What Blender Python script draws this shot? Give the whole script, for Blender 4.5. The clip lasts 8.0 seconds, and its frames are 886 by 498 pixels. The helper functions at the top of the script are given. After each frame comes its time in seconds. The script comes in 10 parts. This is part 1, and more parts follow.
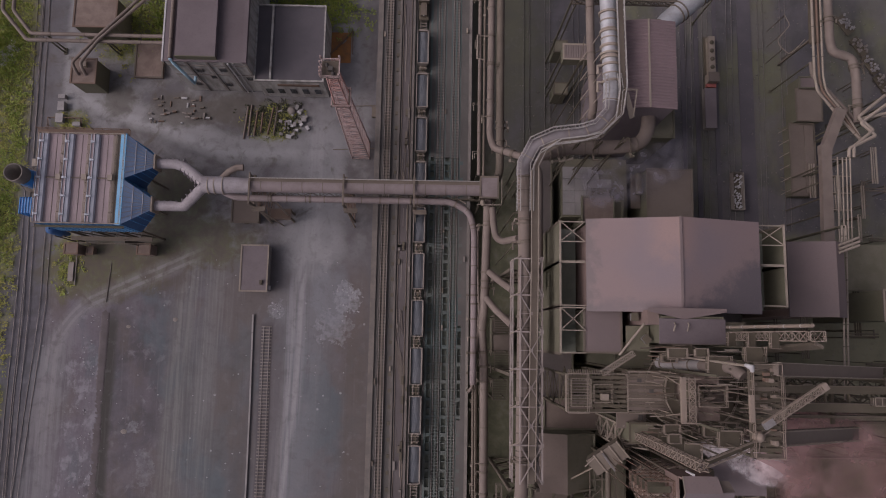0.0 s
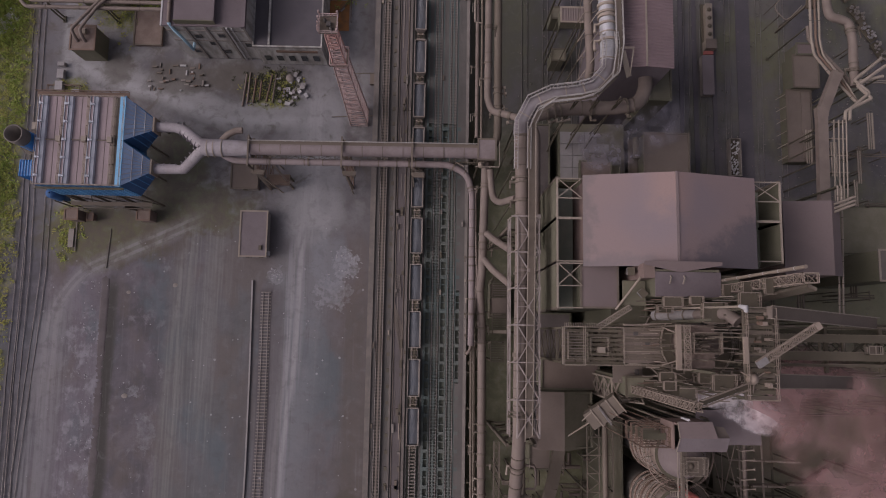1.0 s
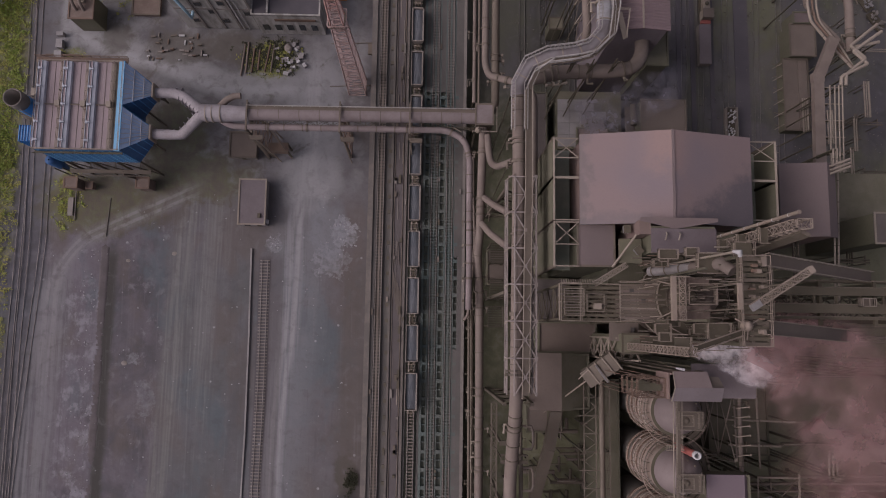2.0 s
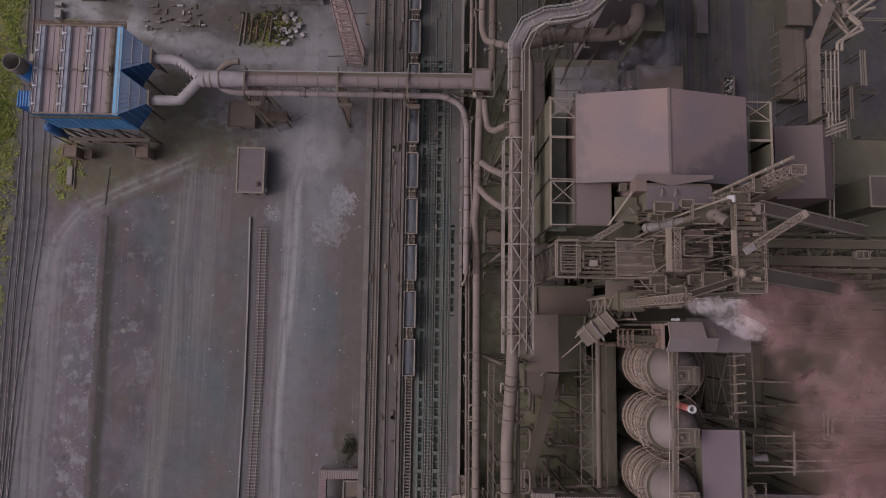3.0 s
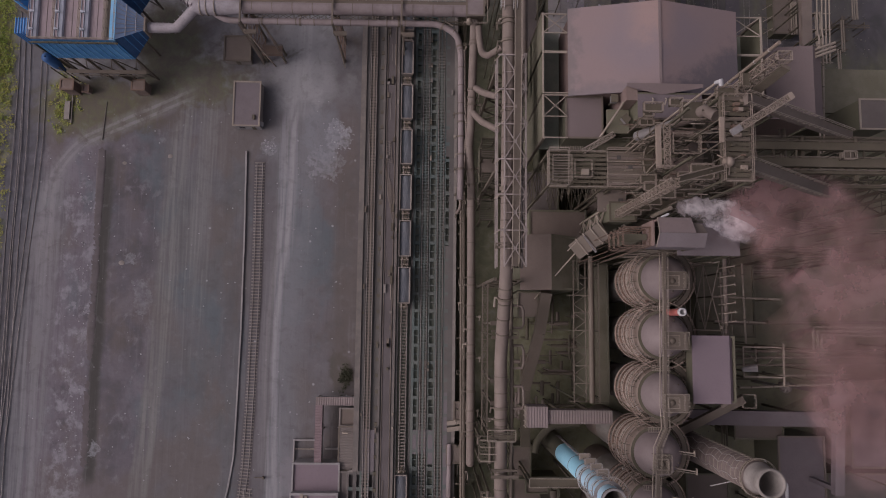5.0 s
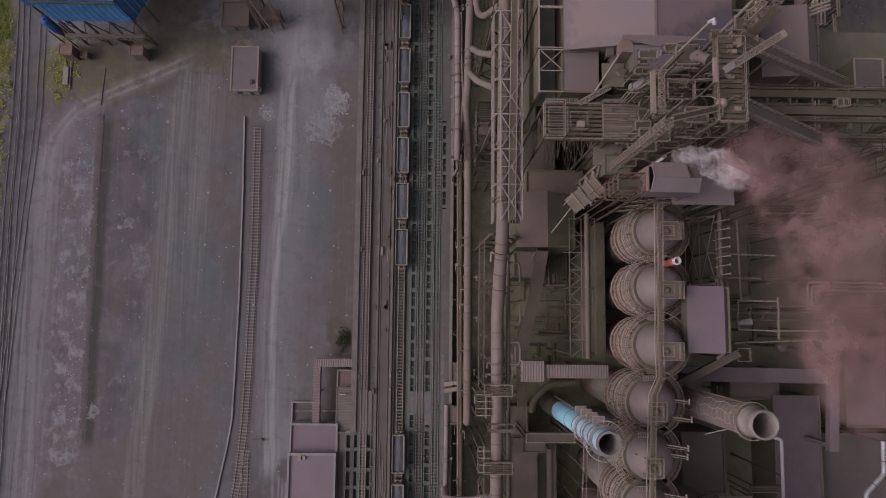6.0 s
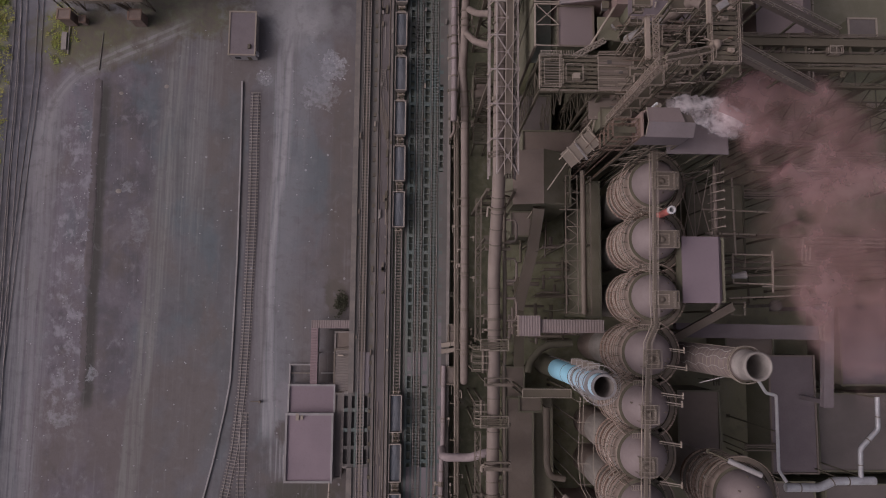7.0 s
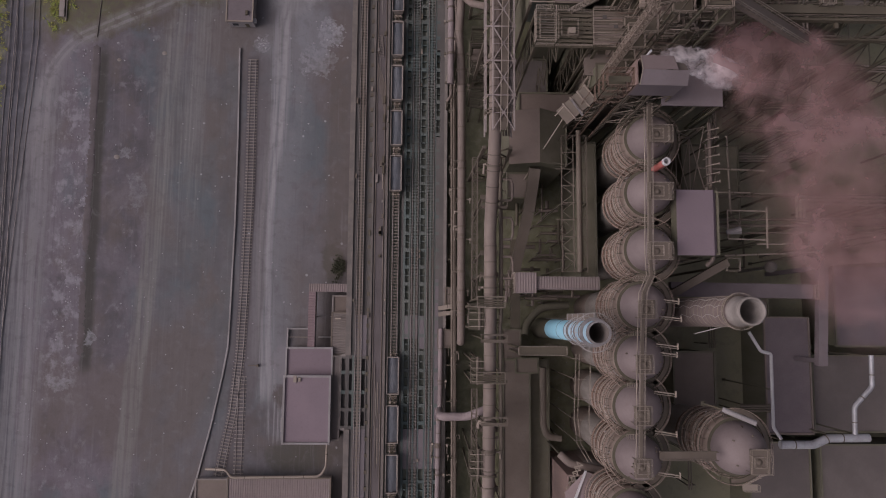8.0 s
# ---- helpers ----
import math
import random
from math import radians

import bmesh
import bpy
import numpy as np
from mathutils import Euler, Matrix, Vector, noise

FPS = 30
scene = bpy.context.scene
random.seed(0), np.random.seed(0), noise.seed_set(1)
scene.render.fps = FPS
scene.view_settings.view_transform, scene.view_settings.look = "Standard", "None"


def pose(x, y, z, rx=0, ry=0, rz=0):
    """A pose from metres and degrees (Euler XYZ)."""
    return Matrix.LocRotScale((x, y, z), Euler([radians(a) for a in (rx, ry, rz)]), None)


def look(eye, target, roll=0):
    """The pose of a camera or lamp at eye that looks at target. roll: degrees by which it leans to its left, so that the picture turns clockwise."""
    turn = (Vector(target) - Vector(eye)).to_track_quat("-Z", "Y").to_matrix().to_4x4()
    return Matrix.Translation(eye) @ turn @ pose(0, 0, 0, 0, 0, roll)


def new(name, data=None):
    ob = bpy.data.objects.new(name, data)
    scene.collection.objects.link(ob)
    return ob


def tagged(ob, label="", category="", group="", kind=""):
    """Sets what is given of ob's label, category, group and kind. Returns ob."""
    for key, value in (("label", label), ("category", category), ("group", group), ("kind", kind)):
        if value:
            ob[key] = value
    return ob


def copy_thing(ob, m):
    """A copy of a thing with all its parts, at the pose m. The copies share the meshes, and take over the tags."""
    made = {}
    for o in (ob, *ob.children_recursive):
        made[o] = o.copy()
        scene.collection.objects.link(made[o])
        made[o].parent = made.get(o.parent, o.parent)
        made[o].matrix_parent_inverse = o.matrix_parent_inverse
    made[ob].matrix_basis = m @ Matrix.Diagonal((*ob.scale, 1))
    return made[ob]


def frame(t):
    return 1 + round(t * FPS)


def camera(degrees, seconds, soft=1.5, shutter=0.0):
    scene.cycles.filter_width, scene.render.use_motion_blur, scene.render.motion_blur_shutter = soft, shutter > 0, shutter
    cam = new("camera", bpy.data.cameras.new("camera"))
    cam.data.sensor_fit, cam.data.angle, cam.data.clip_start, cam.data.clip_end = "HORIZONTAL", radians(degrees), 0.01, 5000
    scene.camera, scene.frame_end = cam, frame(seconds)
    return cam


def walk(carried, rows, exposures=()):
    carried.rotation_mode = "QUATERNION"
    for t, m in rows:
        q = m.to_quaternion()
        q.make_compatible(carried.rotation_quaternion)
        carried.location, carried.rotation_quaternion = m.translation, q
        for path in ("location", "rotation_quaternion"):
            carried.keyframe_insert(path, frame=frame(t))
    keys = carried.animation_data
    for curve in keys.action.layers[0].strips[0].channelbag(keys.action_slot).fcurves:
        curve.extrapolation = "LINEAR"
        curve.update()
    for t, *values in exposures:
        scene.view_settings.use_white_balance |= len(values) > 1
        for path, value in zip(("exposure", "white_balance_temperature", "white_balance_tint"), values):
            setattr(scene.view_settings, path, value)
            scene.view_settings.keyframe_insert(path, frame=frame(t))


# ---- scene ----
cam = camera(66.0, 8.0, 1.0)
PATH = [
    (0, 0.117, -0.708, 185.328, 7.270, -1.040, 0.989),
    (0.5, 0.413, -4.780, 185.310, 7.052, -1.032, 0.950),
    (1, 0.714, -8.678, 185.290, 6.857, -1.028, 0.911),
    (1.5, 1.019, -12.491, 185.268, 6.682, -1.028, 0.872),
    (2, 1.328, -16.296, 185.244, 6.526, -1.032, 0.835),
    (2.5, 1.640, -20.153, 185.217, 6.389, -1.039, 0.798),
    (3, 1.954, -24.110, 185.188, 6.270, -1.051, 0.761),
    (3.5, 2.268, -28.204, 185.157, 6.166, -1.066, 0.726),
    (4, 2.582, -32.453, 185.124, 6.078, -1.085, 0.691),
    (4.5, 2.895, -36.867, 185.088, 6.004, -1.108, 0.657),
    (5, 3.206, -41.438, 185.050, 5.942, -1.134, 0.624),
    (5.5, 3.514, -46.147, 185.010, 5.892, -1.165, 0.591),
    (6, 3.818, -50.961, 184.967, 5.853, -1.199, 0.560),
    (6.5, 4.118, -55.832, 184.922, 5.823, -1.237, 0.529),
    (7, 4.411, -60.701, 184.875, 5.802, -1.279, 0.498),
    (7.5, 4.698, -65.493, 184.826, 5.788, -1.325, 0.468),
    (8, 4.977, -70.120, 184.775, 5.780, -1.375, 0.440),
]
walk(cam, [(t, pose(x, y, z, rx, ry, rz)) for t, x, y, z, rx, ry, rz in PATH], [(0, -0.17, 6050, 21), (8, -0.17, 6050, 21)])

# ---- world and light ----
world = bpy.data.worlds.new("overcast_evening")
scene.world = world
world.use_nodes = True
wn = world.node_tree.nodes
sky = wn.new("ShaderNodeTexSky")
sky.sky_type, sky.sun_disc = "NISHITA", False
sky.sun_elevation, sky.sun_rotation = radians(42), radians(262)
sky.air_density, sky.dust_density, sky.ozone_density = 0.7, 8.0, 0.3
wn["Background"].inputs["Strength"].default_value = 0.122
grey = wn.new("ShaderNodeHueSaturation")
grey.inputs["Saturation"].default_value = 0.42
world.node_tree.links.new(sky.outputs["Color"], grey.inputs["Color"])
world.node_tree.links.new(grey.outputs["Color"], wn["Background"].inputs["Color"])
sun_data = bpy.data.lights.new("sun", "SUN")
sun_data.energy, sun_data.angle, sun_data.color = 0.18, radians(60), (1.0, 0.80, 0.72)
sun = new("sun", sun_data)
sun.matrix_world = look((-200, -28, 182), (0, 0, 0))


# ---- materials ----
class Nodes:
    """Short hand for building node trees by arithmetic."""

    def __init__(self, name):
        self.mat = bpy.data.materials.new(name)
        self.mat.use_nodes = True
        self.tree = self.mat.node_tree
        self.bsdf = self.tree.nodes["Principled BSDF"]
        geo = self.tree.nodes.new("ShaderNodeNewGeometry")
        self.pos, self.normal, self.island = geo.outputs["Position"], geo.outputs["Normal"], geo.outputs["Random Per Island"]
        self.random = self.tree.nodes.new("ShaderNodeObjectInfo").outputs["Random"]

    def put(self, socket, value):
        if isinstance(value, bpy.types.NodeSocket):
            self.tree.links.new(value, socket)
        elif isinstance(value, tuple) and len(value) == 3 and socket.type == "RGBA":
            socket.default_value = (*value, 1)
        else:
            socket.default_value = value

    def math(self, op, a, b=0.0, c=0.0, clamp=False):
        n = self.tree.nodes.new("ShaderNodeMath")
        n.operation, n.use_clamp = op, clamp
        for s, v in zip(n.inputs, (a, b, c)):
            self.put(s, v)
        return n.outputs[0]

    def add(self, a, b):
        return self.math("ADD", a, b)

    def mul(self, a, b):
        return self.math("MULTIPLY", a, b)

    def sub(self, a, b):
        return self.math("SUBTRACT", a, b)

    def step(self, a, lo, hi, to0=0.0, to1=1.0):
        n = self.tree.nodes.new("ShaderNodeMapRange")
        n.interpolation_type = "SMOOTHSTEP"
        for s, v in zip(n.inputs, (a, lo, hi, to0, to1)):
            self.put(s, v)
        return n.outputs[0]

    def noise(self, scale, detail=4.0, rough=0.6, stretch=None, vector=None, distort=0.0):
        n = self.tree.nodes.new("ShaderNodeTexNoise")
        vec = vector or self.pos
        if stretch:
            m = self.tree.nodes.new("ShaderNodeVectorMath")
            m.operation = "MULTIPLY"
            self.put(m.inputs[0], vec)
            m.inputs[1].default_value = stretch
            vec = m.outputs[0]
        self.put(n.inputs["Vector"], vec)
        n.inputs["Scale"].default_value, n.inputs["Detail"].default_value = scale, detail
        n.inputs["Roughness"].default_value, n.inputs["Distortion"].default_value = rough, distort
        return n.outputs["Fac"]

    def voronoi(self, scale, out="Distance"):
        n = self.tree.nodes.new("ShaderNodeTexVoronoi")
        self.put(n.inputs["Vector"], self.pos)
        n.inputs["Scale"].default_value = scale
        return n.outputs[out]

    def mix(self, fac, a, b):
        n = self.tree.nodes.new("ShaderNodeMix")
        n.data_type = "RGBA"
        self.put(n.inputs["Factor"], fac)
        self.put(n.inputs["A"], a)
        self.put(n.inputs["B"], b)
        return n.outputs["Result"] if n.outputs["Result"].type == "RGBA" else n.outputs[2]

    def xyz(self):
        n = self.tree.nodes.new("ShaderNodeSeparateXYZ")
        self.put(n.inputs[0], self.pos)
        return n.outputs

    def up(self):
        n = self.tree.nodes.new("ShaderNodeSeparateXYZ")
        self.put(n.inputs[0], self.normal)
        return n.outputs["Z"]

    def done(self, colour, rough=0.8, bump=None, strength=0.3, distance=0.1, metal=0.0, spec=0.3):
        self.put(self.bsdf.inputs["Base Color"], colour)
        self.put(self.bsdf.inputs["Roughness"], rough)
        self.put(self.bsdf.inputs["Metallic"], metal)
        self.put(self.bsdf.inputs["Specular IOR Level"], spec)
        if bump is not None:
            n = self.tree.nodes.new("ShaderNodeBump")
            n.inputs["Strength"].default_value, n.inputs["Distance"].default_value = strength, distance
            self.put(n.inputs["Height"], bump)
            self.put(self.bsdf.inputs["Normal"], n.outputs[0])
        return self.mat


DUST = (0.172, 0.129, 0.103)


def worn(name, c1, c2, rough=0.75, metal=0.0, dust=0.5, large=0.12, fine=2.0, bump=0.25, streak=False, ribs=None, spread=0.12, dust_colour=DUST):
    """Painted or bare surface with patches, grain and settled works dust on its upper faces. ribs: (axis, spacing)."""
    n = Nodes(name)
    big = n.noise(large, 5, 0.62, (1, 1, 0.25) if streak else None)
    grain = n.noise(fine, 5, 0.7)
    col = n.mix(n.step(big, 0.38, 0.66), c1, c2)
    col = n.mix(n.mul(n.step(grain, 0.5, 0.8), 0.45), col, tuple(0.55 * v for v in c1))
    settled = n.mul(n.step(n.up(), 0.1, 0.9), n.step(n.add(n.mul(big, 0.6), n.mul(grain, 0.5)), 0.3, 0.75, 0.35, 1.0))
    col = n.mix(n.mul(settled, dust), col, dust_colour)
    shade = n.add(1 - spread / 2, n.mul(n.sub(n.random, 0.5), spread))
    v = n.tree.nodes.new("ShaderNodeHueSaturation")
    n.put(v.inputs["Value"], shade)
    n.put(v.inputs["Color"], col)
    height = grain
    if ribs:
        axis, gap = ribs
        height = n.add(n.mul(grain, 0.25), n.math("PINGPONG", n.xyz()["XYZ".index(axis)], gap / 2))
        return n.done(v.outputs[0], rough, height, 0.9, 0.35, metal)
    return n.done(v.outputs[0], rough, height, bump, 0.08, metal)


STEEL_DARK = worn("dark_steel", (0.092, 0.075, 0.051), (0.115, 0.094, 0.066), 0.75, dust=0.35, dust_colour=(0.098, 0.076, 0.056))
STEEL_PALE = worn("dusty_pale_steel", (0.250, 0.202, 0.158), (0.300, 0.245, 0.195), 0.7, dust=0.2, dust_colour=(0.26, 0.2, 0.17))
STEEL_MID = worn("dusty_steel", (0.108, 0.086, 0.064), (0.140, 0.113, 0.086), 0.7, dust=0.45)
STEEL_TOP = worn("furnace_dust_steel", (0.235, 0.182, 0.142), (0.285, 0.225, 0.178), 0.75, dust=0.25, dust_colour=(0.24, 0.18, 0.152))
STEEL_RUST = worn("rusted_steel", (0.168, 0.105, 0.075), (0.128, 0.085, 0.063), 0.85, dust=0.35)
PIPE_PINK = worn("dust_coated_pipe", (0.162, 0.125, 0.105), (0.208, 0.163, 0.138), 0.7, dust=0.35, large=0.25)
PIPE_SILVER = worn("aluminium_cladding", (0.29, 0.265, 0.255), (0.215, 0.19, 0.18), 0.5, metal=0.35, dust=0.25, large=0.3)
PIPE_BLUE = worn("pale_blue_paint", (0.42, 0.60, 0.70), (0.34, 0.50, 0.60), 0.6, dust=0.15)
CHIMNEY_BLUE = worn("sky_blue_chimney_paint", (0.27, 0.53, 0.64), (0.33, 0.58, 0.68), 0.6, dust=0.05, fine=4.0)
CHIMNEY_BRICK = worn("pale_lined_chimney", (0.165, 0.125, 0.112), (0.215, 0.165, 0.148), 0.8, dust=0.2, large=0.4)
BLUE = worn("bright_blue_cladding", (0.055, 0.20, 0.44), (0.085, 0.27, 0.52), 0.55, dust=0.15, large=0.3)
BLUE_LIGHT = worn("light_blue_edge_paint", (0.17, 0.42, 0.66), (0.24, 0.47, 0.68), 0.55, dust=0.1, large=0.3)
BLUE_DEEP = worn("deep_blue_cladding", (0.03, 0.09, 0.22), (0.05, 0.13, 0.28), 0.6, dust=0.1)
BLUE_GREY = worn("pale_blue_hopper_plate", (0.400, 0.510, 0.700), (0.330, 0.430, 0.620), 0.6, dust=0.12)
ROOF_FILTER = worn("filter_roof_plate", (0.30, 0.23, 0.235), (0.255, 0.20, 0.205), 0.75, dust=0.35, dust_colour=(0.24, 0.18, 0.175))
ROOF_PINK = worn("pale_dusty_sheet_roof", (0.192, 0.143, 0.135), (0.16, 0.122, 0.117), 0.75, dust=0.25, large=0.06, dust_colour=(0.20, 0.15, 0.14))
def patchy_roof():
    n = Nodes("patchy_pale_sheet_roof")
    x, y, _ = n.xyz()
    big, mid, fine = n.noise(0.04, 3, 0.5), n.noise(0.35, 5, 0.65), n.noise(2.2, 4, 0.6)
    col = n.mix(n.step(big, 0.38, 0.62), (0.212, 0.152, 0.144), (0.19, 0.146, 0.15))
    # darker lilac-grey on the east slope, behind a ragged diagonal
    east_dark = n.step(n.add(n.sub(n.mul(x, 0.06), n.mul(y, 0.085)), n.mul(n.sub(mid, 0.5), 1.1)), 2.35, 2.85)
    east_dark = n.mul(east_dark, n.step(x, 48.6, 49.6))
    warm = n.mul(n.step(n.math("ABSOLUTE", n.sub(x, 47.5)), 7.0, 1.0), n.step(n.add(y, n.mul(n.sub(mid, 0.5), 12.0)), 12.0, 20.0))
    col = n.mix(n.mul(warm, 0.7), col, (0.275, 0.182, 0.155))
    col = n.mix(n.mul(east_dark, 0.9), col, (0.108, 0.09, 0.096))
    foot = n.step(n.add(y, n.mul(n.sub(mid, 0.5), 7.0)), 7.6, 5.2)
    col = n.mix(n.mul(n.mul(foot, n.step(x, 46, 44)), 0.5), col, (0.13, 0.112, 0.112))
    edge = n.step(n.add(n.sub(x, 31.5), n.mul(n.sub(mid, 0.5), 9.0)), 2.4, 0.2)
    col = n.mix(n.mul(edge, 0.6), col, (0.13, 0.112, 0.105))
    col = n.mix(n.mul(n.step(fine, 0.5, 0.8), 0.3), col, (0.17, 0.13, 0.122))
    return n.done(col, 0.6, n.add(fine, n.mul(mid, 0.6)), 0.35, 0.1)


ROOF_PATCHY = patchy_roof()
ROOF_RIBX = worn("ribbed_pink_roof", (0.215, 0.148, 0.152), (0.185, 0.128, 0.132), 0.75, dust=0.15, ribs=("Y", 0.7))
ROOF_RIBG = worn("ribbed_dun_roof", (0.165, 0.137, 0.122), (0.138, 0.114, 0.1), 0.75, dust=0.2, ribs=("Y", 0.7))
ROOF_RIBY = worn("ribbed_grey_roof", (0.20, 0.155, 0.145), (0.165, 0.13, 0.122), 0.75, dust=0.2, ribs=("X", 0.6))
ROOF_MID = worn("dusty_felt_roof", (0.168, 0.132, 0.110), (0.133, 0.105, 0.088), 0.85, dust=0.3, large=0.1)
ROOF_DARK = worn("dark_felt_roof", (0.135, 0.122, 0.082), (0.17, 0.15, 0.108), 0.85, dust=0.12, large=0.15)
ROOF_UMBER = worn("umber_felt_roof", (0.118, 0.092, 0.074), (0.148, 0.117, 0.096), 0.9, dust=0.12, large=0.1)
BANK_BROWN = worn("crumbling_brown_slab", (0.122, 0.101, 0.1), (0.098, 0.081, 0.079), 0.95, dust=0.2, large=0.3, fine=1.6, bump=0.4, dust_colour=(0.12, 0.10, 0.095))
SHED_ROOF = worn("smoke_browned_sheet_roof", (0.168, 0.126, 0.104), (0.137, 0.103, 0.085), 0.85, dust=0.2, large=0.1)
ROOF_SMOKED = worn("smoked_brown_roof", (0.105, 0.087, 0.08), (0.13, 0.107, 0.098), 0.85, dust=0.15, large=0.1)
ROOF_MAUVE = worn("mauve_felt_roof", (0.125, 0.098, 0.103), (0.148, 0.118, 0.123), 0.85, dust=0.1, large=0.12)
CLAD_DULL = worn("dull_aluminium_cladding", (0.225, 0.2, 0.208), (0.18, 0.155, 0.16), 0.55, metal=0.2, dust=0.25, large=0.3)
ROOF_PLUM = worn("plum_dust_roof", (0.205, 0.152, 0.165), (0.178, 0.134, 0.146), 0.75, dust=0.15, large=0.06, dust_colour=(0.20, 0.15, 0.155))
ROOF_SLATE = worn("slate_grey_felt_roof", (0.082, 0.072, 0.08), (0.10, 0.088, 0.096), 0.85, dust=0.08, large=0.12)
RUBBLE = worn("pale_slag_stone", (0.36, 0.34, 0.345), (0.28, 0.26, 0.262), 0.95, dust=0.1, large=0.5, bump=0.1)
TRESTLE_GREY = worn("oily_trestle_concrete", (0.094, 0.085, 0.078), (0.122, 0.109, 0.10), 0.9, dust=0.12, large=0.12, fine=2.5)
SLAB_MAUVE = worn("mauve_dusted_slab", (0.104, 0.087, 0.085), (0.126, 0.106, 0.105), 0.9, dust=0.12, large=0.12, fine=2.5)
SLAB_PALE = worn("lilac_dusted_slab", (0.145, 0.122, 0.127), (0.17, 0.144, 0.15), 0.9, dust=0.12, large=0.12, fine=2.5)
HUT_ROOF = worn("grey_mauve_felt_roof", (0.155, 0.127, 0.132), (0.13, 0.106, 0.11), 0.85, dust=0.12, large=0.15)
ROOF_BROWN = worn("brown_littered_roof", (0.16, 0.115, 0.095), (0.21, 0.155, 0.13), 0.9, dust=0.2, large=0.4, fine=3.5)
WALL_GREY = worn("stained_grey_render", (0.42, 0.39, 0.36), (0.25, 0.228, 0.205), 0.9, dust=0.2, large=0.5, streak=True)
WALL_WARM = worn("dusty_sheet_wall", (0.24, 0.165, 0.14), (0.185, 0.13, 0.112), 0.8, dust=0.2, streak=True)
WALL_LILAC = worn("lilac_sheet_wall", (0.185, 0.15, 0.155), (0.152, 0.123, 0.127), 0.8, dust=0.2, streak=True)
# dark olive for walls that stand in shade: the shade is in the colour
WALL_DARK = worn("shade_dark_wall", (0.115, 0.106, 0.07), (0.145, 0.13, 0.092), 0.9, dust=0.15, streak=True)
CONCRETE = worn("dusty_concrete", (0.20, 0.172, 0.152), (0.255, 0.222, 0.20), 0.9, dust=0.25, large=0.3)
CONCRETE_DARK = worn("oily_concrete", (0.125, 0.11, 0.10), (0.17, 0.145, 0.13), 0.9, dust=0.25, large=0.3)
CONCRETE_PALE = worn("pale_concrete", (0.29, 0.265, 0.258), (0.235, 0.213, 0.205), 0.9, dust=0.15)
GREENISH = worn("verdigris_stained_steel", (0.078, 0.108, 0.102), (0.118, 0.128, 0.112), 0.85, dust=0.15, large=0.05)
RAIL = worn("rail_steel", (0.300, 0.265, 0.250), (0.230, 0.195, 0.180), 0.5, metal=0.4, dust=0.3)
TIMBER = worn("grey_timber", (0.18, 0.15, 0.127), (0.135, 0.112, 0.094), 0.9, dust=0.4, fine=3)
WAGON_STEEL = worn("wagon_rim_steel", (0.27, 0.23, 0.20), (0.20, 0.165, 0.145), 0.7, dust=0.4)
ORE = worn("blue_grey_ore", (0.098, 0.105, 0.118), (0.125, 0.13, 0.142), 0.95, dust=0.15, large=0.35, fine=2.5, bump=0.6)
SHELL_RUST = worn("rusty_stove_band", (0.21, 0.128, 0.092), (0.165, 0.105, 0.078), 0.85, dust=0.1, large=0.4, streak=True)
STOVE_RAIL = worn("salmon_dusted_handrail", (0.37, 0.275, 0.225), (0.30, 0.22, 0.175), 0.7, dust=0.15)
SHELL_CREAM = worn("cream_stove_band", (0.50, 0.43, 0.37), (0.35, 0.29, 0.245), 0.75, dust=0.15, large=0.5, streak=True)
DOME = worn("dust_coated_dome_plate", (0.200, 0.157, 0.150), (0.170, 0.132, 0.126), 0.7, dust=0.25, large=0.18)
SHELL = worn("stove_shell_plate", (0.195, 0.145, 0.116), (0.245, 0.19, 0.155), 0.75, dust=0.3, large=0.35, streak=True)
SHELL_PALE = worn("pale_stove_skirt", (0.32, 0.28, 0.248), (0.235, 0.2, 0.172), 0.75, dust=0.2, large=0.35, streak=True)
RED = worn("faded_red_paint", (0.50, 0.15, 0.12), (0.42, 0.13, 0.11), 0.6, dust=0.1)
RED_PALE = worn("faded_salmon_paint", (0.52, 0.30, 0.26), (0.42, 0.24, 0.21), 0.7, dust=0.2)
TOWER_PINK = worn("weathered_red_and_white_paint", (0.44, 0.33, 0.305), (0.36, 0.235, 0.21), 0.7, dust=0.1, large=0.5)
WHITE = worn("dusty_white_paint", (0.50, 0.475, 0.47), (0.42, 0.395, 0.385), 0.7, dust=0.1)
RUST = worn("orange_rust_stain", (0.34, 0.15, 0.05), (0.22, 0.11, 0.05), 0.95, dust=0.1, large=0.4)
SOOT = worn("sooty_flue_lining", (0.080, 0.070, 0.064), (0.112, 0.096, 0.088), 0.95, dust=0.05)
GLASS_DIRTY = worn("dirty_window_glass", (0.035, 0.04, 0.045), (0.06, 0.06, 0.06), 0.25, dust=0.05)
GRASS_BLADE = worn("rough_grass", (0.255, 0.265, 0.060), (0.340, 0.305, 0.090), 0.95, dust=0.05, large=0.2, fine=1.5, spread=0.3)
BUSH_LEAF = worn("shrub_leaves", (0.200, 0.255, 0.050), (0.320, 0.340, 0.080), 0.9, dust=0.05, large=0.6, spread=0.3)
RAIL_PALE = worn("galvanised_handrail", (0.40, 0.365, 0.34), (0.32, 0.285, 0.26), 0.55, dust=0.15)
CLAD = worn("bright_aluminium_cladding", (0.46, 0.45, 0.46), (0.36, 0.345, 0.345), 0.5, metal=0.3, dust=0.2, large=0.3)
# oily grating; also on legs and supports, their shade put into the colour
DECK_DARK = worn("oily_grating_shaded_legs", (0.088, 0.077, 0.051), (0.108, 0.094, 0.066), 0.85, dust=0.2, dust_colour=(0.09, 0.075, 0.058))
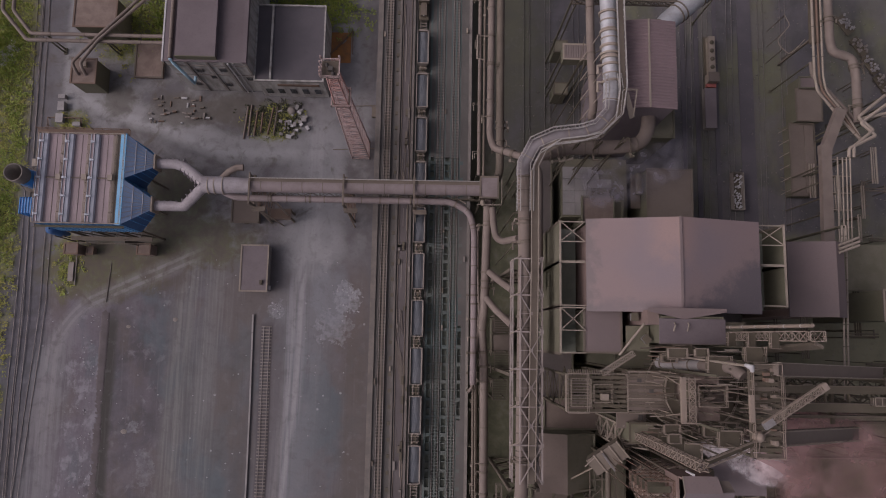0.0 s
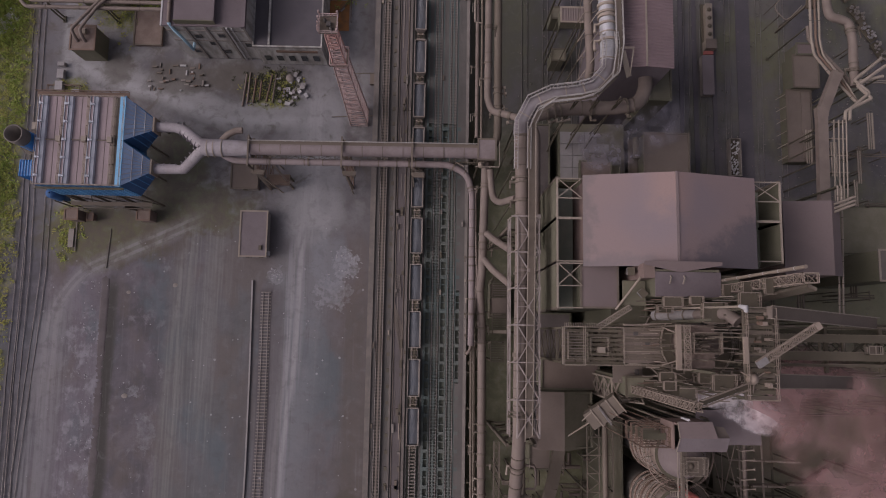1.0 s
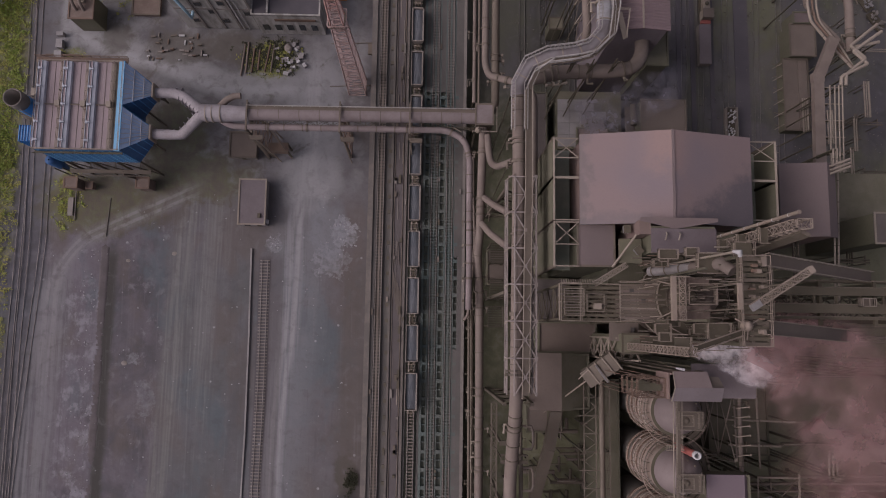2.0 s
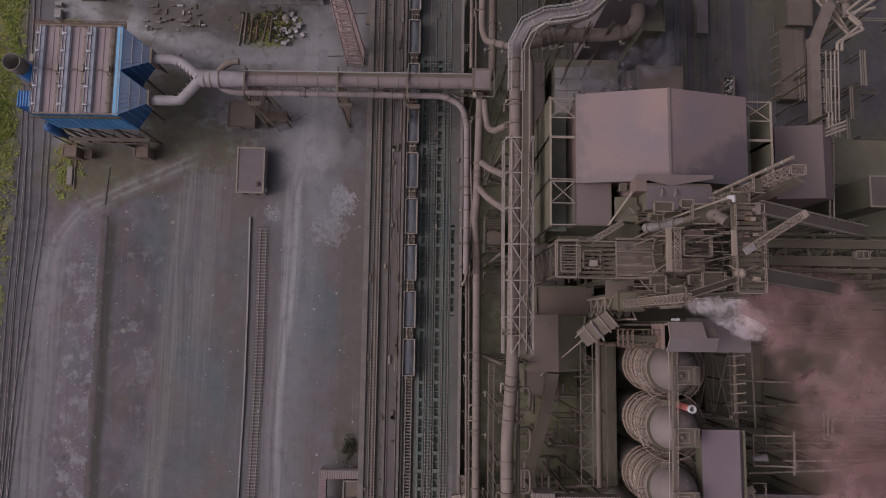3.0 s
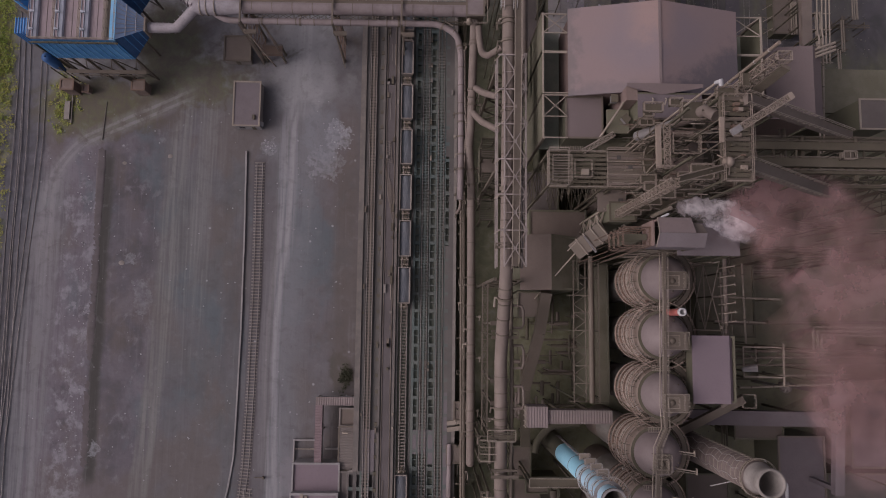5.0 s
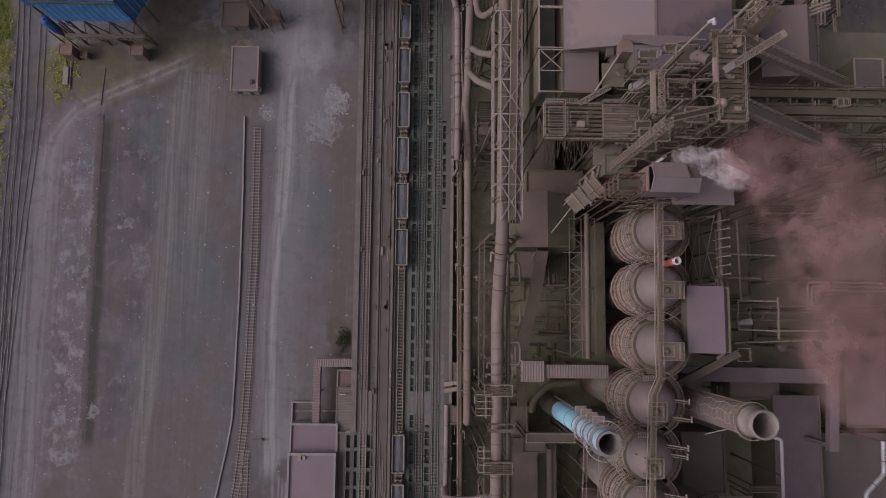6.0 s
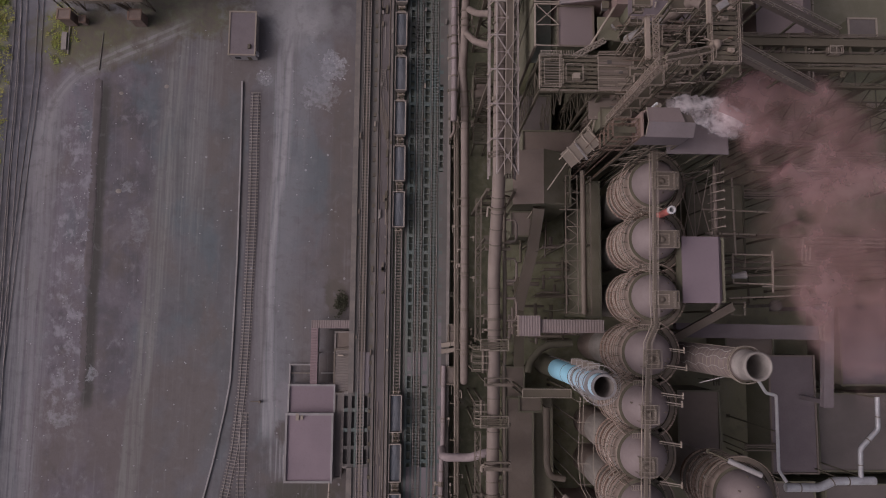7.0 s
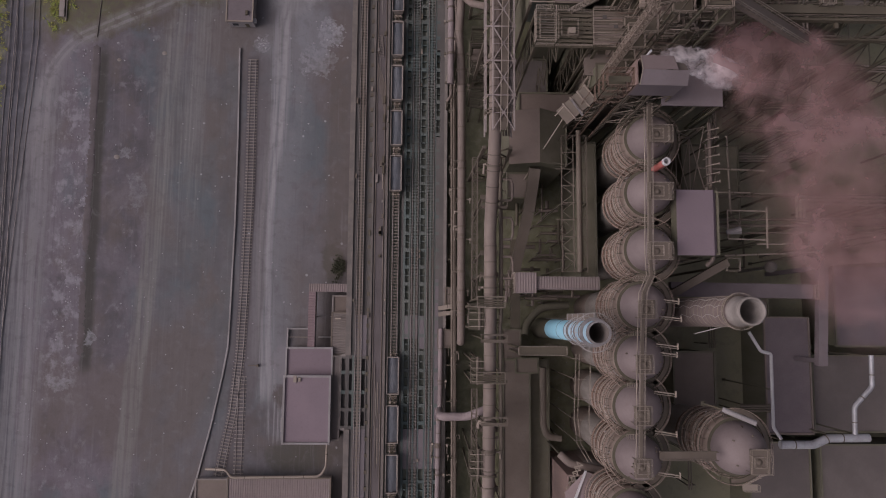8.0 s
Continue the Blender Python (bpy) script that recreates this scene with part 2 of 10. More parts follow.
FLUE_PALE = worn("pale_dusty_flue_plate", (0.335, 0.295, 0.300), (0.265, 0.228, 0.232), 0.7, dust=0.1, large=0.25)
FLUE_DUST = worn("pink_dust_crusted_duct", (0.235, 0.188, 0.183), (0.185, 0.146, 0.14), 0.8, dust=0.15, large=0.2)
TRUSS_PINK = worn("pink_dusted_truss_steel", (0.315, 0.262, 0.238), (0.255, 0.205, 0.183), 0.7, dust=0.12, large=0.25)
PIT = worn("mossy_pit_floor", (0.19, 0.2, 0.155), (0.245, 0.245, 0.195), 0.95, dust=0.2, large=0.2)
FILTER_STRIP = worn("pale_dusty_cover_plate", (0.47, 0.475, 0.52), (0.40, 0.40, 0.44), 0.65, dust=0.12)
LEAF_DULL = worn("dull_shrub_leaves", (0.06, 0.063, 0.035), (0.085, 0.083, 0.05), 0.95, dust=0.1, large=0.6, spread=0.3)

# ---- mesh helpers ----
BASES = {}


class Shape:
    """Gathers faces in world coordinates."""

    def __init__(self):
        self.v, self.f, self.s = [], [], []

    def face(self, pts, smooth=False):
        k = len(self.v)
        self.v += [tuple(p) for p in pts]
        self.f.append(tuple(range(k, k + len(pts))))
        self.s.append(smooth)
        return self

    def grid(self, rows, smooth=True, closed=False):
        k, m = len(self.v), len(rows[0])
        for r in rows:
            self.v += [tuple(p) for p in r]
        for i in range(len(rows) - 1):
            for j in range(m if closed else m - 1):
                a, b = k + i * m + j, k + i * m + (j + 1) % m
                self.f.append((a, b, b + m, a + m))
                self.s.append(smooth)
        return self

    def box(self, x0, x1, y0, y1, z0, z1):
        k = len(self.v)
        self.v += [(x, y, z) for z in (z0, z1) for x, y in ((x0, y0), (x1, y0), (x1, y1), (x0, y1))]
        self.f += [tuple(k + i for i in q) for q in ((3, 2, 1, 0), (4, 5, 6, 7), (0, 1, 5, 4), (1, 2, 6, 5), (2, 3, 7, 6), (3, 0, 4, 7))]
        self.s += [False] * 6
        return self

    def beam(self, p, q, w, h=None):
        """A straight bar of section w across and h high."""
        p, q, h = Vector(p), Vector(q), h or w
        d = (q - p).normalized()
        side = d.cross(Vector((0, 0, 1)))
        side = side.normalized() if side.length > 1e-4 else Vector((1, 0, 0))
        top = side.cross(d).normalized()
        k = len(self.v)
        for e in (p, q):
            for a, b in ((-1, -1), (1, -1), (1, 1), (-1, 1)):
                self.v.append(tuple(e + side * a * w / 2 + top * b * h / 2))
        self.f += [tuple(k + i for i in n) for n in ((0, 1, 2, 3), (7, 6, 5, 4), (0, 4, 5, 1), (1, 5, 6, 2), (2, 6, 7, 3), (3, 7, 4, 0))]
        self.s += [False] * 6
        return self

    def tube(self, pts, r, n=12, caps=True, bend=0.0):
        """A pipe through pts, mitred, or with elbows of radius bend."""
        pts = [Vector(p) for p in pts]
        if bend:
            out = [pts[0]]
            for a, b, c in zip(pts, pts[1:], pts[2:]):
                u, w = (a - b), (c - b)
                t = min(bend, 0.48 * u.length, 0.48 * w.length)
                s, e = b + u.normalized() * t, b + w.normalized() * t
                for i in range(6):
                    f = i / 5
                    out.append(s * (1 - f) ** 2 + b * 2 * f * (1 - f) + e * f * f)
            pts = out + [pts[-1]]
        radii = r if isinstance(r, (list, tuple)) else [r] * len(pts)
        rows, ref = [], None
        for i, p in enumerate(pts):
            d = (pts[min(i + 1, len(pts) - 1)] - pts[max(i - 1, 0)]).normalized()
            if ref is None:
                ref = Vector((0, 0, 1)) if abs(d.z) < 0.9 else Vector((1, 0, 0))
            a = d.cross(ref).normalized()
            ref = a.cross(d).normalized()
            rows.append([p + (a * math.cos(2 * math.pi * j / n) + ref * math.sin(2 * math.pi * j / n)) * radii[i] for j in range(n)])
        self.grid(rows, True, True)
        if caps:
            self.face(rows[0]), self.face(rows[-1][::-1])
        return self

    def ring(self, c, r0, r1, z0, z1, n=24, a0=0.0, a1=360.0):
        """A flat ring slab, or part of one."""
        full = a1 - a0 >= 359.9
        m = n if full else n + 1
        ang = [radians(a0 + (a1 - a0) * i / n) for i in range(m)]
        rows = [[(c[0] + r * math.cos(a), c[1] + r * math.sin(a), z) for a in ang] for r, z in ((r0, z0), (r1, z0), (r1, z1), (r0, z1), (r0, z0))]
        return self.grid(rows, False, full)

    def turned(self, c, profile, n=28, smooth=True):
        """A turned body about the upright through c: profile of (radius, height)."""
        rows = [[(c[0] + r * math.cos(2 * math.pi * j / n), c[1] + r * math.sin(2 * math.pi * j / n), z) for j in range(n)] for r, z in profile]
        return self.grid(rows, smooth, True)

    def railing(self, pts, h=1.1, closed=False, gap=2.2, w=0.09):
        pts, w = [Vector(p) for p in pts], w * 1.2
        for a, b in zip(pts, pts[1:] + pts[:1] if closed else pts[1:]):
            for z in (h, h * 0.5):
                self.beam(a + Vector((0, 0, z)), b + Vector((0, 0, z)), w)
            m = max(1, round((b - a).length / gap))
            for i in range(m + 1):
                p = a.lerp(b, i / m)
                self.beam(p, p + Vector((0, 0, h)), w)
        return self

    def lacing(self, p, q, r, s, n, w=0.14, cross=True):
        """Diagonals and cross bars between the bars p-q and r-s."""
        p, q, r, s = (Vector(a) for a in (p, q, r, s))
        for i in range(n):
            a, b, c, d = p.lerp(q, i / n), p.lerp(q, (i + 1) / n), r.lerp(s, i / n), r.lerp(s, (i + 1) / n)
            self.beam(a, c, w)
            if cross or i % 2 == 0:
                self.beam(a, d, w)
            if cross or i % 2:
                self.beam(c, b, w)
        return self.beam(q, s, w)


def bars(name, p, q, r, s, n, w, material, parent, cross=True):
    """Diagonals and cross bars between p-q and r-s, each a part."""
    p, q, r, s = (Vector(a) for a in (p, q, r, s))
    for i in range(n):
        a, b, c, d = p.lerp(q, i / n), p.lerp(q, (i + 1) / n), r.lerp(s, i / n), r.lerp(s, (i + 1) / n)
        ends = [(a, c)] + ([(a, d)] if cross or i % 2 == 0 else []) + ([(c, b)] if cross or i % 2 else [])
        for e, f in ends:
            part(name, Shape().beam(e, f, w), material, parent)


def mesh_of(name, shape, material, origin=(0, 0, 0)):
    me = bpy.data.meshes.new(name)
    o = Vector(origin)
    me.from_pydata([(x - o.x, y - o.y, z - o.z) for x, y, z in shape.v], [], shape.f)
    me.polygons.foreach_set("use_smooth", shape.s)
    me.materials.append(material)
    me.update()
    return me


def thing(name, label, category, at=(0, 0, 0), group="", kind=""):
    ob = new(name)
    ob.location = at
    ob.empty_display_size = 0.5
    BASES[ob] = Vector(at)
    return tagged(ob, label, category, group, kind)


def part(name, shape, material, parent, label=""):
    """One mesh of a thing or of a part."""
    base = BASES[parent]
    ob = new(name, mesh_of(name, shape, material, base))
    ob.parent = parent
    BASES[ob] = base
    return tagged(ob, label)


def solo(name, shape, material, label, category, at=None, group="", kind=""):
    """A thing that is one mesh."""
    if at is None:
        a = np.array(shape.v)
        at = (*((a.min(0) + a.max(0)) / 2)[:2], a[:, 2].min())
    ob = new(name, mesh_of(name, shape, material, at))
    ob.location = at
    BASES[ob] = Vector(at)
    return tagged(ob, label, category, group, kind)


def piece(name, mesh, parent, at, rz=0.0, scale=(1, 1, 1)):
    """A piece that shares its mesh with its like."""
    ob = new(name, mesh)
    ob.parent = parent
    ob.location = Vector(at) - BASES[parent]
    ob.rotation_euler, ob.scale = (0, 0, rz), scale
    return ob


def fuzz(x, y, s=1.0):
    return noise.noise(Vector((x * s, y * s, 3.7)))


def gable(x0, x1, y0, y1, z0, z1, xr=None, over=0.4, thick=0.35):
    """A roof with its ridge along y at x = xr: eaves z0, ridge z1."""
    xr = (x0 + x1) / 2 if xr is None else xr
    s = Shape()
    for xa in (x0 - over, x1 + over):
        k = [(xa, y, z) for y, z in ((y0 - over, z0), (y1 + over, z0))] + [(xr, y1 + over, z1), (xr, y0 - over, z1)]
        low = [(a, b, c - thick) for a, b, c in k]
        if xa > xr:
            k, low = k[::-1], low[::-1]
        s.face(k[::-1]), s.face(low)
        for i in range(4):
            j = (i + 1) % 4
            s.face([k[i], k[j], low[j], low[i]])
    return s


def gable_walls(x0, x1, y0, y1, zb, z0, z1, xr=None, t=0.4):
    """Four walls, thick, under a gable roof with its ridge along y."""
    xr = (x0 + x1) / 2 if xr is None else xr
    s = Shape()
    s.box(x0, x0 + t, y0, y1, zb, z0).box(x1 - t, x1, y0, y1, zb, z0)
    for ya, yb in ((y0, y0 + t), (y1 - t, y1)):
        prof = [(x0 + t, zb), (x1 - t, zb), (x1 - t, z0), (xr, z1 - 0.3), (x0 + t, z0)]
        f, b = [(x, ya, z) for x, z in prof], [(x, yb, z) for x, z in prof]
        s.face(f), s.face(b[::-1])
        for i in range(5):
            j = (i + 1) % 5
            s.face([f[j], f[i], b[i], b[j]])
    return s


def walls(x0, x1, y0, y1, z0, z1, t=0.4):
    return Shape().box(x0, x1, y0, y0 + t, z0, z1).box(x0, x1, y1 - t, y1, z0, z1).box(x0, x0 + t, y0 + t, y1 - t, z0, z1).box(x1 - t, x1, y0 + t, y1 - t, z0, z1)


def flat_block(name, label, x0, x1, y0, y1, z0, z1, wall, roof, category="building", edge=None, rim=0.35):
    """A flat-roofed building: walls, roof slab and a raised rim of four edges."""
    b = thing(name, label, category, ((x0 + x1) / 2, (y0 + y1) / 2, z0))
    part("wall", walls(x0, x1, y0, y1, z0, z1 - 0.3), wall, b)
    part("roof", Shape().box(x0 - 0.25, x1 + 0.25, y0 - 0.25, y1 + 0.25, z1 - 0.3, z1), roof, b)
    for xa, xb, ya, yb in ((x0 - 0.3, x1 + 0.3, y0 - 0.3, y0 + 0.1), (x0 - 0.3, x1 + 0.3, y1 - 0.1, y1 + 0.3), (x0 - 0.3, x0 + 0.1, y0 + 0.1, y1 - 0.1), (x1 - 0.1, x1 + 0.3, y0 + 0.1, y1 - 0.1)):
        part("roof_edge", Shape().box(xa, xb, ya, yb, z1 + 0.004, z1 + rim), edge or wall, b)
    return b


def pipe_line(name, label, pts, r, material, bend=0.0, flange=0.0, n=14, category="pipe", group="", collar=STEEL_MID, supports=(), foot=None, fit=0):
    """A pipeline with flanges every so many metres, and uprights down to z at (x, y, top, foot)."""
    zs = [p[2] for p in pts]
    t = thing(name, label, category, (pts[0][0], pts[0][1], min(zs) - r), group)
    part("pipe", Shape().tube(pts, r, n, True, bend), material, t)
    if flange:
        mesh = None
        for a, b in zip(pts, pts[1:]):
            a, b = Vector(a), Vector(b)
            d = (b - a)
            for i in range(1, max(1, int((d.length - 2 * bend) / flange)) + 1):
                c = a + d.normalized() * (bend + flange * (i - 0.5))
                if (c - a).length < d.length - 0.2:
                    part("flange", Shape().tube([c - d.normalized() * 0.12, c + d.normalized() * 0.12], r * 1.1, n), collar, t)
    if foot is not None:
        supports = list(supports) + [(0.98 * (p[0] - q[0]) + q[0], 0.98 * (p[1] - q[1]) + q[1], 0.98 * (p[2] - q[2]) + q[2] - r * 0.7, foot) for p, q in ((pts[0], pts[1]), (pts[-1], pts[-2]))]
    chance = random.Random(int(abs(pts[0][0]) * 31 + len(pts) * 7 + abs(pts[-1][1])))
    spans = [(Vector(a), Vector(b)) for a, b in zip(pts, pts[1:]) if (Vector(b) - Vector(a)).length > 3]
    for i in range(fit if spans else 0):
        a, b = chance.choices(spans, [(q - p).length for p, q in spans])[0]
        d = (b - a).normalized()
        c, side = a.lerp(b, chance.uniform(0.05, 0.95)), d.cross(Vector((0, 0, 1))).normalized() * chance.choice((-1, 1))
        f = part("fitting", Shape().tube([c - d * 0.22, c + d * 0.22], r * 1.22, n), collar, t)
        e = c + side * (r * 1.2 + chance.uniform(0.4, 1.0))
        part("branch_stub", Shape().tube([c, e, e + d * chance.uniform(0.5, 2.2)], max(0.09, r * 0.2), 6), chance.choice((STEEL_PALE, collar)), f)
        if i % 2:
            part("valve_case", Shape().box(e.x - 0.25, e.x + 0.25, e.y - 0.3, e.y + 0.3, e.z - 0.3, e.z + 0.4), chance.choice((STEEL_PALE, STEEL_DARK, STEEL_MID)), f)
    for x, y, top, base in supports:
        part("support", Shape().beam((x, y, base), (x, y, top), 0.3).box(x - 0.45, x + 0.45, y - 0.45, y + 0.45, base, base + 0.3), DECK_DARK, t)
    return t


def lattice_girder(name, label, p, q, w, h, n, material, bar=0.22, lace=0.13, up=(0, 0, 1), category="girder", cross=True):
    """A four-chord lattice girder between the middles p and q of its ends."""
    p, q = Vector(p), Vector(q)
    d = (q - p).normalized()
    side = d.cross(Vector(up)).normalized()
    top = side.cross(d).normalized()
    c = [(p + side * a * w / 2 + top * b * h / 2, q + side * a * w / 2 + top * b * h / 2) for a, b in ((-1, -1), (1, -1), (1, 1), (-1, 1))]
    t = thing(name, label, category, tuple(p))
    for a, b in c:
        part("chord", Shape().beam(a, b, bar), material, t)
    for i in range(4):
        (a, b), (e, f) = c[i], c[(i + 1) % 4]
        bars("lacing", a, b, e, f, n, lace, material, t, cross)
    return t


def lattice_tower(name, label, x0, x1, y0, y1, z0, z1, n, material, bar=0.4, lace=0.18, category="tower", taper=0.0):
    t = thing(name, label, category, ((x0 + x1) / 2, (y0 + y1) / 2, z0))
    lo = [Vector((x, y, z0)) for x, y in ((x0, y0), (x1, y0), (x1, y1), (x0, y1))]
    mid = Vector(((x0 + x1) / 2, (y0 + y1) / 2, z1))
    hi = [mid + (Vector((p.x, p.y, z1)) - mid) * (1 - taper) for p in lo]
    for a, b in zip(lo, hi):
        part("leg", Shape().beam(a, b, bar), material, t)
    for i in range(4):
        j = (i + 1) % 4
        bars("brace", lo[i], hi[i], lo[j], hi[j], n, lace, material, t)
    return t


def platform(name, label, x0, x1, y0, y1, z, foot=None, material=STEEL_MID, rail=STEEL_PALE, slats=0.0, legs=True, category="platform"):
    """A steel deck with its joists, railing and four legs."""
    t = thing(name, label, category, ((x0 + x1) / 2, (y0 + y1) / 2, z if foot is None else foot))
    if slats:
        m = int((y1 - y0) / slats)
        for i in range(m):
            part("slat", Shape().box(x0, x1, y0 + i * slats, y0 + i * slats + slats * 0.62, z - 0.12, z), material, t)
    else:
        part("deck", Shape().box(x0, x1, y0, y1, z - 0.15, z), material, t)
    for y in (y0, y1):
        part("edge_beam", Shape().box(x0, x1, y - 0.15, y + 0.15, z - 0.6, z - 0.16), material, t)
    part("railing", Shape().railing([(x0, y0, z), (x1, y0, z), (x1, y1, z), (x0, y1, z)], closed=True, w=0.065), rail, t)
    if foot is not None and legs:
        for x, y in ((x0 + 0.3, y0 + 0.3), (x1 - 0.3, y0 + 0.3), (x1 - 0.3, y1 - 0.3), (x0 + 0.3, y1 - 0.3)):
            part("leg", Shape().beam((x, y, foot), (x, y, z - 0.6), 0.45), STEEL_DARK, t)
    return t

# ---- ground ----
def ground_material():
    n = Nodes("works_yard_dirt")
    x, y, _ = n.xyz()
    wide, mid, small, fine = n.noise(0.02, 5, 0.6), n.noise(0.075, 6, 0.6, distort=0.6), n.noise(0.32, 6, 0.62, distort=0.4), n.noise(1.3, 6, 0.68)
    along = n.noise(0.5, 3, 0.55, (1.0, 0.035, 1.0), distort=0.35)
    fibre = n.noise(1.3, 4, 0.62, (1.0, 0.025, 1.0), distort=0.25)
    lanes = n.noise(0.16, 3, 0.55, (1.0, 0.06, 1.0), distort=0.4)
    wob = n.mul(n.sub(n.noise(0.05, 2), 0.5), 3.0)
    top, least = (lambda a, b: n.math("MAXIMUM", a, b)), (lambda a, b: n.math("MINIMUM", a, b))

    def course(pts):
        """x of a lane's middle along y, from points running south."""
        v = pts[0][0]
        for (xa, ya), (xb, yb) in zip(pts, pts[1:]):
            v = n.add(v, n.mul(n.step(y, ya, yb), xb - xa))
        return n.add(v, n.mul(wob, 0.25))

    def band(centre, half, soft, where=None):
        return n.step(n.math("ABSOLUTE", n.sub(where or x, centre)), half + soft, half)

    def ruts(centre, where=None, gap=1.9, half=0.3, soft=0.6):
        return top(band(n.add(centre, -gap / 2), half, soft, where), band(n.add(centre, gap / 2), half, soft, where))

    def spot(cx, cy, rx, ry, ragged=0.6):
        dx, dy = n.mul(n.sub(x, cx), 1 / rx), n.mul(n.sub(y, cy), 1 / ry)
        d = n.math("SQRT", n.add(n.mul(dx, dx), n.mul(dy, dy)))
        return n.step(n.add(d, n.mul(n.sub(n.add(n.mul(mid, 0.5), n.mul(small, 0.5)), 0.5), 3 * ragged)), 1.2, 0.7)

    def patch_of(cx, cy, rx, ry):
        dx, dy = n.mul(n.sub(x, cx), 1 / rx), n.mul(n.sub(y, cy), 1 / ry)
        d = n.math("SQRT", n.add(n.mul(dx, dx), n.mul(dy, dy)))
        return n.step(n.add(d, n.add(n.mul(n.sub(small, 0.5), 3.2), n.mul(n.sub(fine, 0.5), 1.2))), 1.02, 0.86)

    def south_of(v, soft=6.0):
        return n.step(y, v + soft, v - soft)

    def ragged(v, amount=6.0):
        return n.add(v, n.mul(n.sub(mid, 0.5), amount))

    col = n.mix(n.step(wide, 0.4, 0.62), (0.108, 0.099, 0.10), (0.135, 0.124, 0.129))
    col = n.mix(n.mul(n.step(mid, 0.44, 0.64), 0.6), col, (0.104, 0.087, 0.08))
    # north yard under a film of pale dust
    film = n.mul(n.step(n.noise(0.05, 5, 0.58, distort=1.2), 0.36, 0.6), n.mul(n.step(y, 12, 30), n.mul(n.step(x, -110, -98), n.step(x, -15, -20))))
    col = n.mix(n.mul(film, 0.75), col, n.mix(n.step(small, 0.3, 0.7), (0.175, 0.158, 0.155), (0.25, 0.235, 0.232)))
    yard = n.mul(n.step(x, -16, -19), n.step(y, 24, 10))
    # strips of the yard: lilac rubble, dark slag, slate, brown
    xr = ragged(x, 9.0)
    col = n.mix(n.mul(n.mul(yard, n.step(xr, -84, -88)), 0.9), col, (0.138, 0.117, 0.128))
    slag = n.mul(n.step(xr, -89, -85), n.step(xr, -69, -73))
    col = n.mix(n.mul(n.mul(yard, slag), 0.85), col, n.mix(n.step(mid, 0.42, 0.6), (0.092, 0.081, 0.086), (0.122, 0.105, 0.114)))
    slate = n.mul(n.step(xr, -72, -66), n.step(xr, -46, -49))
    col = n.mix(n.mul(n.mul(yard, slate), 0.9), col, n.mix(n.step(wide, 0.4, 0.6), (0.112, 0.108, 0.106), (0.122, 0.113, 0.116)))
    brownish = n.mul(n.step(xr, -34, -29), n.step(y, 12, -8))
    col = n.mix(n.mul(n.mul(yard, brownish), 0.8), col, n.mix(n.step(mid, 0.4, 0.6), (0.116, 0.099, 0.094), (0.132, 0.12, 0.121)))
    south = n.mul(n.step(ragged(y, 14), -80, -90), n.step(xr, -70, -76))
    col = n.mix(n.mul(south, 0.85), col, n.mix(n.step(mid, 0.4, 0.62), (0.112, 0.094, 0.10), (0.148, 0.124, 0.136)))
    # soft stains and dust blooms
    blot, dab = n.noise(0.10, 6, 0.62, (1, 0.6, 1), distort=0.3), n.noise(0.30, 7, 0.68, (1, 0.75, 1), distort=0.2)
    western = n.step(xr, -66, -72, 0.35, 1.0)
    col = n.mix(n.mul(n.mul(yard, western), n.mul(n.step(blot, 0.46, 0.36), 0.75)), col, (0.08, 0.071, 0.074))
    col = n.mix(n.mul(n.mul(yard, western), n.mul(n.step(blot, 0.5, 0.66), 0.6)), col, (0.17, 0.148, 0.161))
    col = n.mix(n.mul(n.mul(yard, western), n.mul(n.step(dab, 0.54, 0.68), 0.6)), col, (0.21, 0.192, 0.203))
    hue = n.noise(0.045, 5, 0.62, (1, 0.6, 1), distort=0.4)
    col = n.mix(n.mul(yard, n.mul(n.step(hue, 0.5, 0.62), 0.7)), col, (0.122, 0.10, 0.09))
    col = n.mix(n.mul(yard, n.mul(n.step(hue, 0.48, 0.37), 0.7)), col, (0.1, 0.113, 0.121))
    col = n.mix(n.mul(n.mul(yard, n.step(lanes, 0.42, 0.30)), 0.35), col, (0.09, 0.08, 0.078))
    edge = n.mul(n.step(xr, -101, -105), n.step(y, 40, 10))
    col = n.mix(n.mul(edge, 0.8), col, n.mix(n.step(small, 0.4, 0.62), (0.074, 0.07, 0.074), (0.098, 0.092, 0.098)))
    streak = n.step(along, 0.36, 0.64)
    # worn lanes
    road = course([(-32.4, 52), (-32.2, 37), (-33.8, 22), (-36.0, 9), (-36.0, -3), (-36.7, -17), (-38.2, -33), (-39.2, -44), (-39.3, -58), (-38.3, -76), (-37.4, -92)])
    middle = course([(-64.6, 24), (-66.0, 4), (-67.4, -15), (-68.1, -34), (-69.0, -52), (-70.7, -70), (-72.5, -91), (-74.4, -114), (-77.0, -140)])
    left = course([(-99.6, 0), (-100.6, -15), (-102.3, -37), (-102.6, -58), (-101.6, -84), (-102, -140)])
    on_road = n.mul(n.step(y, -95, -88), n.step(y, 62, 50))
    halo = n.mul(band(n.add(road, 1.0), 3.0, 8.0, ragged(x, 5.0)), n.mul(on_road, n.step(mid, 0.3, 0.6, 0.35, 0.85)))
    col = n.mix(n.mul(halo, 0.75), col, (0.186, 0.179, 0.186))
    col = n.mix(n.mul(n.mul(band(n.add(road, -0.1), 1.9, 1.6, ragged(x, 1.6)), on_road), n.add(0.25, n.mul(n.step(fibre, 0.36, 0.62), 0.65))), col, (0.222, 0.21, 0.214))
